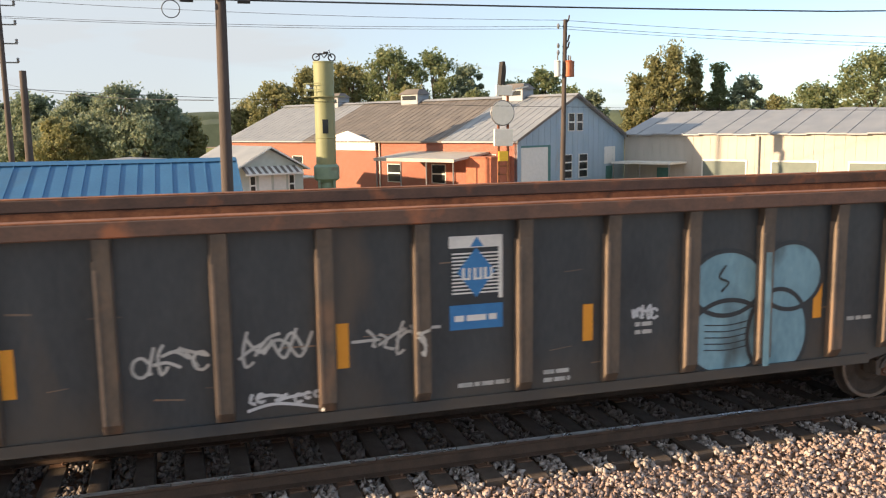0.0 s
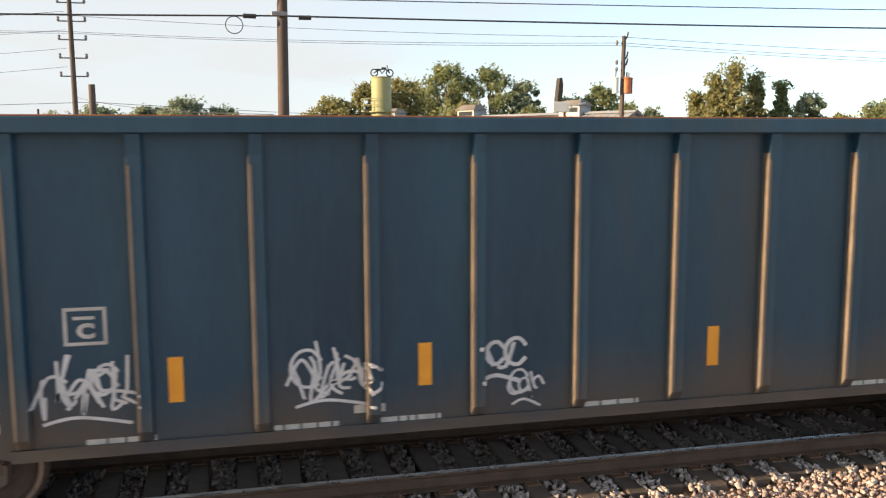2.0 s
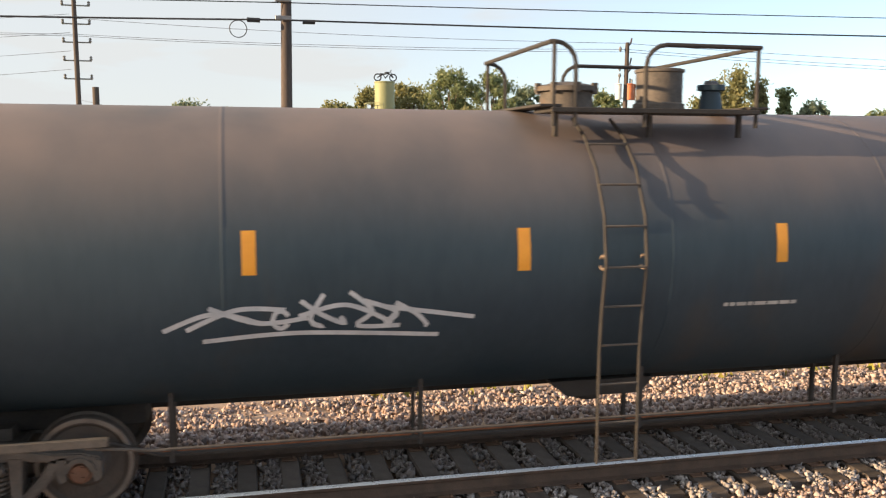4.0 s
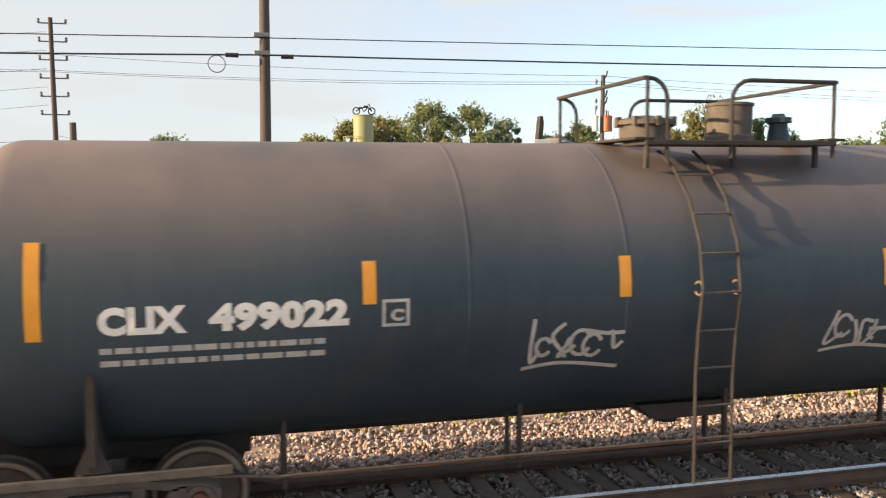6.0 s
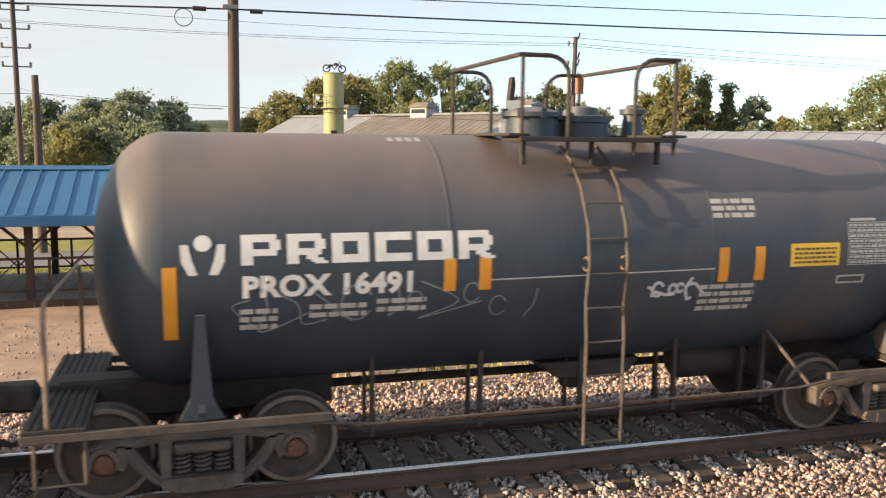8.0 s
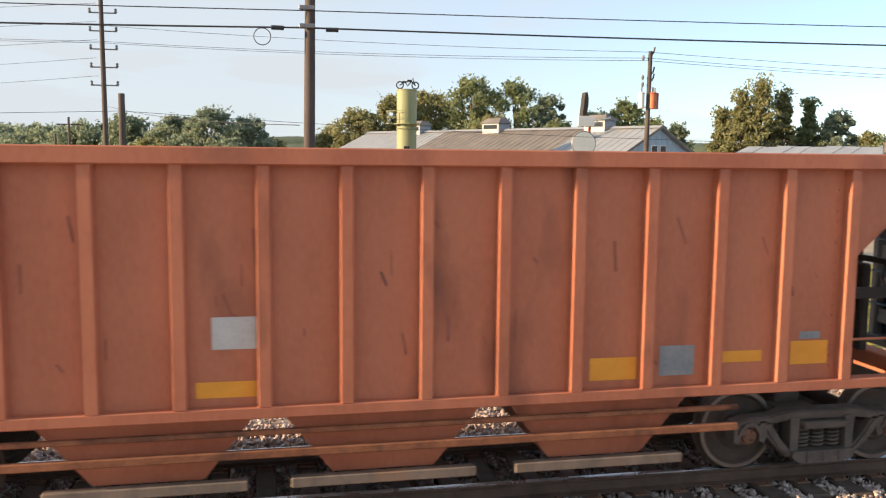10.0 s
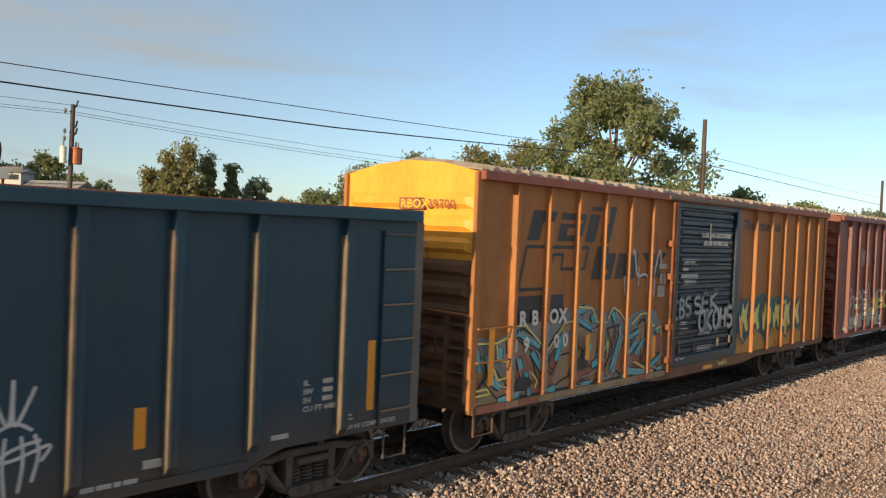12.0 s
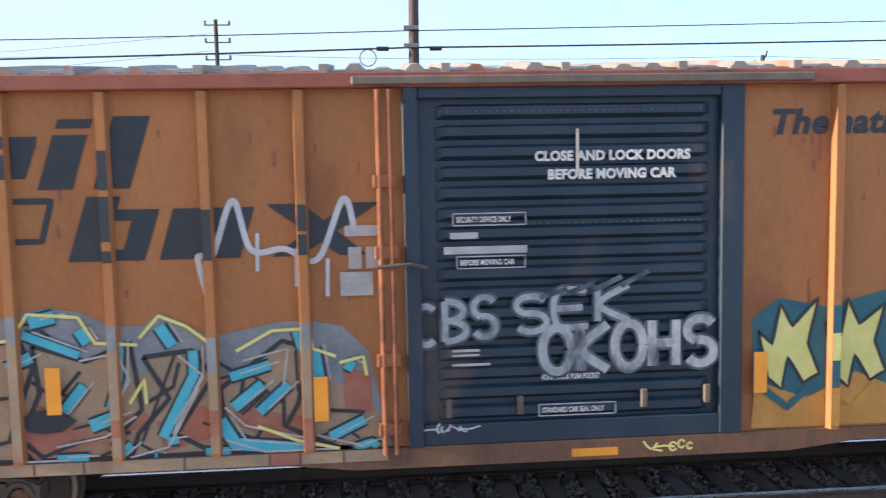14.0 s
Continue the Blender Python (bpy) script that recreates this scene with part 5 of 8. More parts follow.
# ---- open hopper ----
def hopper():
    half = 6.23
    car = thing("hopper_car", "faded red-oxide open hopper car with ribbed sides and yellow panels", "hopper car", "freight cars of the train")
    posts = [4.89 - .7525 * k for k in range(14)]
    for e in (-1, 1):
        a, b = sorted((e * 1.36, e * 1.40))
        part("side_wall", Shape().prism([(-6.0, 3.40), (6.0, 3.40), (4.95, 2.45), (4.95, 1.16), (-4.95, 1.16), (-4.95, 2.45)], a, b), ORANGE, car)
        a, b = sorted((e * 1.33, e * 1.53))
        part("top_chord", Shape().box(-half, half, a, b, 3.38, 3.54, .012), ORANGE, car)
        a, b = sorted((e * 1.34, e * 1.50))
        part("side_sill", Shape().box(-half, half, a, b, 1.06, 1.17, .01), ORANGE, car)
        for p in posts:
            part("side_post", Shape().loft([[(p - .075, e * 1.40, z), (p - .055, e * 1.50, z), (p + .055, e * 1.50, z), (p + .075, e * 1.40, z)] for z in (1.17, 3.39)]), ORANGE, car, "ribbed side post")
        for k in (-1, 1):
            for x in (half - .06, half - .52):
                part("corner_post", Shape().box(k * x - .045, k * x + .045, *sorted((e * 1.38, e * 1.48)), 1.17, 3.39, .01), ORANGE, car)
            for z in (1.5, 1.92, 2.34, 2.76, 3.1):
                part("rung", Shape().cyl((k * (half - .5), e * 1.45, z), (k * (half - .06), e * 1.45, z), .014, 6), ORANGE, car)
            part("step", Shape().tube([(k * (half - .1), e * 1.4, 1.06), (k * (half - .1), e * 1.4, .45), (k * (half - .5), e * 1.4, .45), (k * (half - .5), e * 1.4, 1.06)], .02, 6), POST, car)
    for k in (-1, 1):
        part("slope_sheet", Shape().prism([(k * 6.05, 3.38), (k * 6.0, 3.38), (k * 3.9, 1.5), (k * 3.95, 1.46)], -1.36, 1.36), ORANGE, car)
        part("end_wall", Shape().box(*sorted((k * 6.0, k * 6.1)), -1.36, 1.36, 3.12, 3.39), ORANGE, car)
        part("end_sill", Shape().box(*sorted((k * (half - .25), k * half)), -1.48, 1.48, .98, 1.2, .015), ORANGE, car)
        for y in (-.75, 0, .75):
            part("end_strut", Shape().box(k * (half - .12) - .04, k * (half - .12) + .04, y - .04, y + .04, 1.2, 3.12), UNDER, car)
            part("slope_post", Shape().box(k * 5.32 - .03, k * 5.32 + .03, y - .03, y + .03, 1.2, 2.62), UNDER, car)
        part("brace_beam", Shape().box(*sorted((k * 4.9, k * (half - .15))), -.80, -.70, 1.90, 2.02), UNDER, car, "dark brace beam")
        part("end_rod", Shape().cyl((k * 4.95, -1.30, 1.55), (k * (half - .1), -1.30, 1.55), .016, 6), ORANGE, car)
        part("brake_stand", Shape().box(k * (half - .3) - .06, k * (half - .3) + .06, -.42, -.28, 1.2, 2.25, .02), UNDER, car)
        part("end_rail", Shape().box(k * (half - .12) - .03, k * (half - .12) + .03, -1.36, 1.36, 2.25, 2.32), UNDER, car)
        part("air_reservoir", Shape().cyl((k * 5.3, -.5, 1.42), (k * 5.3, .7, 1.42), .2, 16), UNDER, car)
        truck(car, k * 4.95)
        coupler(car, k * half, k)
    part("center_sill", Shape().box(-half, half, -.2, .2, .72, 1.05), UNDER, car)
    for c in (-2.2, 0.0, 2.2):
        part("discharge_hopper", Shape().loft([[(c - 1.05, y, 1.16), (c - .5, y * .9, .42), (c + .5, y * .9, .42), (c + 1.05, y, 1.16)] for y in (-1.36, -1.3, 1.3, 1.36)]), ORANGE, car, "rusty discharge hopper")
        part("hopper_gate", Shape().box(c - .9, c + .9, -1.4, -1.3, .34, .44, .01), POST, car, "worn gate bar")
    part("gate_beam", Shape().box(-3.6, 3.7, -1.44, -1.38, .66, .74, .01), RUST, car)
    part("gate_beam", Shape().box(-3.6, 3.7, -1.44, -1.38, .88, .93, .01), RUST, car)
    sf = flat(-1.40)
    for x0, x1, z0, z1 in ((2.05, 2.55, 1.25, 1.48), (3.5, 3.95, 1.38, 1.5), (4.28, 4.72, 1.33, 1.58), (-1.75, -1.2, 1.25, 1.4), (-4.5, -4.0, 1.3, 1.5)):
        part("yellow_panel", patch(x0, x1, z0, z1, sf, .005), REFL, car, "yellow reflective panel")
    part("faded_panel", patch(2.8, 3.18, 1.27, 1.58, sf, .005), SLATE, car, "faded grey stencil panel")
    part("faded_panel", patch(4.38, 4.62, 1.60, 1.68, sf, .005), SLATE, car, "faded grey stencil patch")
    part("faded_panel", patch(-1.6, -1.2, 1.7, 2.0, sf, .005), GREYP, car, "faded stencil panel")
    rh = random.Random(61)
    for k in range(34):
        x, z, an = rh.uniform(-4.8, 4.8), rh.uniform(1.5, 3.1), rh.choice((-1.4, -1.5, -1.2, -.9, -1.57))
        ln = rh.uniform(.06, .35)
        st = Shape()
        stroke(st, [(x, z), (x + ln * math.cos(an), z + ln * math.sin(an))], rh.uniform(.008, .03), sf, .004, False)
        part("rust_scrape", st, CHORD, car, "dark scrape in the paint")
    for p in posts[:1] + posts[7:8]:
        for k in range(18):
            part("rivet", Shape().cyl((p - .13, -1.40, 1.3 + .11 * k), (p - .13, -1.415, 1.3 + .11 * k), .016, 6), ORANGE, car)
    return car


# ---- boxcars ----
def boxcar(u, label, body, post_mat, end_mat, L, posts, door, name="boxcar"):
    half = L / 2
    car = thing(name, label, "boxcar", "freight cars of the train")
    lo, ev = 0.80, 4.38
    for e in (-1, 1):
        a, b = sorted((e * 1.36, e * 1.41))
        d0, d1 = door
        for x0, x1 in ((-half, d0), (d1, half)):
            part("side_wall", Shape().box(x0, x1, a, b, lo, ev - .14), body, car)
        a, b = sorted((e * 1.36, e * 1.53))
        part("top_chord", Shape().box(-half, half, a, b, ev - .14, ev, .012), CHORD if body is BROWN else body, car, "rust-red top chord")
        a, b = sorted((e * 1.36, e * 1.46))
        part("side_sill", Shape().prism([(-half, lo - .02), (-half, lo + .10), (half, lo + .10), (half, lo - .02), (d1 + 1.2, lo - .02), (d1 + .5, lo - .1), (d0 - .5, lo - .1), (d0 - 1.2, lo - .02)], a, b), GRIME_SHADED if body is BROWN else body, car)
        for p in posts:
            part("side_post", Shape().loft([[(p - .06, e * 1.41, z), (p - .042, e * 1.50, z), (p + .042, e * 1.50, z), (p + .06, e * 1.41, z)] for z in (lo + .1, ev - .15)]), post_mat, car)

        a, b = sorted((e * 1.30, e * 1.38))
        part("door_back", Shape().box(d0, d1, a, b, lo + .05, ev - .1), DOORB if body is BROWN else body, car)
    for e in (-1, 1):
        a, b = sorted((e * half, e * (half - .06)))
        part("end_wall", Shape().prism([(1.41, 3.05), (1.41, ev - .02), (.7, ev + .13), (0, ev + .18), (-.7, ev + .13), (-1.41, ev - .02), (-1.41, 3.05)], a, b, "x"), end_mat, car)
        # yellow car: the gondola's shadow is put into this darker lower part
        part("end_wall", Shape().box(a, b, -1.41, 1.41, lo, 3.05), GRIME_SHADED if body is BROWN else body, car, "grimy lower end sheet, shadow-toned on the yellow car")
        for k in range(9):
            z = 1.25 + k * .335
            a, b = sorted((e * half, e * (half + .055)))
            s = Shape().loft([[(e * half, y, z - .12), (e * (half + .06 * q), y, z - .05), (e * (half + .06 * q), y, z + .05), (e * half, y, z + .12)] for y, q in ((-1.33, .05), (-1.2, 1), (1.2, 1), (1.33, .05))])
            part("end_corrugation", s, end_mat if k > 5 else (GRIME_SHADED if body is BROWN else body), car)
        for y in (-1.41, 1.41):
            part("corner_post", Shape().box(*sorted((e * (half - .08), e * (half + .07))), y - .035, y + .035, lo, ev - .02, .01), post_mat, car)
        truck(car, e * (half - 1.58))
        coupler(car, e * half, e)
        part("end_platform", Shape().box(*sorted((e * (half + .04), e * (half + .38))), -.7, .7, 1.0, 1.05), UNDER, car)
        part("end_ladder", Shape().box(*sorted((e * half, e * (half + .12))), -1.38, -1.34, .95, 2.2).box(*sorted((e * half, e * (half + .12))), -.98, -.94, .95, 2.2), GRIME_SHADED if body is BROWN else body, car)
        for z in (1.05, 1.4, 1.75, 2.1):
            part("rung", Shape().box(*sorted((e * (half + .03), e * (half + .11))), -1.36, -.96, z - .015, z + .015), GRIME_SHADED if body is BROWN else body, car)
    # roof: seamed panels, slightly crowned
    n = 14
    for k in range(n):
        x0, x1 = -half + L * k / n, -half + L * (k + 1) / n
        part("roof_panel", Shape().prism([(-1.45, ev), (0, ev + .17), (1.45, ev), (1.45, ev + .02), (0, ev + .20), (-1.45, ev + .02)], x0 + .01, x1 - .01, "x"), ROOFG, car, "rust-flecked galvanised roof panel")
        part("roof_seam", Shape().prism([(-1.53, ev - .01), (0, ev + .19), (1.53, ev - .01), (1.53, ev + .07), (0, ev + .245), (-1.53, ev + .07)], x1 - .04, x1 + .04, "x"), ROOFG, car)
        for q in (.25, .5, .75):
            c, hh = x0 + (x1 - x0) * q, .05 + .02 * math.sin(7.3 * k + 11 * q)
            part("roof_ripple", Shape().loft([[(c - .10, y, z), (c - .04, y, z + hh), (c + .04, y, z + hh), (c + .10, y, z)] for y, z in ((-1.51, ev + .0), (-.75, ev + .105), (0, ev + .195), (.75, ev + .105), (1.51, ev + .0))]), ROOFG, car)
    part("underframe", Shape().box(-half + .2, half - .2, -.2, .2, .66, .95).box(-4, 4, -.9, .9, .78, .92), UNDER, car)
    part("floor", Shape().box(-half + .1, half - .1, -1.34, 1.34, lo, lo + .05), UNDER, car)
    for x in (-2.2, 2.0):
        part("brake_rod", Shape().tube([(x - 1.6, -.6, .6), (x + 1.6, -.6, .6)], .025, 6), UNDER, car)
    return car


def yellow_boxcar():
    posts = [-6.78, -5.9, -5.03, -4.16, -3.28, -2.43, 2.65, 3.62, 4.51, 5.36, 6.18, 6.94]
    car = boxcar(65.5, "weathered yellow boxcar with dark sliding door and colourful graffiti", BROWN, BROWN, YELLOW, 15.36, posts, (-1.5, 1.72))
    surf = flat(-1.41)

    def over_posts(poly, material, lift, label, name="emblem_block"):
        """The strips of a painted shape that cross the faces of the posts."""
        for p in posts:
            inside = []
            for k in range(120):
                z = .95 + .027 * k
                hit = False
                for (xa, za), (xb, zb) in zip(poly, poly[1:] + poly[:1]):
                    if (za > z) != (zb > z) and p < xa + (z - za) / (zb - za) * (xb - xa):
                        hit = not hit
                inside.append(hit)
            k = 0
            while k < 120:
                j = k
                while j < 120 and inside[j]:
                    j += 1
                if j > k + 1:
                    part(name, patch(p - .042, p + .042, .95 + .027 * k - .013, .95 + .027 * (j - 1) + .013, flat(-1.50), lift), material, car, label)
                k = max(j, k + 1)

    # sliding door: frame, horizontal pressings, rods
    part("door_frame", Shape().box(-1.5, -1.36, -1.50, -1.38, .90, 4.25, .01).box(1.5, 1.72, -1.47, -1.38, .90, 4.25, .01).box(-1.36, 1.5, -1.46, -1.38, .90, 1.10, .01).box(-1.36, 1.5, -1.46, -1.38, 4.14, 4.25, .01), DOORB, car, "dark steel door frame")
    for k in range(16):
        z = 1.20 + k * .188
        part("door_slat", Shape().loft([[(x, -1.385, z - .07), (x, -1.385 - .055 * q, z - .03), (x, -1.385 - .055 * q, z + .045), (x, -1.385, z + .07)] for x, q in ((-1.2, .1), (-1.12, 1), (1.32, 1), (1.4, .1))]), DOORB, car, "pressed door rib")
    part("door_hood", Shape().box(-1.95, 2.35, -1.56, -1.40, 4.26, 4.34, .012), NPOST, car, "bent grey door hood")
    for x in (-1.62, -1.72):
        part("lock_rod", Shape().cyl((x, -1.53, .86), (x, -1.53, 4.22), .025, 8), RUST, car, "rusty locking rod")
        for z in (1.1, 1.75, 2.75, 3.4):
            part("rod_bracket", Shape().box(x - .06, x + .06, -1.55, -1.41, z - .06, z + .06, .01), RUST, car)
    part("door_handle", Shape().tube([(-1.75, -1.57, 2.62), (-1.45, -1.57, 2.64), (-1.3, -1.53, 2.60)], .02, 6), TRUCK, car)
    part("door_bar", Shape().cyl((.12, -1.46, 3.45), (.12, -1.46, 3.85), .015, 6), DULLW, car)
    sd_ = flat(-1.445)
    part("door_lettering", lettering("CLOSE AND LOCK DOORS", -.28, 3.56, .085, sd_, .006, .006, .95), WHITE, car, "white stencilled words")
    part("door_lettering", lettering("BEFORE MOVING CAR", -.16, 3.39, .085, sd_, .006, .006, .95), WHITE, car, "white stencilled words")
    for x, z, w, words, framed in ((-1.05, 3.03, .68, "SECURITY DEVICE ONLY", 1), (-1.02, 2.63, .64, "BEFORE MOVING CAR", 1), (-.26, 1.52, .70, "FORK TRUCK PUSH POCKET", 0), (-.26, 1.20, .74, "STANDARD CAR SEAL ONLY", 1)):
        if framed:
            rim = [(x, z - .055), (x + w, z - .055), (x + w, z + .055), (x, z + .055), (x, z - .055)]
            part("stencil_frame", stroke(Shape(), rim, .012, sd_, .0062, False), DULLW, car, "thin white stencil frame")
        part("door_lettering", lettering(words, x + .03, z - .026, .05, sd_, .006, .002, (w - .06) / (len(words) * .0505)), WHITE, car, "small white stencilled words")
    for x, z, w, h in ((-1.08, 2.88, .26, .06), (-1.14, 2.745, .78, .07), (-1.08, 1.80, .26, .025), (-1.08, 1.755, .26, .02), (-1.08, 1.665, .36, .025)):
        part("door_stencil", patch(x, x + w, z - h / 2, z + h / 2, sd_, .006), DULLW, car, "worn white stencil bar")
    scrawl(car, SPRAY, 58, -1.42, 1.02, .52, .10, flat(-1.465), .016, 8, False)
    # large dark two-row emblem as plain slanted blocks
    count = iter(range(99))
    def slab(pts):
        pts = [(a - .09, b + .03) for a, b in pts] if max(b for _, b in pts) > 3.4 else pts
        part("emblem_block", area(pts, surf, .005 + .0003 * next(count)), DARKP, car, "dark slanted block of the faded emblem")
        over_posts(pts, DARKP, .003, "dark slanted block of the faded emblem")
    sh = .16
    def bar(x, w, z0, z1):
        t = sh * (z1 - z0) / .5
        return [(x, z0), (x + w, z0), (x + w + t, z1), (x + t, z1)]
    slab(bar(-6.35, .33, 3.35, 3.83))
    slab([(-5.95, 3.65), (-5.62, 3.65), (-5.53, 3.83), (-5.89, 3.83)])
    for p in ([(-5.52, 3.35), (-4.98, 3.35), (-4.95, 3.45), (-5.49, 3.45)], [(-5.49, 3.45), (-5.25, 3.45), (-5.21, 3.58), (-5.45, 3.58)], [(-5.02, 3.45), (-4.76, 3.45), (-4.66, 3.73), (-4.92, 3.73)], [(-5.45, 3.58), (-4.98, 3.58), (-4.95, 3.64), (-5.43, 3.64)], [(-5.42, 3.71), (-4.66, 3.71), (-4.64, 3.82), (-5.38, 3.82)]):
        slab(p)
    slab(bar(-4.66, .30, 3.35, 3.83))
    slab([(-4.48, 3.89), (-4.18, 3.89), (-4.15, 3.97), (-4.45, 3.97)])
    slab(bar(-4.18, .32, 3.35, 3.99))
    # outlined angular mark
    w = .055
    s = Shape()
    loop = [(-6.63, 2.60), (-5.88, 2.60), (-5.70, 3.16), (-5.40, 3.16), (-5.46, 2.92), (-4.74, 2.92), (-4.64, 3.28), (-6.44, 3.28), (-6.63, 2.60)]
    stroke(s, loop, w, surf, .006, False)
    part("emblem_outline", s, DARKP, car, "dark outlined angular mark")
    for p in (bar(-4.52, .3, 2.73, 3.31), [(-4.25, 2.73), (-3.85, 2.73), (-3.70, 3.19), (-4.12, 3.19), (-4.15, 3.09), (-3.95, 3.09), (-4.03, 2.83), (-4.23, 2.83)], [(-3.72, 2.73), (-3.0, 2.73), (-2.86, 3.19), (-3.58, 3.19)], [(-2.72, 2.73), (-2.45, 2.73), (-1.72, 3.21), (-2.0, 3.21)], [(-2.1, 2.73), (-1.85, 2.73), (-2.42, 3.21), (-2.75, 3.21)]):
        slab(p)
    part("reporting_panel", patch(-6.78, -5.35, 1.97, 2.50, surf, .004), DARKP, car, "black repainted panel")
    for ch, x in zip("RBOX", (-6.60, -6.27, -5.78, -5.50)):
        part("lettering", lettering(ch, x, 2.04, .22, surf, .037, .012, 1.0), WHITE, car, "white stencilled letter")
    for ch, x in zip("3900", (-6.76, -6.46, -5.62, -5.36)):
        part("lettering", lettering(ch, x, 1.63, .21, surf, .037, .012, 1.0), WHITE, car, "white stencilled number")
    for words, x in (("The", 1.98), ("nationwide", 2.62)):
        part("slogan", lettering(words, x, 3.78, .22, surf, .006, .012, 1.1, "LEFT", .2), DARKP, car, "dark italic slogan word")
    for x, z0, z1 in ((-7.42, 1.2, 2.05), (-4.75, 1.36, 1.79), (-2.37, 1.2, 1.62), (1.82, 1.3, 1.7), (4.6, 1.2, 1.6)):
        part("reflector", patch(x, x + .13, z0, z1, lambda a, b: -1.51, .004), REFL, car, "amber reflective strip")
    part("sill_reflector", patch(.05, .50, .735, .815, flat(-1.46), .004), REFL, car, "amber strip on the sill")
    # wild-style mural: grey cloud, tan letter limbs with cyan sides, pale outlines
    rnd = random.Random(21)
    ground = [(-7.84, 1.93), (-7.14, 1.85), (-6.86, 1.93), (-6.74, 2.05), (-6.38, 2.06), (-5.7, 2.09), (-5.3, 2.17), (-5.04, 2.27), (-4.72, 2.32), (-4.46, 2.27), (-4.14, 2.13), (-3.89, 2.13), (-3.75, 2.24), (-3.52, 2.13), (-3.3, 2.01), (-3.01, 2.06), (-2.65, 2.13), (-2.35, 2.12), (-2.1, 2.07), (-1.86, 1.83), (-1.8, 1.54), (-1.71, 1.17), (-1.66, 0.74), (-3.26, 0.7), (-4.72, 0.67), (-5.85, 0.72), (-6.73, 0.73), (-7.38, 0.72), (-7.91, 0.71)]
    bodies = [
        [(-6.88, 1.88), (-6.46, 1.99), (-5.96, 1.73), (-5.96, 1.58), (-6.21, 1.55), (-6.06, 1.22), (-5.83, 0.74), (-6.7, 0.77), (-6.73, 1.59), (-6.87, 1.64)],
        [(-5.86, 1.57), (-5.3, 2.0), (-4.99, 2.03), (-4.89, 1.76), (-5.12, 1.13), (-4.92, 0.74), (-5.74, 0.74), (-5.83, 1.2), (-5.7, 1.48)],
        [(-4.88, 1.98), (-4.42, 1.82), (-4.02, 1.98), (-3.94, 1.36), (-4.22, 1.05), (-4.16, 0.74), (-4.81, 0.69), (-5.02, 1.12), (-4.84, 1.54)],
        [(-3.91, 1.84), (-3.47, 1.89), (-3.29, 1.64), (-3.64, 1.11), (-3.3, 0.74), (-4.05, 0.72), (-3.98, 1.13), (-3.69, 1.45)],
        [(-3.23, 1.52), (-2.65, 1.95), (-2.4, 1.87), (-2.52, 1.36), (-2.64, 1.14), (-2.15, 0.8), (-2.03, 0.68), (-3.13, 0.71), (-3.18, 1.06)],
        [(-7.84, 1.09), (-7.34, 1.33), (-7.42, 1.62), (-7.6, 1.59), (-7.82, 1.49)],
    ]
    reds = [
        [(-6.69, 1.53), (-6.4, 1.6), (-6.08, 1.27), (-5.89, 0.84), (-6.09, 0.83), (-6.41, 1.19), (-6.65, 1.27)],
        [(-5.71, 1.55), (-5.37, 1.53), (-5.53, 1.17), (-5.68, 0.97), (-5.82, 1.08)],
        [(-4.9, 1.48), (-4.59, 1.24), (-4.16, 1.28), (-3.92, 1.34), (-3.82, 1.23), (-4.48, 1.01), (-4.91, 0.89), (-5.01, 1.11)],
        [(-3.81, 1.23), (-3.42, 1.37), (-3.13, 1.29), (-3.3, 1.07), (-3.76, 0.94)],
        [(-3.12, 1.35), (-2.41, 1.22), (-2.34, 0.86), (-2.65, 0.95), (-3.06, 1.16)],
        [(-2.1, 1.67), (-1.85, 1.63), (-1.84, 1.24), (-2.09, 1.26)],
        [(-7.78, 1.38), (-7.52, 1.31), (-7.49, 1.01), (-7.81, 0.94)],
    ]
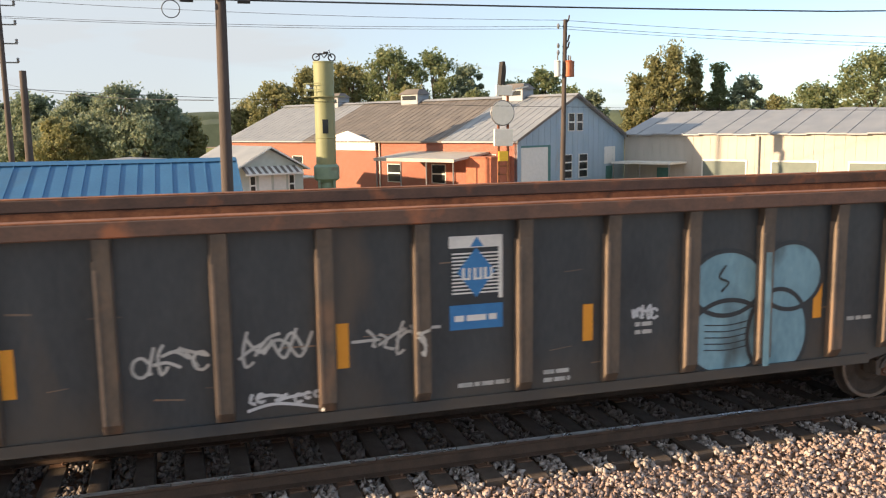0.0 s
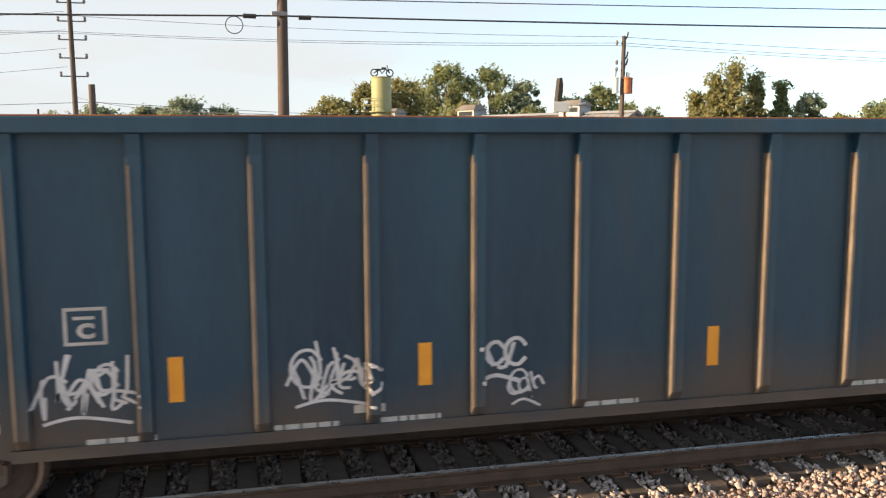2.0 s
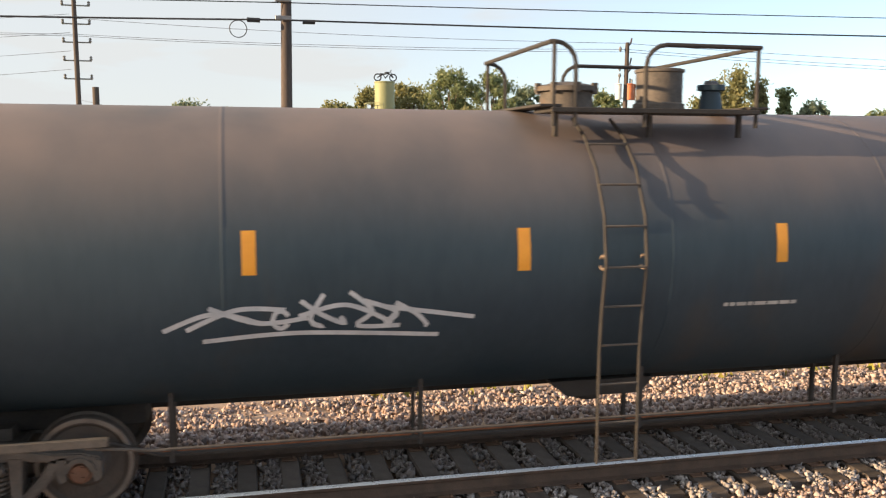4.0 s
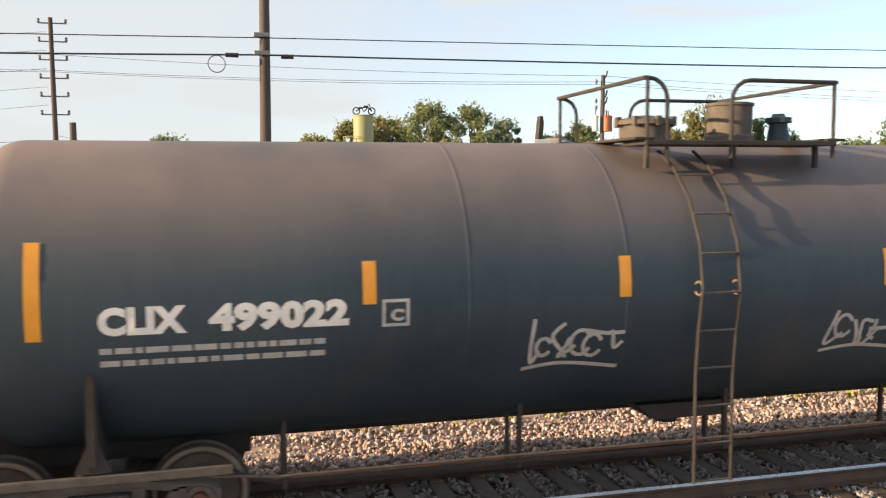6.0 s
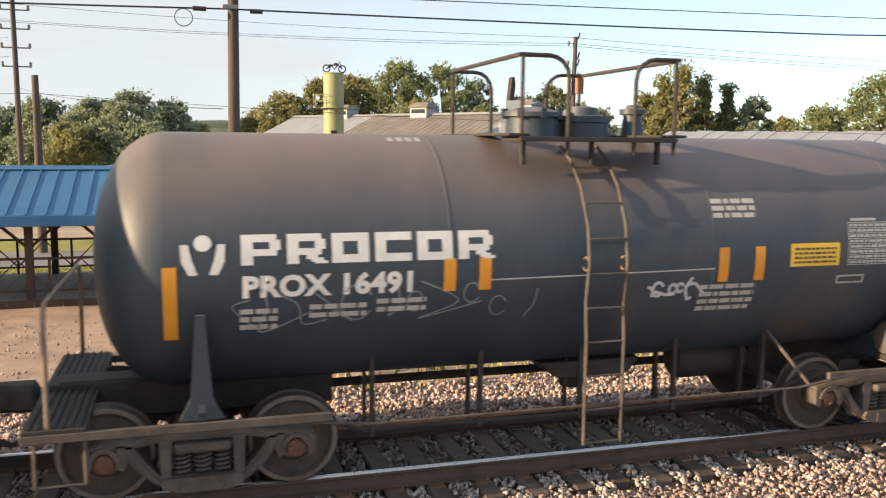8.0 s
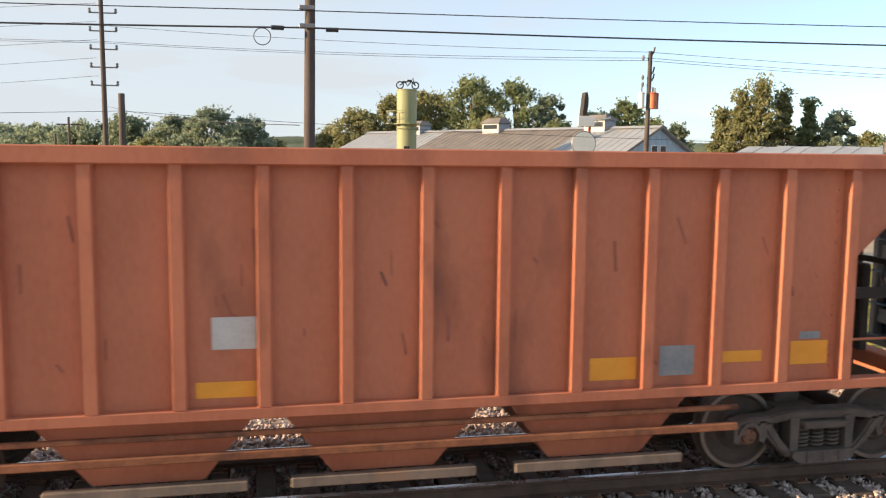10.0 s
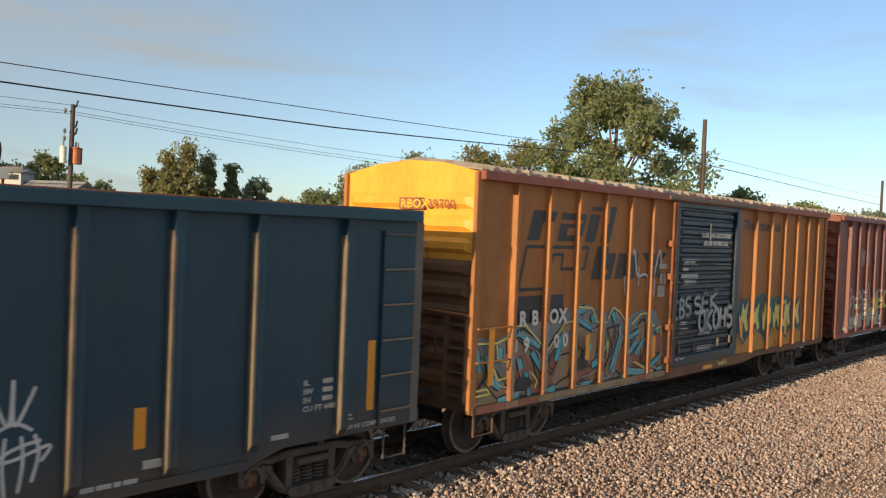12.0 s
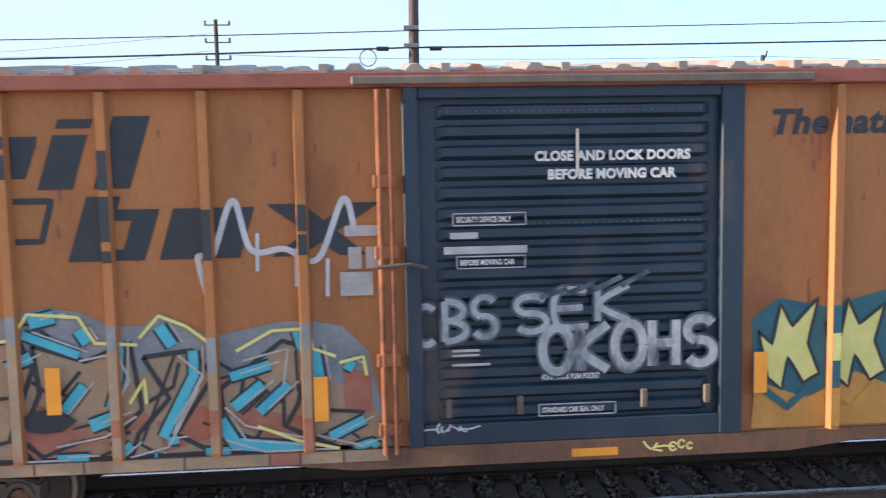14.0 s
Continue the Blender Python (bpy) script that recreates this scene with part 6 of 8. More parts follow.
    sides = [
        [(-7.39, 1.65), (-7.21, 1.23)],
        [(-7.26, 1.27), (-7.01, 1.13)],
        [(-7.03, 1.73), (-7.02, 1.56)],
        [(-6.6, 1.93), (-5.99, 1.67)],
        [(-6.78, 1.34), (-6.77, 0.99)],
        [(-6.56, 1.52), (-6.48, 1.35)],
        [(-6.21, 1.6), (-5.87, 1.25)],
        [(-6.36, 1.3), (-6.24, 0.87)],
        [(-4.95, 2.08), (-4.47, 1.88)],
        [(-5.34, 1.83), (-5.53, 1.41)],
        [(-5.11, 1.78), (-4.89, 1.88)],
        [(-4.68, 1.31), (-4.44, 1.6)],
        [(-4.11, 1.99), (-4.13, 1.65), (-4.22, 1.38)],
        [(-4.4, 1.22), (-4.14, 1.31)],
        [(-3.75, 2.12), (-3.64, 1.94)],
        [(-3.46, 1.89), (-3.46, 1.66), (-3.76, 1.09)],
        [(-3.72, 1.05), (-3.62, 1.06)],
        [(-3.24, 1.23), (-3.11, 1.0), (-2.41, 0.81)],
        [(-3.11, 1.34), (-2.84, 1.55)],
        [(-2.88, 1.29), (-2.6, 1.54)],
        [(-2.52, 2.04), (-2.47, 1.86)],
        [(-2.37, 1.87), (-2.32, 1.54)],
        [(-2.07, 1.72), (-2.0, 1.68)],
        [(-2.23, 1.03), (-1.91, 1.18)],
        [(-2.0, 0.74), (-1.85, 0.96), (-1.79, 0.73)],
        [(-5.74, 0.76), (-5.53, 0.96)],
        [(-4.71, 0.69), (-4.43, 0.85)],
        [(-4.18, 0.87), (-4.04, 1.03)],
        [(-3.84, 0.76), (-3.82, 0.85)],
        [(-3.38, 0.75), (-3.16, 0.83)],
        [(-7.05, 0.81), (-6.53, 0.97)],
        [(-7.76, 1.73), (-7.52, 1.41)],
        [(-7.86, 0.85), (-7.59, 0.86)],
        [(-4.89, 2.19), (-4.67, 2.24)],
        [(-4.46, 2.11), (-4.39, 1.99)],
        [(-3.13, 1.63), (-2.77, 1.73)],
    ]
    rims = [
        [(-7.76, 1.83), (-7.14, 1.81), (-6.9, 1.87), (-6.76, 2.04), (-6.42, 2.04), (-5.99, 1.73)],
        [(-7.14, 1.78), (-7.1, 1.56), (-6.8, 1.48), (-6.8, 1.27), (-7.08, 1.24), (-7.19, 1.43)],
        [(-5.81, 1.57), (-5.32, 2.01), (-5.05, 2.04), (-4.9, 2.27), (-4.46, 2.23), (-4.32, 1.99), (-3.95, 1.96)],
        [(-3.93, 2.02), (-3.75, 2.22), (-3.51, 2.12), (-3.29, 1.94)],
        [(-3.07, 1.87), (-2.74, 2.05), (-2.41, 2.06), (-2.37, 1.87), (-2.16, 1.79)],
        [(-2.13, 1.73), (-1.91, 1.78), (-1.88, 1.6)],
        [(-4.04, 1.42), (-3.9, 1.64), (-3.89, 1.41)],
        [(-2.9, 1.16), (-2.54, 1.01), (-2.15, 0.81)],
        [(-6.23, 1.29), (-6.04, 1.12), (-6.13, 1.02)],
        [(-7.75, 1.13), (-7.35, 1.14), (-7.27, 1.06), (-7.63, 1.05)],
    ]
    shines = [
        [(-6.86, 1.83), (-6.48, 1.92), (-6.04, 1.68)],
        [(-6.62, 1.56), (-6.51, 1.27), (-6.24, 0.88)],
        [(-6.04, 1.59), (-5.84, 1.2), (-5.85, 0.78)],
        [(-5.72, 1.56), (-5.36, 1.79), (-5.31, 1.94)],
        [(-4.71, 1.04), (-4.27, 1.12), (-3.99, 1.3)],
        [(-4.47, 1.83), (-4.14, 1.89), (-4.03, 1.64), (-4.15, 1.43)],
        [(-4.06, 0.64), (-3.71, 1.0), (-3.42, 1.54)],
        [(-3.59, 1.85), (-3.37, 1.65), (-3.65, 1.22)],
        [(-3.01, 1.78), (-2.6, 1.88), (-2.65, 1.54)],
        [(-3.19, 1.04), (-2.84, 0.84), (-2.17, 0.71)],
        [(-4.6, 0.87), (-5.01, 0.73)],
        [(-2.35, 1.05), (-1.93, 0.93)],
        [(-7.33, 1.62), (-7.08, 1.17), (-6.71, 1.07)],
        [(-3.19, 1.35), (-3.01, 1.17), (-2.47, 1.03)],
    ]
    cuts = [
        [(-5.88, 1.42), (-5.64, 1.18), (-5.42, 1.48), (-5.11, 1.51)],
        [(-4.9, 1.65), (-4.69, 1.48), (-4.47, 1.73)],
        [(-4.84, 0.95), (-4.49, 1.08), (-4.05, 1.15)],
        [(-3.3, 1.81), (-3.01, 1.62), (-3.07, 1.34)],
        [(-3.02, 0.82), (-2.84, 1.15)],
        [(-5.6, 0.86), (-5.39, 1.05), (-5.02, 1.13)],
        [(-7.53, 1.21), (-7.16, 1.43), (-6.81, 1.09), (-6.23, 1.08)],
        [(-3.9, 1.41), (-3.65, 1.56), (-3.59, 1.78)],
        [(-4.17, 0.66), (-3.83, 0.85)],
        [(-2.65, 1.54), (-2.66, 1.14)],
        [(-2.23, 1.28), (-1.91, 1.25)],
    ]
    keep = lambda pts: [(max(a, -7.60), max(b, .915)) for a, b in pts]
    ground, bodies, reds, sides, rims, shines, cuts = keep(ground), *[[keep(q) for q in group] for group in (bodies, reds, sides, rims, shines, cuts)]
    rp, x = random.Random(19), -7.6
    while x < -1.75:
        x1 = min(-1.7, x + rp.uniform(.25, .9))
        part("mural_fill", patch(x, x1, .785, .895, flat(-1.46), .004), rp.choice((TAN, TAN, REDBR)), car, "sprayed sill face")
        x = x1 + .02
    part("mural_ground", area(ground, surf, .006, 99), SLATE, car, "slate-grey sprayed background")
    over_posts(ground, SLATE, .003, "sprayed post face", "mural_ground")
    under = [(-7.58, .915), (-7.55, 1.35), (-7.0, 1.25), (-6.4, 1.5), (-5.7, 1.35), (-5.2, 1.7), (-4.4, 1.6), (-3.6, 1.75), (-2.9, 1.6), (-2.4, 1.75), (-2.0, 1.4), (-1.72, 1.2), (-1.7, .915)]
    part("mural_fill", area(under, surf, .0072, 99), TAN, car, "tan sprayed lower field")
    over_posts(under, TAN, .004, "sprayed post face", "mural_fill")
    for k, poly in enumerate(bodies):
        part("mural_fill", area(poly, surf, .008 + .0004 * k, 99), TAN, car, "tan letter body")
        over_posts(poly, TAN, .005, "sprayed post face", "mural_fill")
    for k, poly in enumerate(reds):
        part("mural_fill", area(poly, surf, .0115 + .0004 * k, 99), REDBR, car, "brown-red letter limb")
        over_posts(poly, REDBR, .007, "sprayed post face", "mural_fill")
    for k, poly in enumerate(bodies):
        part("mural_keyline", stroke(Shape(), poly + poly[:1], .045, surf, .015 + .0003 * k, False, .05), DARKP, car, "dark keyline")
    for k, poly in enumerate(cuts):
        part("mural_keyline", stroke(Shape(), poly, .035, surf, .017 + .0003 * k, False, .05), DARKP, car, "dark keyline")
    for k, line in enumerate(sides):
        w = .075 + .04 * ((k * 7) % 4) / 3
        part("mural_keyline", stroke(Shape(), line, w + .045, surf, .0205 + .0001 * k, False, .05), DARKP, car, "dark keyline")
        part("mural_side", stroke(Shape(), line, w, surf, .0245 + .0001 * k, False, .05), CYAN, car, "cyan sprayed side of a letter")
        part("mural_highlight", stroke(Shape(), [(a + .5 * w + .045, b + .03) for a, b in line], .016, surf, .0286 + .0001 * k, False, .05), DULLW, car, "thin white highlight")
        if k % 2:
            (xa, za), (xb, zb) = line[0], line[-1]
            part("mural_keyline", stroke(Shape(), [(xa - .16, max(za - .02, .93)), (xb - .20, max(zb - .06, .93)), (xb - .05, max(zb - .18, .93))], .026, surf, .0192 + .0001 * k, False, .05), DARKP, car, "dark keyline")
    for k, line in enumerate(shines):
        part("mural_highlight", stroke(Shape(), line, .020, surf, .0325 + .0001 * k, False, .05), DULLW, car, "thin white highlight")
    for k, line in enumerate(rims):
        part("mural_rim", stroke(Shape(), line, .030, surf, .0342 + .0002 * k, False, .05), LIME, car, "pale yellow outline")
    for x, z in ((-6.42, 1.12), (-4.78, 1.28)):
        part("mural_blot", area([(x + .24 * math.cos(k * .52) * (1.1 - .2 * (k % 2)), z + .11 * math.sin(k * .52)) for k in range(12)], surf, .0365, 99), DARKP, car, "black painted-out blot")
    rnd3 = random.Random(77)
    for k in range(90):
        xx, zz = rnd3.choice((rnd3.uniform(-7.5, -1.9), rnd3.uniform(1.9, 7.4))), rnd3.uniform(1.2, 4.0)
        run = Shape()
        stroke(run, [(xx, zz), (xx + rnd3.uniform(-.01, .01), zz - rnd3.uniform(.02, .12 + .3 * (k % 3 == 0)))], rnd3.uniform(.01, .035), surf, .0045, False, .1)
        part("rust_run", run, CHORD, car, "dark rust run")
    # white drips over the emblem
    s = Shape()
    stroke(s, [(-3.3, 2.35), (-3.38, 2.75), (-3.25, 2.75), (-3.05, 3.25), (-2.9, 2.80), (-2.6, 2.80), (-2.3, 2.70), (-2.05, 3.25), (-1.95, 2.90)], .055, surf, .012)
    for xx, zz in ((-3.3, 2.40), (-2.5, 2.45), (-2.22, 2.35), (-2.85, 2.60)):
        stroke(s, [(xx, zz), (xx + .01, zz + .35)], .035, surf, .0127)
    part("graffiti", s, SPRAY, car, "white sprayed drips")
    for q in ((-2.05, 2.90, .32, .1), (-2.02, 2.60, .12, .2), (-1.86, 2.60, .12, .2), (-2.1, 2.35, .3, .22)):
        part("paper_notice", patch(q[0], q[0] + q[2], q[1], q[1] + q[3], flat(-1.41), .02), DULLW, car, "pale pasted notice")
    # silver throw-ups on the door: stroke letters over a soft wide pass
    door = flat(-1.445)
    arc = lambda a0, a1, cx=.5, cz=.5, rx=.45, rz=.48: [(cx + rx * math.cos(radians(a0 + (a1 - a0) * q / 10)), cz + rz * math.sin(radians(a0 + (a1 - a0) * q / 10))) for q in range(11)]
    glyph = {
        "C": [arc(50, 310)], "O": [arc(0, 360)], "B": [[(.1, 0), (.1, 1)], arc(90, -90, .1, .75, .7, .25), arc(90, -90, .1, .26, .8, .26)],
        "S": [arc(30, 250, .5, .74, .42, .25), arc(110, -150, .5, .26, .42, .26)], "E": [[(.9, 1), (.1, .95), (.1, .05), (.95, 0)], [(.1, .5), (.8, .52)]],
        "K": [[(.1, 0), (.1, 1)], [(.95, 1), (.15, .48), (.95, 0)]], "H": [[(.1, 0), (.1, 1)], [(.85, 0), (.85, 1)], [(.1, .5), (.85, .5)]],
    }
    count2 = iter(range(400))
    for word, x0, x1, z0, z1, rise, w in (("CBS", -1.44, -.62, 1.86, 2.24, .10, .06), ("SEK", -.50, .66, 1.96, 2.30, .12, .06), ("OKOHS", -.24, 1.50, 1.56, 2.0, .05, .085)):
        step = (x1 - x0) / len(word)
        for k, ch in enumerate(word):
            for line in glyph[ch]:
                pts = [(x0 + step * (k + .9 * a), z0 + rise * k / len(word) + (z1 - z0) * b) for a, b in line]
                j = next(count2)
                part("graffiti", stroke(Shape(), pts, w + .05, door, .0095 + .0001 * j), HAZE, car, "faint silver overspray")
                part("graffiti", stroke(Shape(), pts, w, door, .0125 + .0001 * j), SILVER, car, "silver sprayed letter stroke")
    for k in range(4):
        part("graffiti", stroke(Shape(), [(-.25 + .26 * k, 2.28 + .03 * k), (.02 + .26 * k, 2.36 + .05 * k)], .05, door, .017), HAZE, car, "faint silver stroke")
    for x, z in ((-1.12, 1.25), (-.44, 1.26), (.76, 1.28), (1.38, 1.30)):
        part("push_pocket_strap", Shape().box(x - .03, x + .03, -1.47, -1.43, z - .09, z + .09, .008), NPOST, car, "tan worn strap")
    for z in (4.02, 2.98):
        for k in range(38):
            part("rivet", Shape().box(-1.15 + .066 * k - .007, -1.15 + .066 * k + .007, -1.448, -1.436, z - .007, z + .007), NPOST, car)
    # yellow and dark mural beyond the door
    teal = surface("dark_teal_spray", (.02, .09, .12), (.04, .15, .18), .6)
    ochre = surface("ochre_spray", (.42, .20, .04), (.55, .29, .06), .6, 0, 3, 25, .02, (.30, .13, .05), .4)
    back = [(1.86, 1.25), (1.84, 2.0), (2.1, 2.2), (2.6, 2.1), (3.3, 2.28), (4.0, 2.12), (4.6, 2.25), (5.3, 2.05), (5.9, 2.1), (6.05, 1.5), (5.9, 1.1)]
    part("mural_shadow", area(back, surf, .005, 99), teal, car, "dark teal sprayed shadow")
    over_posts(back, teal, .003, "sprayed post face", "mural_shadow")
    foot = [(1.84, .92), (1.88, 1.4), (2.4, 1.2), (2.9, 1.45), (3.5, 1.2), (4.1, 1.42), (4.8, 1.15), (5.4, 1.35), (6.0, 1.2), (6.1, .92)]
    part("mural_foot", area(foot, surf, .007, 99), ochre, car, "ochre sprayed foot of the mural")
    over_posts(foot, ochre, .005, "sprayed post face", "mural_foot")
    for k in range(6):
        x, u = 1.90 + k * .68, rnd.uniform
        spike = [(x, 1.95 + u(-.1, .1)), (x + .10, 1.42), (x + .24, 1.30), (x + .30, 1.62), (x + .46, 1.36), (x + .62, 1.45), (x + .50, 1.75), (x + .60, 2.20 + u(-.12, .05)), (x + .34, 1.92), (x + .22, 2.12 + u(-.1, .1)), (x + .14, 1.75)]
        part("mural_fill", area(spike, surf, .010 + .0004 * k, 99), LIME, car, "pale yellow sprayed spikes")
        over_posts(spike, LIME, .007, "sprayed post face", "mural_fill")
        part("mural_keyline", stroke(Shape(), spike + spike[:1], .03, surf, .014 + .0004 * k, False, .05), DARKP, car, "dark keyline")
        part("mural_side", stroke(Shape(), [(x + .05, 1.32), (x + .3, 1.12), (x + .5, 1.3)], .07, surf, .017 + .0004 * k, False, .05), ochre if k % 2 else teal, car, "sprayed slanting bar")
    scrawl(car, LIME, 91, .75, .74, .5, .14, flat(-1.465), .02, 6, False)
    # end details
    h = 7.68
    part("end_panel", Shape().box(-h - .066, -h - .061, -.40, .14, 3.79, 3.97), CHORD, car, "rust-red end panel")
    for words, y0, mt in (("RBOX", .11, SIGNY), ("39700", -.46, CHORD)):
        q = lettering(words, 0, 3.815, .13, flat(0), 0, .002, 1.15)
        part("end_lettering", Shape().add([(-h - .070, y0 - v[0], v[2]) for v in q.v], q.f), mt, car, "stencilled end lettering")
    for y in (-.5, .25):
        part("rust_mark", Shape().box(-h - .064, -h - .061, y - .012, y + .012, 3.05, 3.22), CHORD, car, "dark rust run")
    hand_wheel(car, -h - .35, .75, 1.9, UNDER)
    hand_wheel(car, -h - .35, -.75, 1.75, UNDER)
    part("end_rail", Shape().tube([(-h - .02, -1.38, 2.25), (-h - .1, -1.38, 2.25), (-h - .1, 1.38, 2.35), (-h - .02, 1.38, 2.35)], .016, 6), BROWN, car)
    rungs(car, -h + .05, -h + .85, -1.41, (1.55, 2.05), BROWN)
    stirrup(car, -h + .1, GRIME_SHADED, -1.4, .95, .45, .45)
    return car


def red_boxcar():
    posts = [-6.78, -5.9, -5.03, -4.16, -3.28, -2.43, 2.56, 3.47, 4.35, 5.22, 6.08, 6.85]
    car = boxcar(82.1, "maroon boxcar with white markings and graffiti", REDCAR, REDCAR, REDCAR, 15.4, posts, (-1.5, 1.5))
    surf = ribbed(-1.41, posts, .047, -1.505)
    s = Shape()
    for p in ([(-5.4, 2.9), (-5.4, 3.4), (-5.15, 2.9), (-5.15, 3.4)], [(-4.65, 3.3), (-4.95, 3.3), (-4.95, 3.15), (-4.65, 3.12), (-4.65, 2.92), (-4.95, 2.92)]):
        stroke(s, p, .09, surf, .006, False)
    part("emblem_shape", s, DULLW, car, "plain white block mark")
    scrawl(car, DULLW, 95, -6.6, 1.2, 3.4, 1.2, surf, .10, 11, False)
    scrawl(car, LIME, 96, -5.0, 1.3, 2.6, .9, surf, .10, 9, False)
    part("graffiti", area([(-7.0, .98), (-6.9, 1.4), (-5.8, 1.3), (-5.0, 1.5), (-3.0, 1.3), (-2.8, .98)], surf, .003), DULLW, car, "pale sprayed ground")
    for z in (1.4, 2.0, 2.6, 3.2):
        part("door_slat", Shape().box(-1.4, 1.4, -1.43, -1.38, z - .04, z + .04), REDCAR, car)
    return car


# ---- beyond the tracks ----
BARK = surface("bark", (.10, .075, .055), (.17, .13, .10), .95, 0, 6, 40, .5, None, .5, .3)
POLEM = surface("weathered_pole_timber", (.052, .040, .037), (.108, .086, .078), .9, 0, 5, 50, .4, (.08, .045, .035), .4, .12)
WIREM = surface("dark_cable", (.02, .02, .022), (.035, .035, .038), .6, 0, 5, 40, 0)
GREYM = surface("grey_hardware", (.16, .16, .17), (.26, .26, .27), .5, .4, 6, 50, .05)
BLUEROOF = surface("blue_standing_seam", (.040, .135, .28), (.06, .18, .34), .62, 0, 1.0, 15, .04, (.06, .14, .24), .4, 1, 0, .3)
DECKM = surface("grey_deck_boards", (.20, .18, .165), (.32, .29, .26), .9, 0, 4, 40, .3, None, .5, 1, .2)
DARKW = surface("dark_stained_timber", (.055, .035, .028), (.10, .065, .05), .85, 0, 6, 40, .3, None, .5, .3)
BRICKC = surface("red_brick", (.36, .115, .065), (.47, .17, .10), .9, 0, 3, 30, .2, (.30, .11, .07), .3)
METALB = surface("blue_grey_metal_siding", (.26, .36, .45), (.35, .45, .55), .6, 0, 1, 20, .05, (.28, .32, .35), .3, .3)
METALW = surface("cream_metal_siding", (.40, .375, .335), (.49, .455, .41), .6, 0, 1, 20, .05, (.42, .39, .33), .3, .3)
ROOFL = surface("pale_galvanised_roof", (.235, .25, .27), (.33, .34, .36), .5, .1, .8, 15, .06, (.33, .30, .28), .3)
ROOFD = surface("dark_aged_roof", (.13, .115, .105), (.21, .185, .165), .7, .1, .8, 15, .06, (.13, .11, .10), .4)
TEAL = surface("teal_paint", (.06, .17, .17), (.09, .23, .22), .6, 0, 3, 30, .05)
PALEG = surface("pale_grey_green_siding", (.42, .46, .43), (.52, .55, .51), .8, 0, 2, 30, .05)
TRIMW = surface("white_trim", (.66, .66, .63), (.76, .75, .72), .6, 0, 4, 30, .03)
SILOM = surface("faded_yellow_green_paint", (.225, .24, .125), (.285, .295, .155), .6, 0, 1, 18, .05, (.33, .26, .10), .35, .3)
SILOG = surface("sea_green_paint", (.16, .24, .18), (.22, .31, .23), .7, 0, 2, 20, .05, (.16, .13, .09), .4)
GLASS = surface("dark_window_glass", (.015, .018, .020), (.03, .034, .036), .12, 0, 2, 10, 0)
# leaf tones lifted and blued to carry distance haze, the last set most
LEAF = [island("leaves", [(.165, .215, .115), (.235, .28, .135), (.31, .32, .155), (.19, .24, .125)], .6, .55), island("olive_leaves", [(.21, .23, .115), (.29, .285, .13), (.345, .32, .155), (.23, .245, .12)], .6, .55), island("hazed_leaves", [(.195, .255, .19), (.255, .31, .215), (.32, .35, .235), (.215, .27, .195)], .6, .55)]
GRASSB = island("grass_blades", [(.17, .19, .035), (.27, .25, .05), (.36, .30, .075), (.21, .22, .04)], .9)


def cards(name, centres, size, material, seed, parent=None, up=0.0, kind=""):
    """Many small leaf cards, each bent once along its middle."""
    rng = np.random.default_rng(seed)
    n = len(centres)
    a = rng.normal(size=(n, 3))
    a /= np.linalg.norm(a, axis=1)[:, None]
    b = np.cross(a, rng.normal(size=(n, 3)))
    b /= np.linalg.norm(b, axis=1)[:, None]
    if up:
        a = a * .25 + np.array([0, 0, up])
    s = size * rng.uniform(.6, 1.4, (n, 1))
    c = np.cross(a, b) * .25
    v = np.stack([centres - a * s, centres + b * s * .55 + c * s, centres + a * s, centres - b * s * .55 + c * s], 1).reshape(-1, 3)
    f = (np.array([(0, 1, 2), (0, 2, 3)])[None] + 4 * np.arange(n)[:, None, None]).reshape(-1, 3)
    me = bpy.data.meshes.new(name)
    me.vertices.add(4 * n)
    me.vertices.foreach_set("co", v.reshape(-1))
    me.loops.add(3 * len(f))
    me.loops.foreach_set("vertex_index", f.reshape(-1))
    me.polygons.add(len(f))
    me.polygons.foreach_set("loop_start", np.arange(len(f)) * 3)
    me.update()
    me.materials.append(material)
    ob = new(name, me)
    if parent:
        ob.parent = parent
    return tagged(ob, kind=kind)


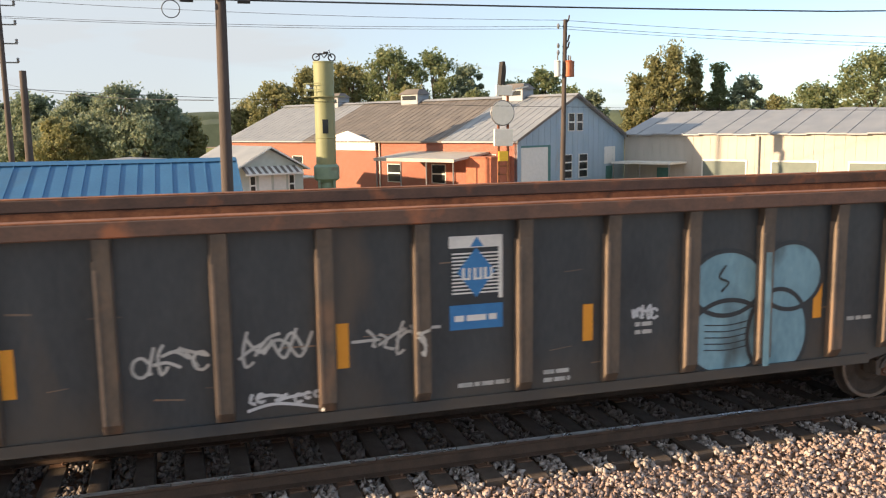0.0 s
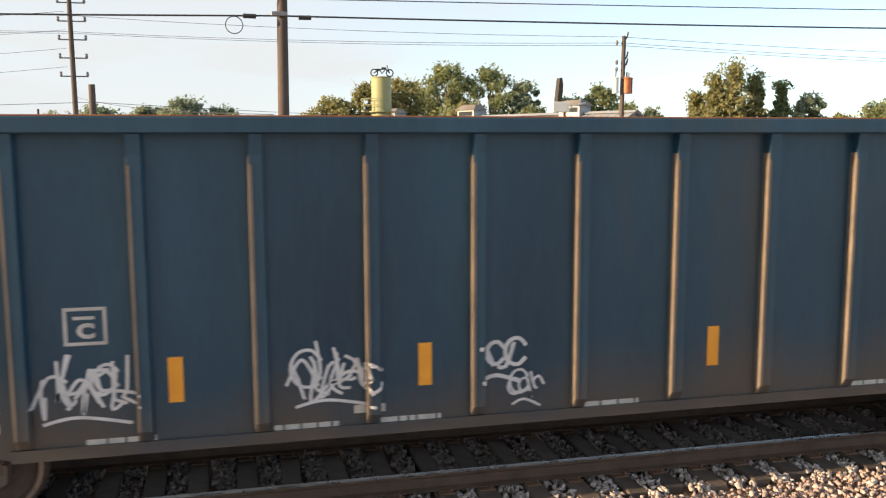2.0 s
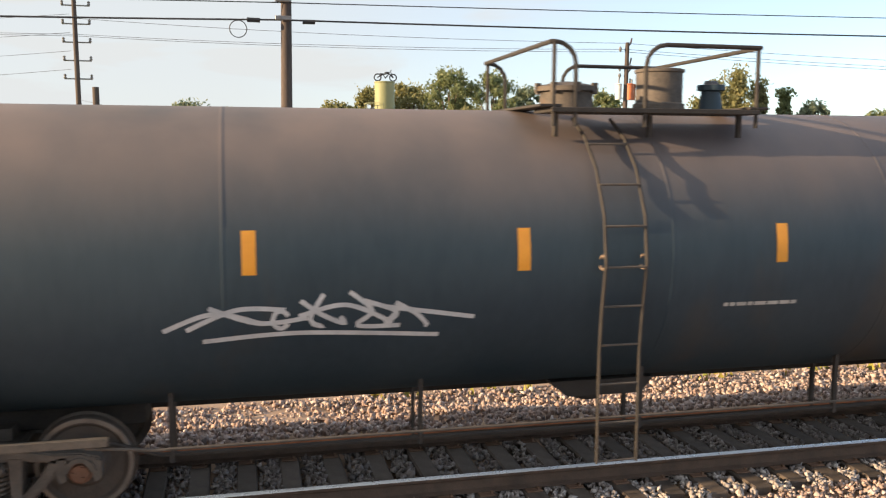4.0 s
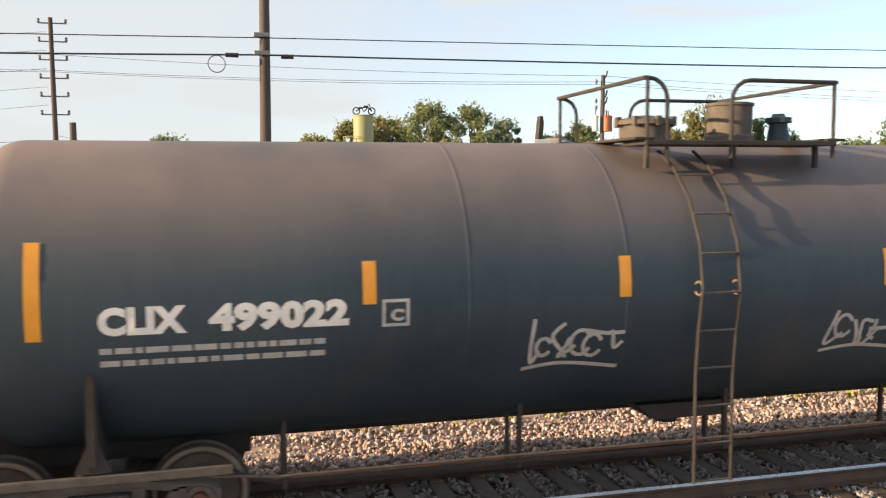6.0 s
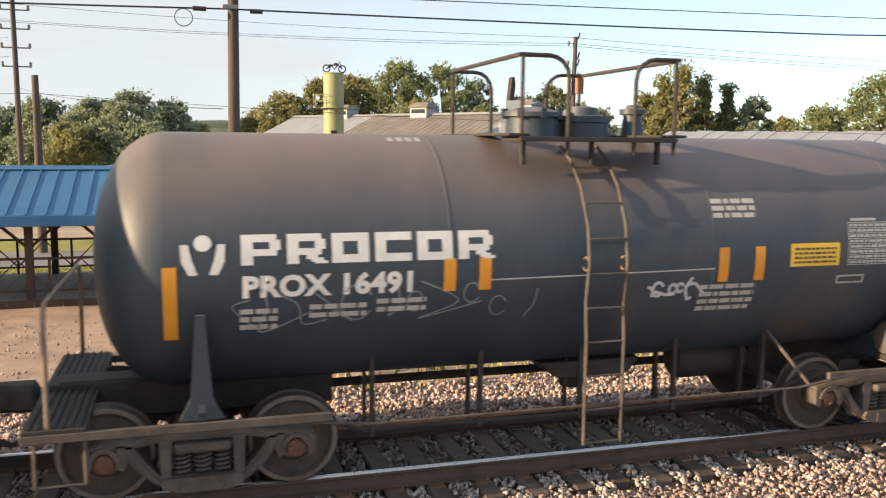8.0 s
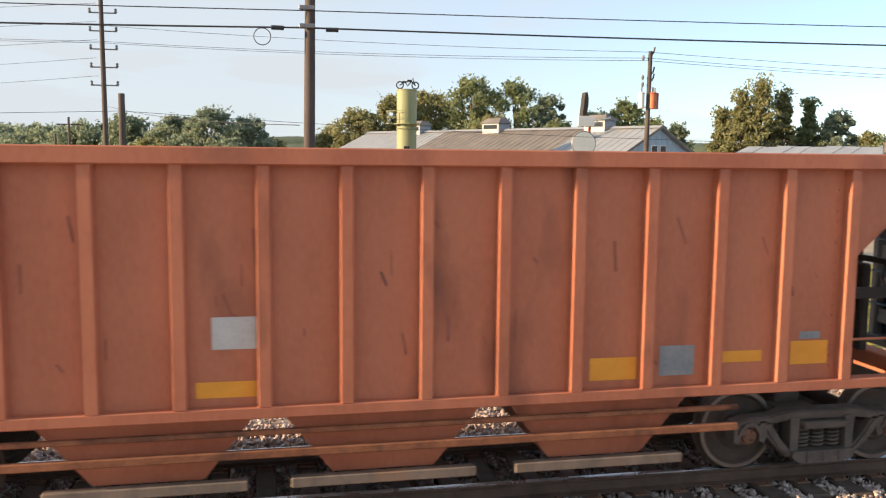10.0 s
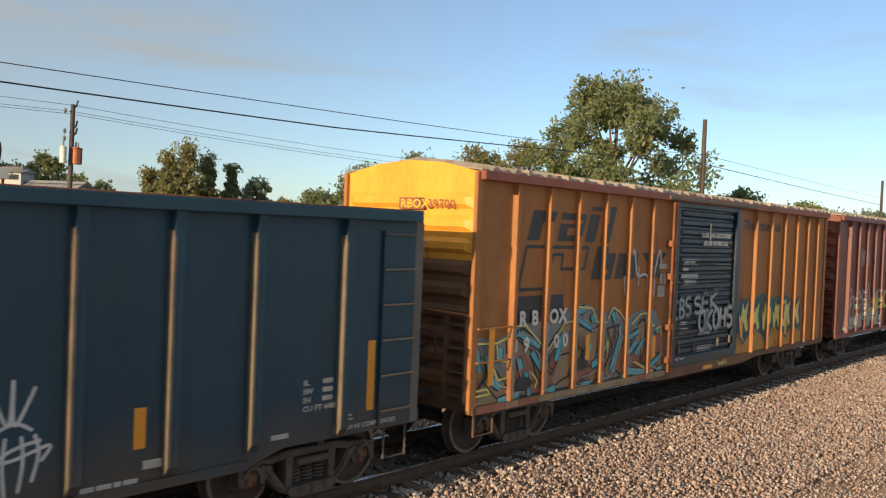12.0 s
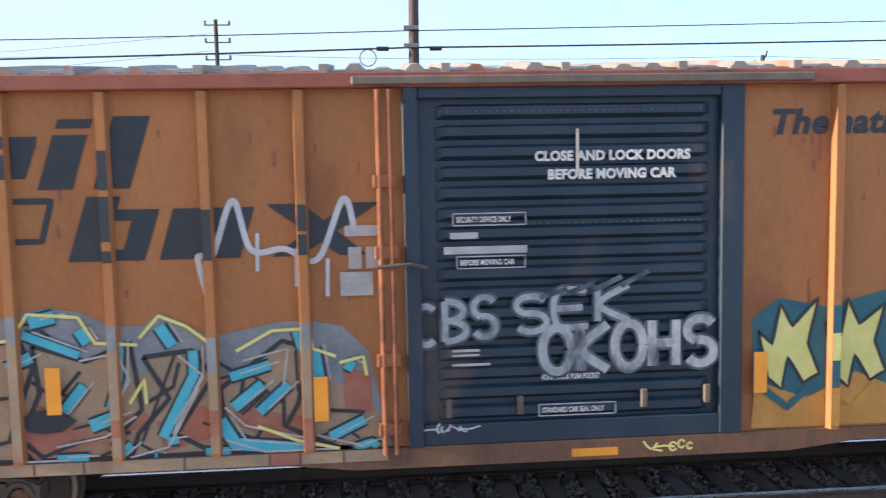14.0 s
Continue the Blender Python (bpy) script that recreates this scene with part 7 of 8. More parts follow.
def tree(az, dist, el, width, seed, leaf=0, slim=1.0, leaves=5200, size=.34, label="broad green tree with an uneven airy crown"):
    """az: degrees to the left of straight across; el: elevation of its top seen from the lens; width: of the crown in degrees."""
    x, y = -dist * math.sin(radians(az)), dist * math.cos(radians(az))
    z0 = level(y)
    H = EYE + dist * math.tan(radians(el)) - z0
    R = dist * radians(width) * .80
    rng = random.Random(seed)
    t = thing("tree", label, "tree", "trees behind the tracks", at=(x, y, z0 - .1))
    s = Shape()
    s.loft([[(rr * math.cos(k * .7854) + o, rr * math.sin(k * .7854), z) for k in range(8)] for z, rr, o in ((0, H * .028, 0), (H * .12, H * .021, .05), (H * .4, H * .015, .1), (H * .8, H * .006, -.05))])
    part("trunk", s, BARK, t)
    lobes = []
    n = 44
    for k in range(n):
        f = k / (n - 1)
        h = H * (.16 + .78 * f)
        spread = R * math.sin(math.pi * min(.97, .16 + .80 * f)) ** (.7 * slim) * (1 if slim <= 1 else (1.15 - .8 * f))
        an = k * 2.4 + rng.uniform(-.4, .4)
        d = spread * rng.uniform(.30, .98)
        lr = max(R * rng.uniform(.11, .26), .45) * (.8 if f > .85 else 1)
        lobes.append((Vector((d * math.cos(an), d * math.sin(an), min(h, H - lr * .75))), lr))
    lobes.append((Vector((0, 0, H - R * .3)), R * .36))
    for c, lr in lobes[::2]:
        part("limb", Shape().cyl((0, 0, c.z * .62), tuple(c), H * .008, 5, H * .003), BARK, t)
    nr = np.random.default_rng(seed)
    per = leaves // len(lobes)
    pts = []
    for c, lr in lobes:
        sub = nr.normal(size=(44, 3))
        sub = sub / np.linalg.norm(sub, axis=1)[:, None] * lr * nr.uniform(.5, 1.45, (44, 1)) * np.array([1, 1, .62])
        q = sub[nr.integers(0, 44, per)] + nr.normal(0, lr * .20, (per, 3))
        pts.append(q + np.array(c))
    pts = np.concatenate(pts)
    pts[:, 2] = np.minimum(pts[:, 2], H + .3)
    cards("crown", pts, size * dist / 120, LEAF[leaf], seed, t)
    return t


TREES = [
    (12.6, 150, 1.7, 4.0, 2, 1), (10.4, 140, 1.9, 3.4, 2, 1), (8.2, 130, 2.4, 3.0, 2, 1), (5.4, 125, 2.4, 3.2, 2, 1), (3.2, 120, 2.95, 3.0, 2, 1), (.9, 120, 2.45, 2.6, 2, 1), (-.6, 125, .9, 2.0, 1, 1), (6.8, 118, 1.0, 2.4, 1, 1), (2.0, 115, 1.0, 2.4, 2, 1),
    (15.5, 160, 1.6, 4.5, 2, 1), (19.5, 165, 1.5, 5.0, 2, 1),
    (-4.4, 122, 1.9, 2.0, 1, 1), (-6.3, 118, 3.1, 2.8, 1, 1), (-8.6, 118, 4.1, 3.2, 1, 1), (-11.0, 122, 4.4, 3.2, 1, 1), (-13.6, 118, 5.25, 3.6, 0, 1), (-16.5, 118, 5.1, 3.4, 0, 1), (-18.75, 116, 4.2, 2.0, 2, 1), (-15.0, 112, 2.7, 3.0, 1, 1), (-19.4, 112, 2.5, 2.2, 0, 1),
    (-21.6, 118, 3.1, 2.2, 2, 1), (-23.6, 120, 3.8, 2.3, 0, 1), (-25.4, 118, 2.6, 1.8, 0, 1), (-26.8, 118, 2.3, 1.6, 2, 1),
    (-29.6, 112, 3.3, 2.0, 1, 1.6), (-30.7, 110, 4.4, 2.0, 1, 1.6), (-31.8, 110, 5.2, 2.4, 1, 1.6), (-33.1, 112, 4.4, 2.0, 1, 1.6), (-34.6, 114, 3.8, 1.5, 0, 1.8), (-36.2, 116, 3.0, 2.2, 2, 1), (-38.0, 130, 1.7, 2.2, 1, 1),
    (-40.3, 110, 2.4, 3.0, 0, 1), (-43.4, 105, 4.2, 4.0, 0, 1), (-47.0, 100, 5.2, 4.4, 2, 1), (-50.8, 98, 5.8, 4.4, 1, 1), (-54.0, 96, 6.3, 4.0, 1, 1),
    (-67.6, 95, 3.4, 4.0, 0, 1), (-71.5, 130, 2.6, 4.0, 0, 1), (-75.5, 150, 2.2, 5.0, 2, 1), (-80, 160, 2.0, 5.0, 0, 1),
]
for k, (az, dist, el, wd, lf, slim) in enumerate(TREES):
    tree(az, dist, el, wd, 200 + k, lf, slim, 8400 if wd < 3 else 11000, .23)
tree(-59.6, 74, 10.4, 7.6, 400, 0, .8, 34000, .30, "tall spreading green tree with gaps in its crown")


def hill(name, dist, az0, az1, el, seed, label):
    """A wooded ridge far off."""
    s = Shape()
    n = 90
    rows = []
    for k in range(n + 1):
        az = radians(az0 + (az1 - az0) * k / n)
        h = EYE + dist * math.tan(radians(el * (1 + .45 * noise.noise((k * .13, seed, 0))) + .12 * noise.noise((k * .9, seed, 3))))
        d = Vector((-math.sin(az), math.cos(az), 0))
        rows.append([d * dist * .96 + Vector((0, 0, -3)), d * dist * .98 + Vector((0, 0, h * .75)), d * dist + Vector((0, 0, h)), d * dist * 1.1 + Vector((0, 0, -3))])
    s.loft(rows, False)
    return tagged(part(name, s, surface("far_woods", (.055, .075, .045), (.10, .125, .075), .95, 0, .06, .5, .8, (.04, .06, .035), .5), None, label, True), category="hill", kind="structure")


hill("backdrop", 700, 60, -100, .95, 3, "hazy wooded ridge on the horizon")
hill("backdrop", 330, 30, -4, .65, 8, "wooded rise behind the factory")


# ---- poles and wires ----
def pole(x, y, top, r, label, lean=0.0, name="utility_pole"):
    z0 = level(y) - .3
    t = thing(name, label, "utility pole", "utility poles", at=(x, y, z0))
    H = top - z0
    part("shaft", Shape().loft([[(rr * math.cos(k * .5236) + lean * z / H, rr * math.sin(k * .5236), z) for k in range(12)] for z, rr in ((0, r * 1.15), (H * .5, r), (H, r * .8))]), POLEM, t, "", True)
    return t, H


mp, H = pole(1.08, 21.6, 10.8, .135, "tall brown timber utility pole with cables", .12)
for z in (6.52, 6.95):
    part("cable_clamp", Shape().box(-.19, .19, -.2, -.1, z + .95, z + 1.05, .01), GREYM, mp)
p2, H2 = pole(-10.0, 60, 13.9, .17, "tall dark transmission pole with stacked side insulators", -.1)
for k in range(6):
    z = H2 - .35 - k * 1.15
    part("insulator_arm", Shape().cyl((-.85, 0, z), (.85, 0, z), .045, 6), GREYM, p2)
    for e in (-.8, .8):
        part("insulator", Shape().turned([(z, .05), (z + .08, .10), (z + .16, .06), (z + .24, .10), (z + .3, .03)], 10, "z", (e, 0, 0)), GREYM, p2)
st, _ = pole(-6.75, 45, 6.35, .19, "short weathered grey timber stub pole")
h1, Hh = pole(-21.5, 105, 7.4, .16, "far utility pole with a crossarm")
part("crossarm", Shape().box(-1.3, 1.3, -.06, .06, Hh - .9, Hh - .75), POLEM, h1)
h2, Hh = pole(-24.5, 112, 5.6, .16, "far slender timber utility pole")
tp, Ht = pole(22.4, 48.3, 9.75, .15, "brown utility pole with two transformers", .15)
for k, (dx, dy, mt) in enumerate(((.36, -.05, RUST), (.62, .25, RUST), (-.34, 0, TRIMW))):
    z = Ht - 3.35
    part("transformer", Shape().turned([(z, .24 - .06 * (k == 2)), (z + .85, .24 - .06 * (k == 2)), (z + .88, .27 - .06 * (k == 2)), (z + .95, .2 - .06 * (k == 2)), (z + .95, .001)], 16, "z", (dx, dy, 0)), surface("orange_transformer", (.42, .12, .05), (.55, .18, .08), .6) if k == 0 else mt, tp, "orange-rusted transformer can" if k < 2 else "pale cabinet", True)
    part("bushing", Shape().cyl((dx, dy, z + .95), (dx, dy, z + 1.25), .05, 8), GREYM, tp)
for z in (-.05, -1.2, -1.6):
    part("bracket_arm", Shape().tube([(0, 0, Ht + z - .4), (.35, 0, Ht + z), (.42, 0, Ht + z + .3)], .05, 6), POLEM, tp)
    part("insulator", Shape().turned([(Ht + z - .5, .04), (Ht + z - .35, .10), (Ht + z - .2, .05)], 10, "z", (-.3, 0, 0)), GREYM, tp)
rp, Hr = pole(50.0, 23.2, 10.9, .16, "sunlit tan utility pole beside the big tree")
for z in (2.6, 2.1):
    part("bracket_arm", Shape().cyl((-.3, 0, Hr - z), (.3, 0, Hr - z), .04, 6), GREYM, rp)
pole(96.0, 25.0, 10.4, .16, "sunlit utility pole further along the track")
cp, Hc = pole(61.0, 50.0, 9.1, .15, "pole with pale double crossarms")
for z in (.35, 1.25):
    part("crossarm", Shape().box(-1.2, 1.2, -.08, .08, Hc - z - .1, Hc - z + .1), TRIMW, cp, "pale crossarm")


def wire(pts, r, label, sag=0.0, name="cable"):
    out = []
    for p, q in zip(pts, pts[1:]):
        n = 14
        for k in range(n):
            t = k / n
            a = Vector(p).lerp(Vector(q), t)
            a.z -= sag * (Vector(q) - Vector(p)).length * 4 * t * (1 - t) * .01
            out.append(a)
    out.append(Vector(pts[-1]))
    return tagged(part(name, Shape().tube(out, r, 5), WIREM, None, label), category="cable", group="overhead cables")


wire([(-60, 21, 6.2), (-8.7, 21.6, 6.33), (.98, 21.55, 6.53), (19, 21.9, 6.76), (33.4, 22.5, 7.4), (50, 23.2, 8.2), (96, 25, 7.9)], .022, "thick black overhead cable along the track", .15)
wire([(-60, 21, 6.7), (-8.7, 21.6, 6.78), (.98, 21.5, 6.93), (19, 21.9, 7.28), (31, 22.5, 7.66), (50, 23.2, 8.75), (96, 25, 8.6)], .013, "thin overhead wire along the track", .1)
for k, (za, zb) in enumerate(((11.6, 9.7), (10.6, 9.35), (10.5, 9.2))):
    wire([(-60, 62 + k, za + 1), (-10, 60, za), (22.4, 48.3, zb), (66, 49.0 + k, zb - .4), (120, 50, zb - .8)], .013, "thin wire strung between distant poles", .7)
for k in range(5):
    wire([(-60, 75 + 3 * k, 12.6 - 1.3 * k), (-10.4, 60, 13.0 - 1.15 * k)], .012, "slack wire to the transmission pole", .8)
wire([(-10, 60, 6.5), (.9, 22, 4.2)], .012, "thin slack overhead service wire", .6)
wire([(-40, 48, 5.0), (-6.75, 45, 5.5), (22.4, 48.3, 4.6), (80, 48, 4.4)], .012, "thin low service wire", .5)
for x0, e in ((.58, -1), (1.49, 1)):
    s = Shape().tube([(x0 + e * .05, 21.52, 6.50), (x0 + e * .35, 21.5, 6.5)], .055, 8)
    tagged(part("cable_splice", s, WIREM, None, "black splice case hung on the cable"), category="splice case")
tagged(part("cable_coil", Shape().ring((.02, 21.5, 6.28), .2, .012, "y", 20, 5), WIREM, None, "loop of spare cable hung on the wire"), category="cable coil")


# ---- blue-roofed trackside pavilion ----
def pavilion():
    t = thing("pavilion", "open timber viewing platform under a blue standing-seam roof", "pavilion")
    x0, x1 = -15.0, 1.55
    for e, (ya, za, yb, zb) in ((0, (22.2, 1.58, 25.0, 2.60)), (1, (27.8, 1.58, 25.0, 2.60))):
        n = 38
        for k in range(n):
            a, b = x0 + (x1 - x0) * k / n, x0 + (x1 - x0) * (k + 1) / n
            part("roof_panel", Shape().prism([(ya, za), (yb, zb), (yb, zb + .05), (ya, za + .05)], a + .005, b - .005, "x"), BLUEROOF, t, "blue metal roof panel")
            part("roof_seam", Shape().prism([(ya, za + .05), (yb, zb + .05), (yb, zb + .08), (ya, za + .08)], b - .018, b + .018, "x"), BLUEROOF, t)
    part("ridge_cap", Shape().prism([(24.8, 2.62), (25, 2.72), (25.2, 2.62)], x0, x1, "x"), BLUEROOF, t)
    part("fascia", Shape().box(x0, x1, 22.14, 22.2, 1.36, 1.62, .01), BLUEROOF, t, "blue fascia")
    part("soffit", Shape().box(x0 + .05, x1 - .05, 22.25, 27.7, 1.42, 1.48), DARKW, t)
    for x in (.75, -1.9, -3.75, -7.6, -11.4):
        for y in (22.9, 27.1):
            part("post", Shape().box(x - .09, x + .09, y - .09, y + .09, -.62, 1.46, .01), DARKW, t)
            for e in (-1, 1):
                part("knee_brace", Shape().tube([(x, y, .75), (x + e * .75, y, 1.44)], .045, 4), DARKW, t)
    for k in range(40):
        a = x0 + 16.0 * k / 40
        d = part("deck_board", Shape().box(a + .008, a + .392, 22.7, 27.4, -.56, -.50, .006), DECKM, t)
    part("deck_rim", Shape().box(x0, x1 - .2, 22.62, 22.7, -.72, -.49), DARKW, t)
    for y in (22.85, 27.15):
        part("rail", Shape().box(x0, x1 - .4, y - .03, y + .03, .48, .54), DARKW, t)
        part("rail", Shape().box(x0, x1 - .4, y - .03, y + .03, -.32, -.27), DARKW, t)
        for k in range(11):
            xa = x1 - .5 - k * 1.45
            part("baluster", Shape().box(xa - .03, xa + .03, y - .03, y + .03, -.5, .5), DARKW, t)
            if k < 10:
                part("rail_brace", Shape().tube([(xa, y, -.28), (xa - .72, y, .48), (xa - 1.45, y, -.28)], .025, 4), DARKW, t)
    return t


pavilion()


# ---- cottage office ----
def window(parent, x0, x1, z0, z1, y, axis, n=1, frame=TRIMW, out=-1):
    """A window set on a wall: frame bars and dark panes; axis x: wall along x at depth y; axis y: wall along y at x = y."""
    def bx(a, b, c, d, e, f):
        return Shape().box(a, b, c, d, e, f) if axis == "x" else Shape().box(c, d, a, b, e, f)
    w = part("window", bx(x0, x1, *sorted((y, y + out * .05)), z0, z1), frame, parent)
    for k in range(n):
        zz0, zz1 = z0 + (z1 - z0) * k / n, z0 + (z1 - z0) * (k + 1) / n
        part("pane", bx(x0 + .09, x1 - .09, *sorted((y + out * .051, y + out * .056)), zz0 + .06, zz1 - .06), GLASS, w)
    return w


def cottage():
    t = thing("cottage", "small pale grey gabled office with striped awning and double doors", "house", at=(3.95, 66, -2.35), rz=20)
    W, D, E, R = 5.7, 9.0, 2.85, 4.45
    part("wall", Shape().prism([(0, 0), (W, 0), (W, E), (W / 2, R - .1), (0, E)], 0, D), PALEG, t)
    for e in (-1, 1):
        q = [(W / 2, R), (W / 2 + e * (W / 2 + .4), E - .17), (W / 2 + e * (W / 2 + .4), E - .05), (W / 2, R + .12)]
        part("roof", Shape().prism(q, -.45, D + .4), ROOFL, t, "pale metal roof slope")
        part("bargeboard", Shape().prism([(a, b - .02) for a, b in q], -.50, -.452), TRIMW, t, "white bargeboard")
    for k in range(18):
        xa = .55 + k * .26
        part("awning_strip", Shape().loft([[(xa, -.02, 3.05), (xa + .25, -.02, 3.05), (xa + .25, -.02, 3.01), (xa, -.02, 3.01)], [(xa, -.9, 2.55), (xa + .25, -.9, 2.55), (xa + .25, -.9, 2.51), (xa, -.9, 2.51)]]), TRIMW if k % 2 else ROOFD, t)
    part("awning_valance", Shape().box(.5, 5.3, -.94, -.9, 2.42, 2.54), TRIMW, t)
    for x in (2.0, 3.25):
        d = part("door", Shape().box(x, x + .95, -.05, 0, .35, 2.4, .01), TRIMW, t, "white panelled door")
        part("door_frame", Shape().box(x - .08, x - .01, -.06, 0, .35, 2.45), TRIMW, t)
    for x in (1.15, 4.4):
        window(t, x, x + .55, .9, 2.35, 0, "x", 2)
    for k in range(2):
        part("step", Shape().box(2.3, 4.3, -.8 + .3 * k, -.02, .17 * k, .17 * (k + 1)), BRICKC, t, "brick step")
    part("side_porch", Shape().box(W + .4, W + 2.2, 1.0, 3.5, 1.9, 2.0, .01).box(W + 2.05, W + 2.15, 1.1, 1.2, 0, 1.9), TRIMW, t)
    return t


cottage()


# ---- silo ----
def silo():
    t = thing("silo", "tall faded yellow-green steel silo on a sea-green base", "silo", at=(11.35, 69, -2.4))
    part("shell", Shape().turned([(3.0, .80), (5.1, .80), (5.12, .83), (5.2, .83), (5.22, .80), (7.9, .80), (7.92, .83), (8.0, .83), (8.02, .80), (11.0, .80), (11.05, .84), (11.12, .84), (11.12, .001)], 32, "z"), SILOM, t, "", True)
    part("skirt", Shape().turned([(1.6, .62), (1.9, 1.02), (2.85, 1.02), (3.05, .84)], 28, "z"), SILOG, t, "sea-green base cone", True)
    part("collector", Shape().turned([(.3, .4), (1.0, .62), (1.6, .64)], 20, "z"), SILOG, t, "", True)
    for a in range(4):
        q = a * 1.5708 + .6
        part("leg", Shape().box(.85 * math.cos(q) - .09, .85 * math.cos(q) + .09, .85 * math.sin(q) - .09, .85 * math.sin(q) + .09, 0, 2.0), SILOG, t)
    part("leg_ring", Shape().ring((0, 0, .7), 1.05, .06, "z", 20, 5), SILOG, t)
    part("hatch", Shape().box(-.35, .1, -.86, -.80, 5.5, 6.6), GLASS, t, "dark hatch")
    part("catwalk", Shape().turned([(8.35, .8), (8.35, 1.25), (8.42, 1.25), (8.42, .8)], 24, "z"), SILOM, t)
    for z in (8.9, 9.4):
        part("catwalk_rail", Shape().tube([(-1.5, -.5, z), (-1.5, .5, z), (-.7, .9, z)], .03, 6).tube([(-1.5, -.5, z), (-.3, -1.1, z)], .03, 6), SILOM, t)
    for x, y in ((-1.5, -.5), (-1.5, .5), (-.3, -1.1)):
        part("rail_post", Shape().cyl((x, y, 8.4), (x, y, 9.4), .03, 6), SILOM, t)
    part("catwalk_deck", Shape().box(-1.55, -.6, -.6, .6, 8.36, 8.42).box(.7, 1.6, -.3, .3, 8.36, 8.42), SILOM, t)
    # a bicycle-like frame mounted on the top
    b = thing("motorcycle", "dark old motorcycle mounted on top of the silo", "motorcycle", at=(11.35, 68.6, 8.72))
    for x in (-.62, .62):
        part("wheel", Shape().ring((x, 0, .3), .27, .05, "y", 20, 6), WIREM, b)
        part("hub", Shape().cyl((x, -.04, .3), (x, .04, .3), .05, 8), GREYM, b)
    part("frame", Shape().tube([(-.62, 0, .3), (-.2, 0, .55), (.3, 0, .62), (.62, 0, .3)], .05, 6).tube([(-.2, 0, .55), (0, 0, .25), (.3, 0, .6)], .05, 6), WIREM, b)
    part("tank", Shape().box(-.05, .35, -.1, .1, .56, .74, .04), WIREM, b)
    part("seat", Shape().box(-.45, -.08, -.1, .1, .52, .62, .03), WIREM, b)
    part("handlebar", Shape().tube([(.42, -.3, .85), (.4, 0, .8), (.42, .3, .85)], .025, 6).cyl((.62, 0, .3), (.4, 0, .85), .03, 6), WIREM, b)
    return t


silo()


DOORG = surface("grey_green_door_paint", (.13, .165, .15), (.18, .21, .19), .7, 0, 2, 20, .05)


# ---- factory: long gabled hall with a brick front, and the cream warehouse beside it ----
def brick_wall(name, parent, x0, x1, z0, z1, x):
    m = bpy.data.materials.new("brick_courses")
    m.use_nodes = True
    n, l = m.node_tree.nodes, m.node_tree.links
    co, sp, cb, br = (n.new("ShaderNode" + k) for k in ("TexCoord", "SeparateXYZ", "CombineXYZ", "TexBrick"))
    l.new(co.outputs["Object"], sp.inputs[0])
    l.new(sp.outputs["Y"], cb.inputs["X"])
    l.new(sp.outputs["Z"], cb.inputs["Y"])
    l.new(cb.outputs[0], br.inputs["Vector"])
    br.inputs["Scale"].default_value = 4.5
    br.inputs["Color1"].default_value, br.inputs["Color2"].default_value, br.inputs["Mortar"].default_value = (.40, .135, .085, 1), (.27, .085, .06, 1), (.34, .23, .18, 1)
    l.new(br.outputs["Color"], n["Principled BSDF"].inputs["Base Color"])
    n["Principled BSDF"].inputs["Roughness"].default_value = .9
    return part(name, Shape().box(x, x + .3, x0, x1, z0, z1), m, parent, "red brick wall")


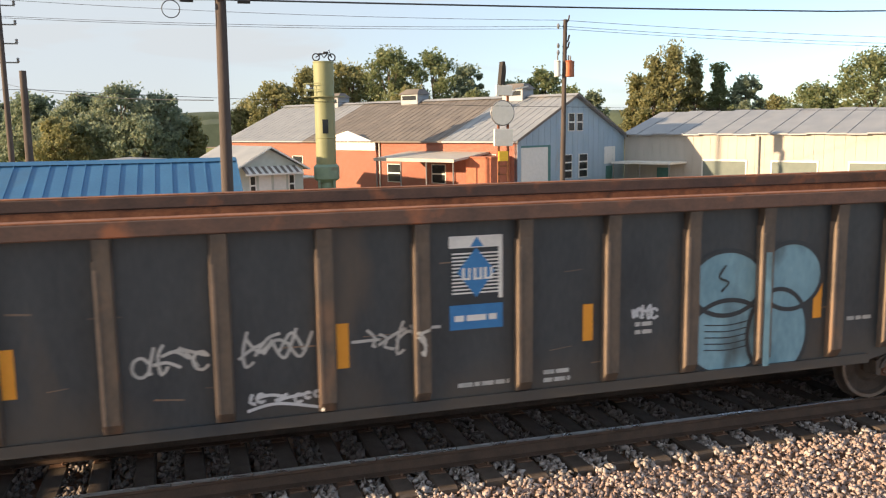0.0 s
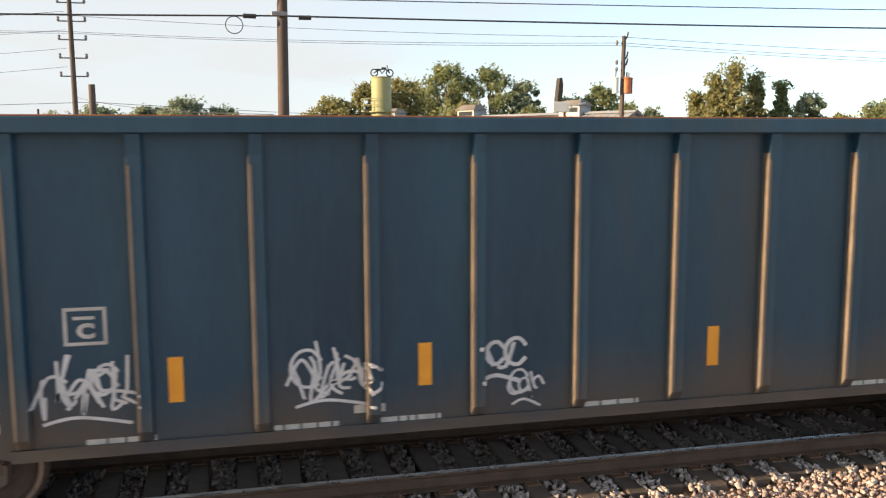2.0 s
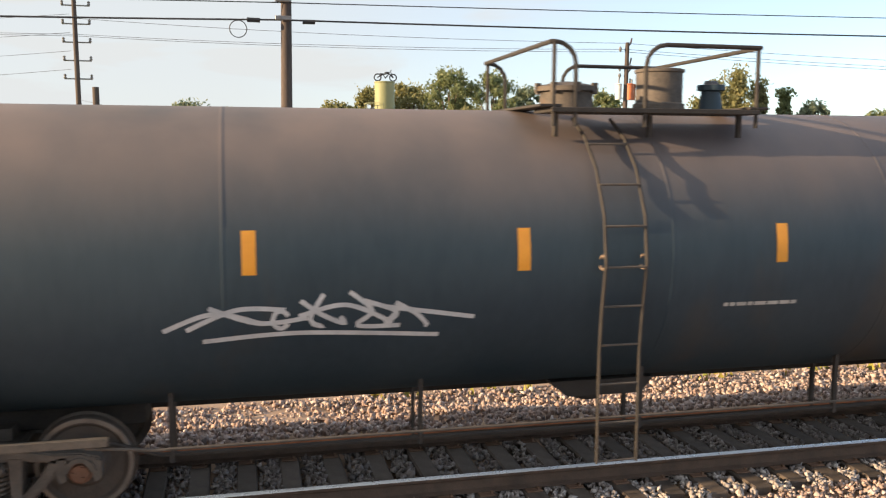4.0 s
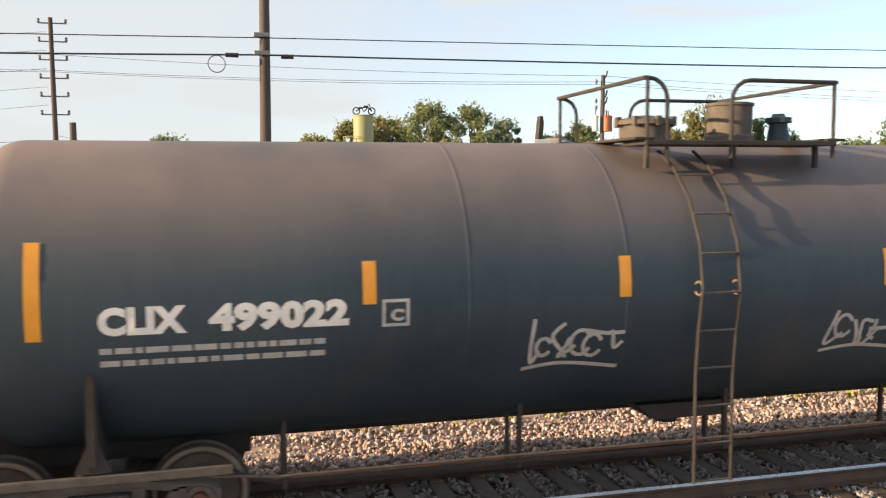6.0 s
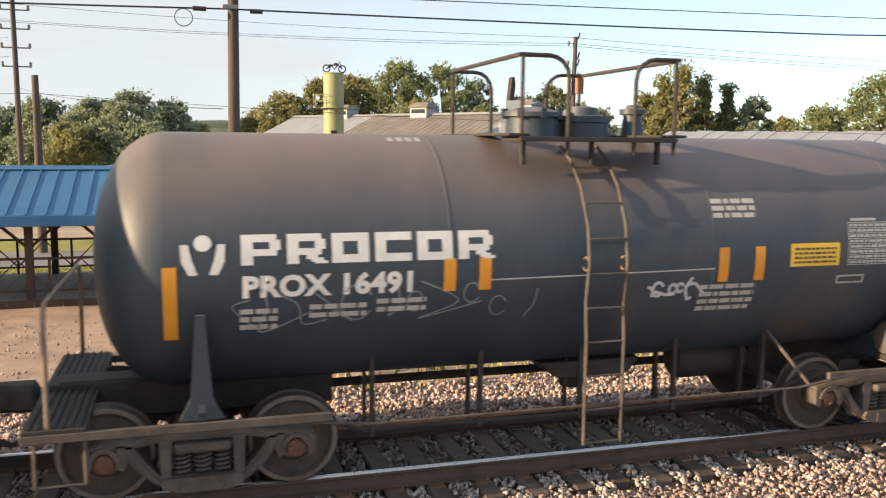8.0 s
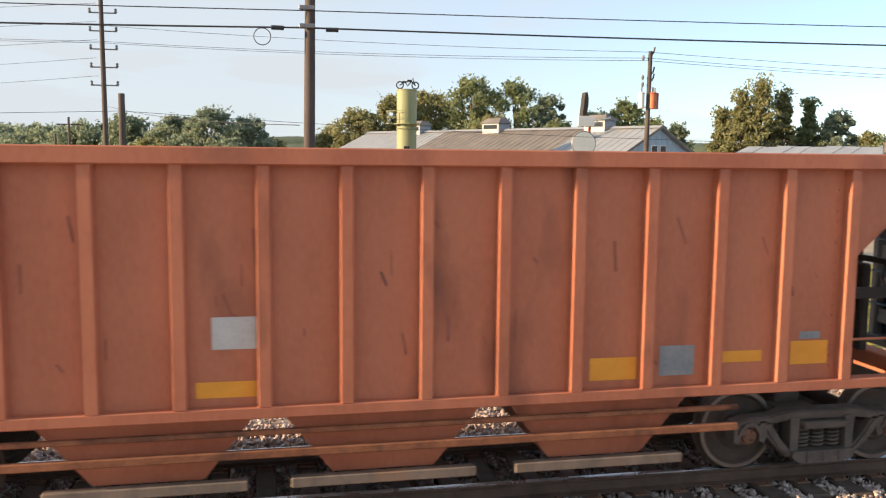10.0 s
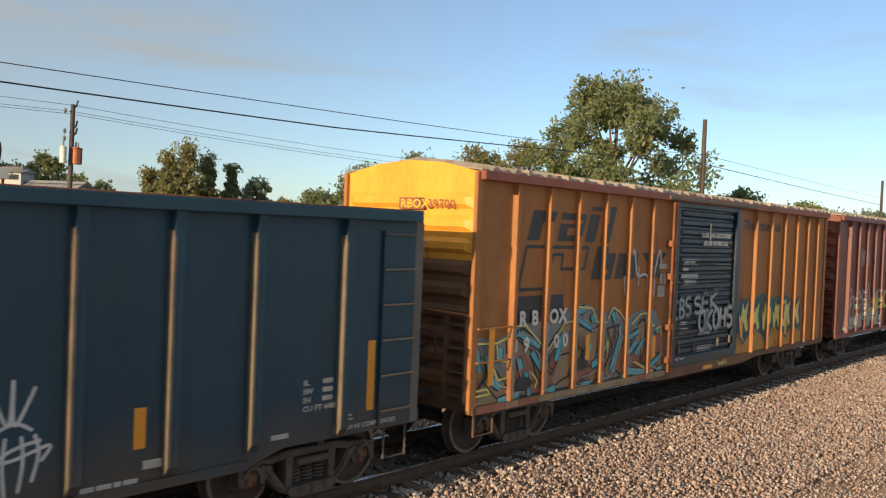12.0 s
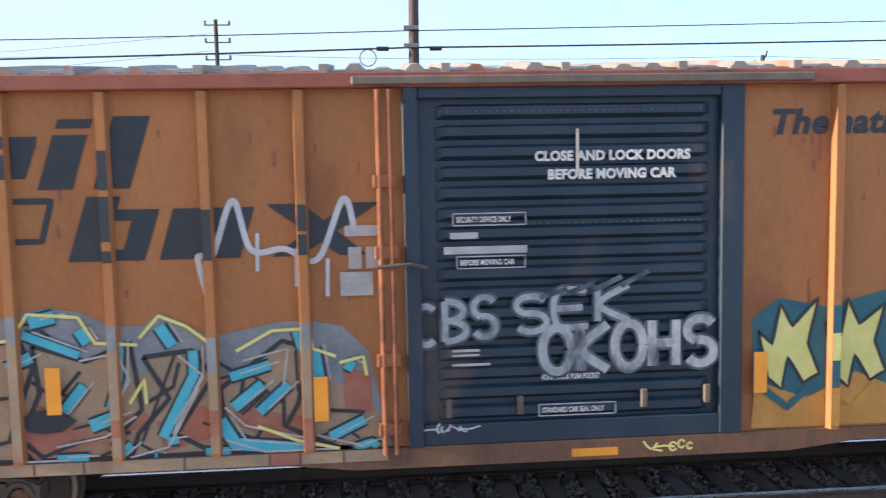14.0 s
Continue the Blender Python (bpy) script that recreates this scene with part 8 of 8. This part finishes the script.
def factory():
    t = thing("factory", "long gabled factory hall with red brick front and patched metal roof", "factory building", at=(25, 62, -2.4), rz=31)
    W, L, E, R = 16.0, 38.5, 4.8, 8.3
    brick_wall("wall", t, 0.02, L, 0, E, 0)
    part("gable_wall", Shape().prism([(0, 0), (W, 0), (W, E), (W / 2, R - .05), (0, E)], 0, .3), METALB, t, "blue-grey metal gable wall")
    part("gable_wall", Shape().prism([(0, 0), (W, 0), (W, E), (W / 2, R - .05), (0, E)], L - .3, L), METALB, t)
    part("wall", Shape().box(W - .3, W, .3, L - .3, 0, E), METALB, t)
    cuts = [(-.3, 7.5, ROOFL), (7.5, 13, ROOFD), (13, 19, ROOFD), (19, 25.5, ROOFD), (25.5, 32, ROOFL), (32, L + .3, ROOFL)]
    for e in (0, 1):
        f = (lambda x: x) if e == 0 else (lambda x: W - x)
        for a, b, m in cuts:
            part("roof_sheet", Shape().prism([(f(-.45), E - .2), (f(W / 2), R), (f(W / 2), R + .1), (f(-.45), E - .08)], a + .01, b - .01), m, t, "weathered metal roof sheet")
        for k in range(52):
            y = -.2 + k * .75
            part("roof_seam", Shape().prism([(f(-.45), E - .08), (f(W / 2), R + .1), (f(W / 2), R + .125), (f(-.45), E - .055)], y - .02, y + .02), ROOFL if not 7.5 < y < 25.5 else ROOFD, t)
    part("ridge_cap", Shape().prism([(W / 2 - .4, R + .03), (W / 2, R + .24), (W / 2 + .4, R + .03)], -.3, L + .3), ROOFL, t)
    part("gable_trim", Shape().prism([(-.45, E - .2), (W / 2, R), (W + .45, E - .2), (W + .45, E), (W / 2, R + .22), (-.45, E)], -.36, -.30), ROOFD, t, "dark verge trim")
    for y in (6.0, 18.5, 30.0):
        c = part("roof_vent", Shape().box(W / 2 - .8, W / 2 + .8, y - 1.1, y + 1.1, R - .3, R + .75), ROOFL, t, "ridge ventilator")
        part("vent_roof", Shape().loft([[(W / 2 - 1.0, y - 1.3, R + .75), (W / 2 + 1.0, y - 1.3, R + .75), (W / 2 + 1.0, y + 1.3, R + .75), (W / 2 - 1.0, y + 1.3, R + .75)], [(W / 2 - .3, y - .9, R + 1.25), (W / 2 + .3, y - .9, R + 1.25), (W / 2 + .3, y + .9, R + 1.25), (W / 2 - .3, y + .9, R + 1.25)]]), ROOFD, c)
        part("louvre", Shape().box(W / 2 - .83, W / 2 - .8, y - .9, y + .9, R + .2, R + .6), GLASS, c)
    # brick front openings
    for a, b, z0, z1, n in ((12.6, 14.3, 1.15, 2.75, 2), (7.4, 9.0, 1.2, 2.8, 2), (2.1, 3.7, 1.5, 3.7, 2), (26, 27.6, 1.2, 3.3, 2), (30.5, 32, 1.2, 3.3, 2)):
        window(t, a, b, z0, z1, 0, "y", n)
    part("door", Shape().box(-.05, 0, 17.3, 18.6, 0, 2.1), TEAL, t, "teal door")
    part("front_gable", Shape().prism([(15.4, 3.9), (21.0, 3.9), (21.0, 5.2), (19.0, 5.65), (15.4, 4.6)], -.45, -.30, "x"), TRIMW, t, "white boarded gable over the entrance")
    brick_wall("entrance_wall", t, 15.4, 21.0, 0, 3.95, -.32)
    part("downpipe", Shape().cyl((-.1, 15.2, 0), (-.1, 15.2, 4.7), .07, 8), TRIMW, t)
    part("canopy", Shape().prism([(-4.2, 3.25), (-.02, 3.75), (-.02, 3.9), (-4.2, 3.42)], 2.8, 11.6), METALW, t, "pale flat canopy")
    part("canopy_fascia", Shape().box(-4.26, -4.2, 2.8, 11.6, 3.2, 3.46), METALW, t)
    for y in (3.0, 5.8, 8.6, 11.4):
        part("canopy_post", Shape().cyl((-4.1, y, 0), (-4.1, y, 3.25), .06, 8), GREYM, t)
    part("lean_to", Shape().box(-2.4, -.02, .7, 3.2, 0, 3.5).box(-2.5, -.02, .6, 3.3, 3.5, 3.6), BRICKC, t, "brick lean-to")
    # gable end
    part("overhead_door", Shape().box(.45, 4.0, -.04, 0, 0, 4.2), TRIMW, t, "white overhead door")
    part("door_jamb", Shape().box(4.0, 4.35, -.06, 0, 0, 4.35).box(.45, 4.0, -.06, 0, 4.2, 4.35), TEAL, t)
    for a, b, z0, z1, n in ((6.9, 7.85, 5.4, 6.9, 2), (8.15, 9.1, 5.4, 6.9, 2), (6.3, 7.5, 1.5, 3.5, 3), (8.5, 9.85, 1.5, 3.5, 3)):
        window(t, a, b, z0, z1, 0, "x", n)
    part("door", Shape().box(12.9, 13.9, -.05, 0, 0, 2.3), TEAL, t, "small dark teal door")
    part("patch_panel", Shape().box(12.6, 14.4, -.02, 0, 2.5, 4.0), TRIMW, t)
    for k in range(20):
        part("siding_rib", Shape().box(.4 + k * .8 - .015, .4 + k * .8 + .015, -.02, 0, 4.4 if k < 5 else .1, min(E + (8 - abs(.4 + k * .8 - 8)) * .43, R) - .25), METALB, t)
    # warehouse
    w = thing("warehouse", "long cream metal warehouse with rippled pale roof and green doors", "warehouse", at=(25, 62, -2.4), rz=31)
    X, Y0, Y1, E2, R2 = 16.05, -34.0, -.02, 5.0, 6.9
    part("wall", Shape().box(X, X + .25, Y0, Y1, 0, E2), METALW, w, "cream corrugated wall")
    part("wall", Shape().prism([(X + .25, 0), (X + 14, 0), (X + 14, E2), (X + 7, R2), (X + .25, E2)], Y0, Y0 + .25), METALW, w)
    part("wall", Shape().box(X + 13.75, X + 14, Y0 + .25, Y1, 0, E2), METALW, w)
    for k in range(23):
        a, b = Y0 + k * 1.48, Y0 + (k + 1) * 1.48
        h = .04 * (k % 3)
        part("roof_sheet", Shape().prism([(X - .4, E2 - .1 + h), (X + 7, R2 + h), (X + 7, R2 + .1 + h), (X - .4, E2 + h)], a + .005, b + .06), ROOFL, w, "rippled pale roof sheet")
    part("roof_back", Shape().prism([(X + 14.4, E2 - .1), (X + 7, R2), (X + 7, R2 + .08), (X + 14.4, E2)], Y0, Y1), ROOFL, w)
    for k in range(44):
        y = Y0 + .4 + k * .77
        part("siding_rib", Shape().box(X - .02, X, y - .015, y + .015, .05, E2 - .1), METALW, w)
    for a, b in ((-11.3, -7.6), (-17.0, -13.5), (-23.0, -19.4), (-29, -25.6)):
        part("overhead_door", Shape().box(X - .04, X, a, b, 0, 2.75), DOORG, w, "grey-green overhead door")
        part("door_frame", Shape().box(X - .07, X, a - .12, a, 0, 2.9).box(X - .07, X, b, b + .12, 0, 2.9).box(X - .07, X, a, b, 2.75, 2.9), TRIMW, w)
    part("canopy", Shape().box(X - 3.0, X - .01, -6.1, -.4, 2.5, 2.68, .01), TRIMW, w, "white door canopy")
    for y in (-6.0, -3.2, -.6):
        part("canopy_post", Shape().cyl((X - 2.9, y, 0), (X - 2.9, y, 2.5), .05, 8), GREYM, w)
    part("door", Shape().box(X - .04, X, -4.4, -3.3, 0, 2.1), TEAL, w)
    part("downpipe", Shape().cyl((X - .08, -12.4, 0), (X - .08, -12.4, 4.8), .07, 8), GREYM, w)
    # row of clipped shrubs along the gable
    c31 = Matrix.Translation((25, 62, -2.4)) @ pose(0, 0, 0, 0, 0, 31)
    rng = np.random.default_rng(77)
    for k in range(5):
        p = c31 @ Vector((5.6 + k * 1.55, -.9, 0))
        b = thing("shrub", "dark clipped shrub against the wall", "shrub", "shrubs along the wall", at=tuple(p))
        q = rng.normal(size=(900, 3)) * np.array([.42, .35, .32])
        q[:, 2] = np.abs(q[:, 2]) + .1
        cards("foliage", q, .10, LEAF[2], 90 + k, b)
        part("stem", Shape().cyl((0, 0, -.05), (0, 0, .5), .06, 6), BARK, b)


factory()


# ---- low sheds, sign, hydrant ----
def shed(x, y, w, d, h, rz, wall, roof, label):
    t = thing("shed", label, "shed", "low sheds", at=(x, y, level(y) - .05), rz=rz)
    part("wall", Shape().box(0, w, 0, d, 0, h), wall, t)
    part("roof", Shape().prism([(-.4, h), (w + .4, h), (w + .4, h + .12), (w / 2, h + .55), (-.4, h + .12)], -.4, d + .4), roof, t)
    window(t, w * .3, w * .3 + 1.2, 1.0, 2.0, 0, "x", 1)
    return t


shed(-9.0, 88, 11.5, 7, 2.7, 12, METALW, ROOFL, "low pale shed with shallow metal roof")
shed(-1.0, 80, 8.0, 6, 2.5, 18, PALEG, ROOFL, "low shed behind the cottage")


def sign():
    t = thing("sign", "white roadside pole sign with round panel and box", "sign", at=(21.9, 57.0, -2.35))
    for x in (-.35, .35):
        part("post", Shape().box(x - .07, x + .07, -.08, .08, 0, 8.3 if x > 0 else 6.2), RUST, t, "rusty steel post")
    part("round_panel", Shape().cyl((-.1, -.22, 6.75), (-.1, -.08, 6.75), .82, 32), TRIMW, t, "round white panel")
    part("panel_rim", Shape().ring((-.1, -.15, 6.75), .84, .06, "y", 36, 6), GREYM, t)
    part("box_panel", Shape().box(-.75, .65, -.28, -.08, 4.45, 5.65, .03), TRIMW, t, "square white panel")
    part("small_panel", Shape().box(-.4, .3, -.22, -.08, 3.4, 4.1, .02), SIGNY, t, "small faded yellow panel")
    part("top_panel", Shape().box(-.6, .6, -.3, -.08, 7.95, 8.65, .02), TRIMW, t, "white top panel")
    part("blade", Shape().loft([[(.15 * math.sin(k * .5) - .12 - w, -.15, 8.6 + .42 * k), (.15 * math.sin(k * .5) - .12 + w, -.15, 8.6 + .42 * k), (.15 * math.sin(k * .5) - .12 + w, .5, 8.6 + .42 * k), (.15 * math.sin(k * .5) - .12 - w, .5, 8.6 + .42 * k)] for k, w in ((0, .12), (1, .16), (2, .16), (3, .15), (4, .08))]), UNDER, t, "dark curved edge-on sign blade")
    part("bracket", Shape().tube([(.35, 0, 7.9), (1.0, 0, 8.4), (1.9, 0, 8.6)], .05, 6), TRIMW, t)
    part("rungs", Shape().box(-.35, .35, -.03, .03, 2.4, 2.5).box(-.35, .35, -.03, .03, 3.0, 3.1), RUST, t)
    return t


sign()
hy = thing("meter_box", "faded orange roadside cabinet on the verge", "cabinet", at=(25.3, 47.2, -2.15))
part("body", Shape().box(-.35, .35, -.25, .25, 0, .85, .03), surface("orange_enamel", (.45, .16, .07), (.55, .22, .10), .6), hy)
part("cap", Shape().box(-.4, .4, -.3, .3, .85, .93, .02), TRIMW, hy)
part("dial", Shape().cyl((0, -.26, .5), (0, -.25, .5), .14, 14), TRIMW, hy)

def road_car():
    """A red hatchback driving along the road behind the train."""
    red = surface("red_car_enamel", (.30, .012, .022), (.36, .018, .03), .25, 0, 2, 20, 0)
    t = thing("car", "bright red sport-utility car driving along the road", "car", at=(0, 42.6, -2.05))
    body = [(-2.25, .42), (-2.28, .70), (-2.12, .92), (-1.20, 1.04), (-.62, 1.50), (-.2, 1.60), (1.45, 1.58), (2.0, 1.14), (2.2, 1.02), (2.24, .45), (1.9, .30), (-1.9, .30)]
    part("body", Shape().loft([[(x, y, .3 + (z - .3) * h) for x, z in body] for y, h in ((-.88, .96), (-.80, 1), (.80, 1), (.88, .96))]), red, t, "", True)
    for a, b in ((-.95, .05), (.13, 1.1), (1.18, 1.72)):
        part("side_window", Shape().prism([(a + (.36 if a < 0 else 0), 1.10), (b, 1.10), (b - (.3 if b > 1.5 else 0), 1.46), (a + (.62 if a < 0 else 0), 1.46)], -.905, -.86), GLASS, t, "dark side window")
    part("headlight", Shape().box(-2.27, -2.0, -.86, -.60, .72, .88, .03), TRIMW, t, "pale headlight")
    part("tail_light", Shape().box(2.05, 2.23, -.88, -.66, .84, 1.06, .03), CHORD, t)
    part("bumper", Shape().box(-2.32, -2.1, -.8, .8, .36, .58, .05), UNDER, t)
    for x in (-1.38, 1.38):
        for y in (-.80, .80):
            w = part("wheel", Shape().turned([(-.11, .2), (-.11, .34), (.11, .34), (.11, .2)], 24, "y"), UNDER, t, "black tyre", True)
            w.matrix_basis = pose(x, y, .34)
            part("rim", Shape().turned([(-.118, .001), (-.118, .215), (-.10, .22)], 16, "y", (0, 0, 0), False), GREYM, w, "silver rim", True)
    return t


ROAD_CAR = road_car()
CARX = 11.1     # where it is as the gap between two cars passes

# long grass and weeds at the edge of the earth strip
rng = np.random.default_rng(12)
for k, (xa, xb, ya, yb, n, sz, lb) in enumerate(((1.0, 42, 17.0, 39, 60000, .035, "short yellow-green grass tufts on the lawn"), (-14, 1.0, 23.6, 39, 12000, .04, "short grass tufts behind the pavilion"), (-14, 4.5, 22.6, 23.6, 1600, .09, "weeds along the grass edge"), (2, 40, 13.2, 16.6, 1800, .10, "dry weeds on the earth strip"))):
    p = np.stack([rng.uniform(xa, xb, n), rng.uniform(ya, yb, n), np.zeros(n)], 1)
    p[:, 2] = np.interp(p[:, 1], [q[0] for q in PROFILE], [q[1] for q in PROFILE]) + .04
    tagged(cards("grass_tufts", p, sz, GRASSB, 70 + k, None, 1.0), lb, "grass", kind="stuff")


# ---- the train ----
TRAIN = [
    (0.0, -49.031), (0.5, -44.856), (1.0, -40.683), (1.5, -36.520), (2.0, -32.379), (2.2, -30.728),
    (4.5, -11.790), (5.0, -7.685), (5.5, -3.717), (6.0, 0.296), (6.5, 4.307), (7.0, 8.308),
    (7.5, 12.286), (8.0, 16.270), (8.2, 17.873), (10.3, 34.803), (10.5, 36.425), (11.0, 40.476),
    (11.5, 44.408), (12.0, 48.364), (12.5, 52.292), (13.0, 56.155), (13.5, 60.029), (14.0, 63.970),
]
CARS = []
for build, u in (
    (low_gondola, -46.49),
    (lambda: tall_gondola(-29.17, "440", [(-7.75, 1.02, .42, .42, .03, 8), (-4.95, 1.05, .75, .62, .030, 17), (-2.75, 1.05, .75, .62, .030, 17), (-.95, 1.18, .42, .45, .04, 4), (-.62, .92, .3, .4, .025, 6)]), -29.17),
    (lambda: long_tank(False, 0), -11.69),
    (lambda: long_tank(True, 5), 5.80),
    (short_tank, 20.41),
    (hopper, 33.5),
    (lambda: tall_gondola(48.95, "388", [(-6.40, 1.36, .80, .15, .028, 7), (-2.95, .98, .75, .55, .035, 9)]), 48.95),
    (yellow_boxcar, 65.77),
    (red_boxcar, 82.43),
):
    WHEELSETS.clear()
    CARS.append((build(), u, list(WHEELSETS)))


def travel(t):
    return float(np.interp(t, [a for a, _ in TRAIN], [b for _, b in TRAIN]))


def motions():
    """The whole train rolls by at one speed; every wheelset turns as it rolls."""
    walk(ROAD_CAR, [(t, pose(CARX - 9.0 * (t - 1.1), 42.6, -2.05)) for t in (0.0, 14.0)])
    turns = [0.08 * k for k in range(175)] + [14.0]
    for car, u, sets in CARS:
        walk(car, [(t, pose(u - s, TRACK, 0)) for t, s in TRAIN])
        for w, x in sets:
            walk(w, [(t, pose(x, 0, R_WHEEL, 0, -math.degrees(travel(t) / R_WHEEL), 0)) for t in turns])


motions()
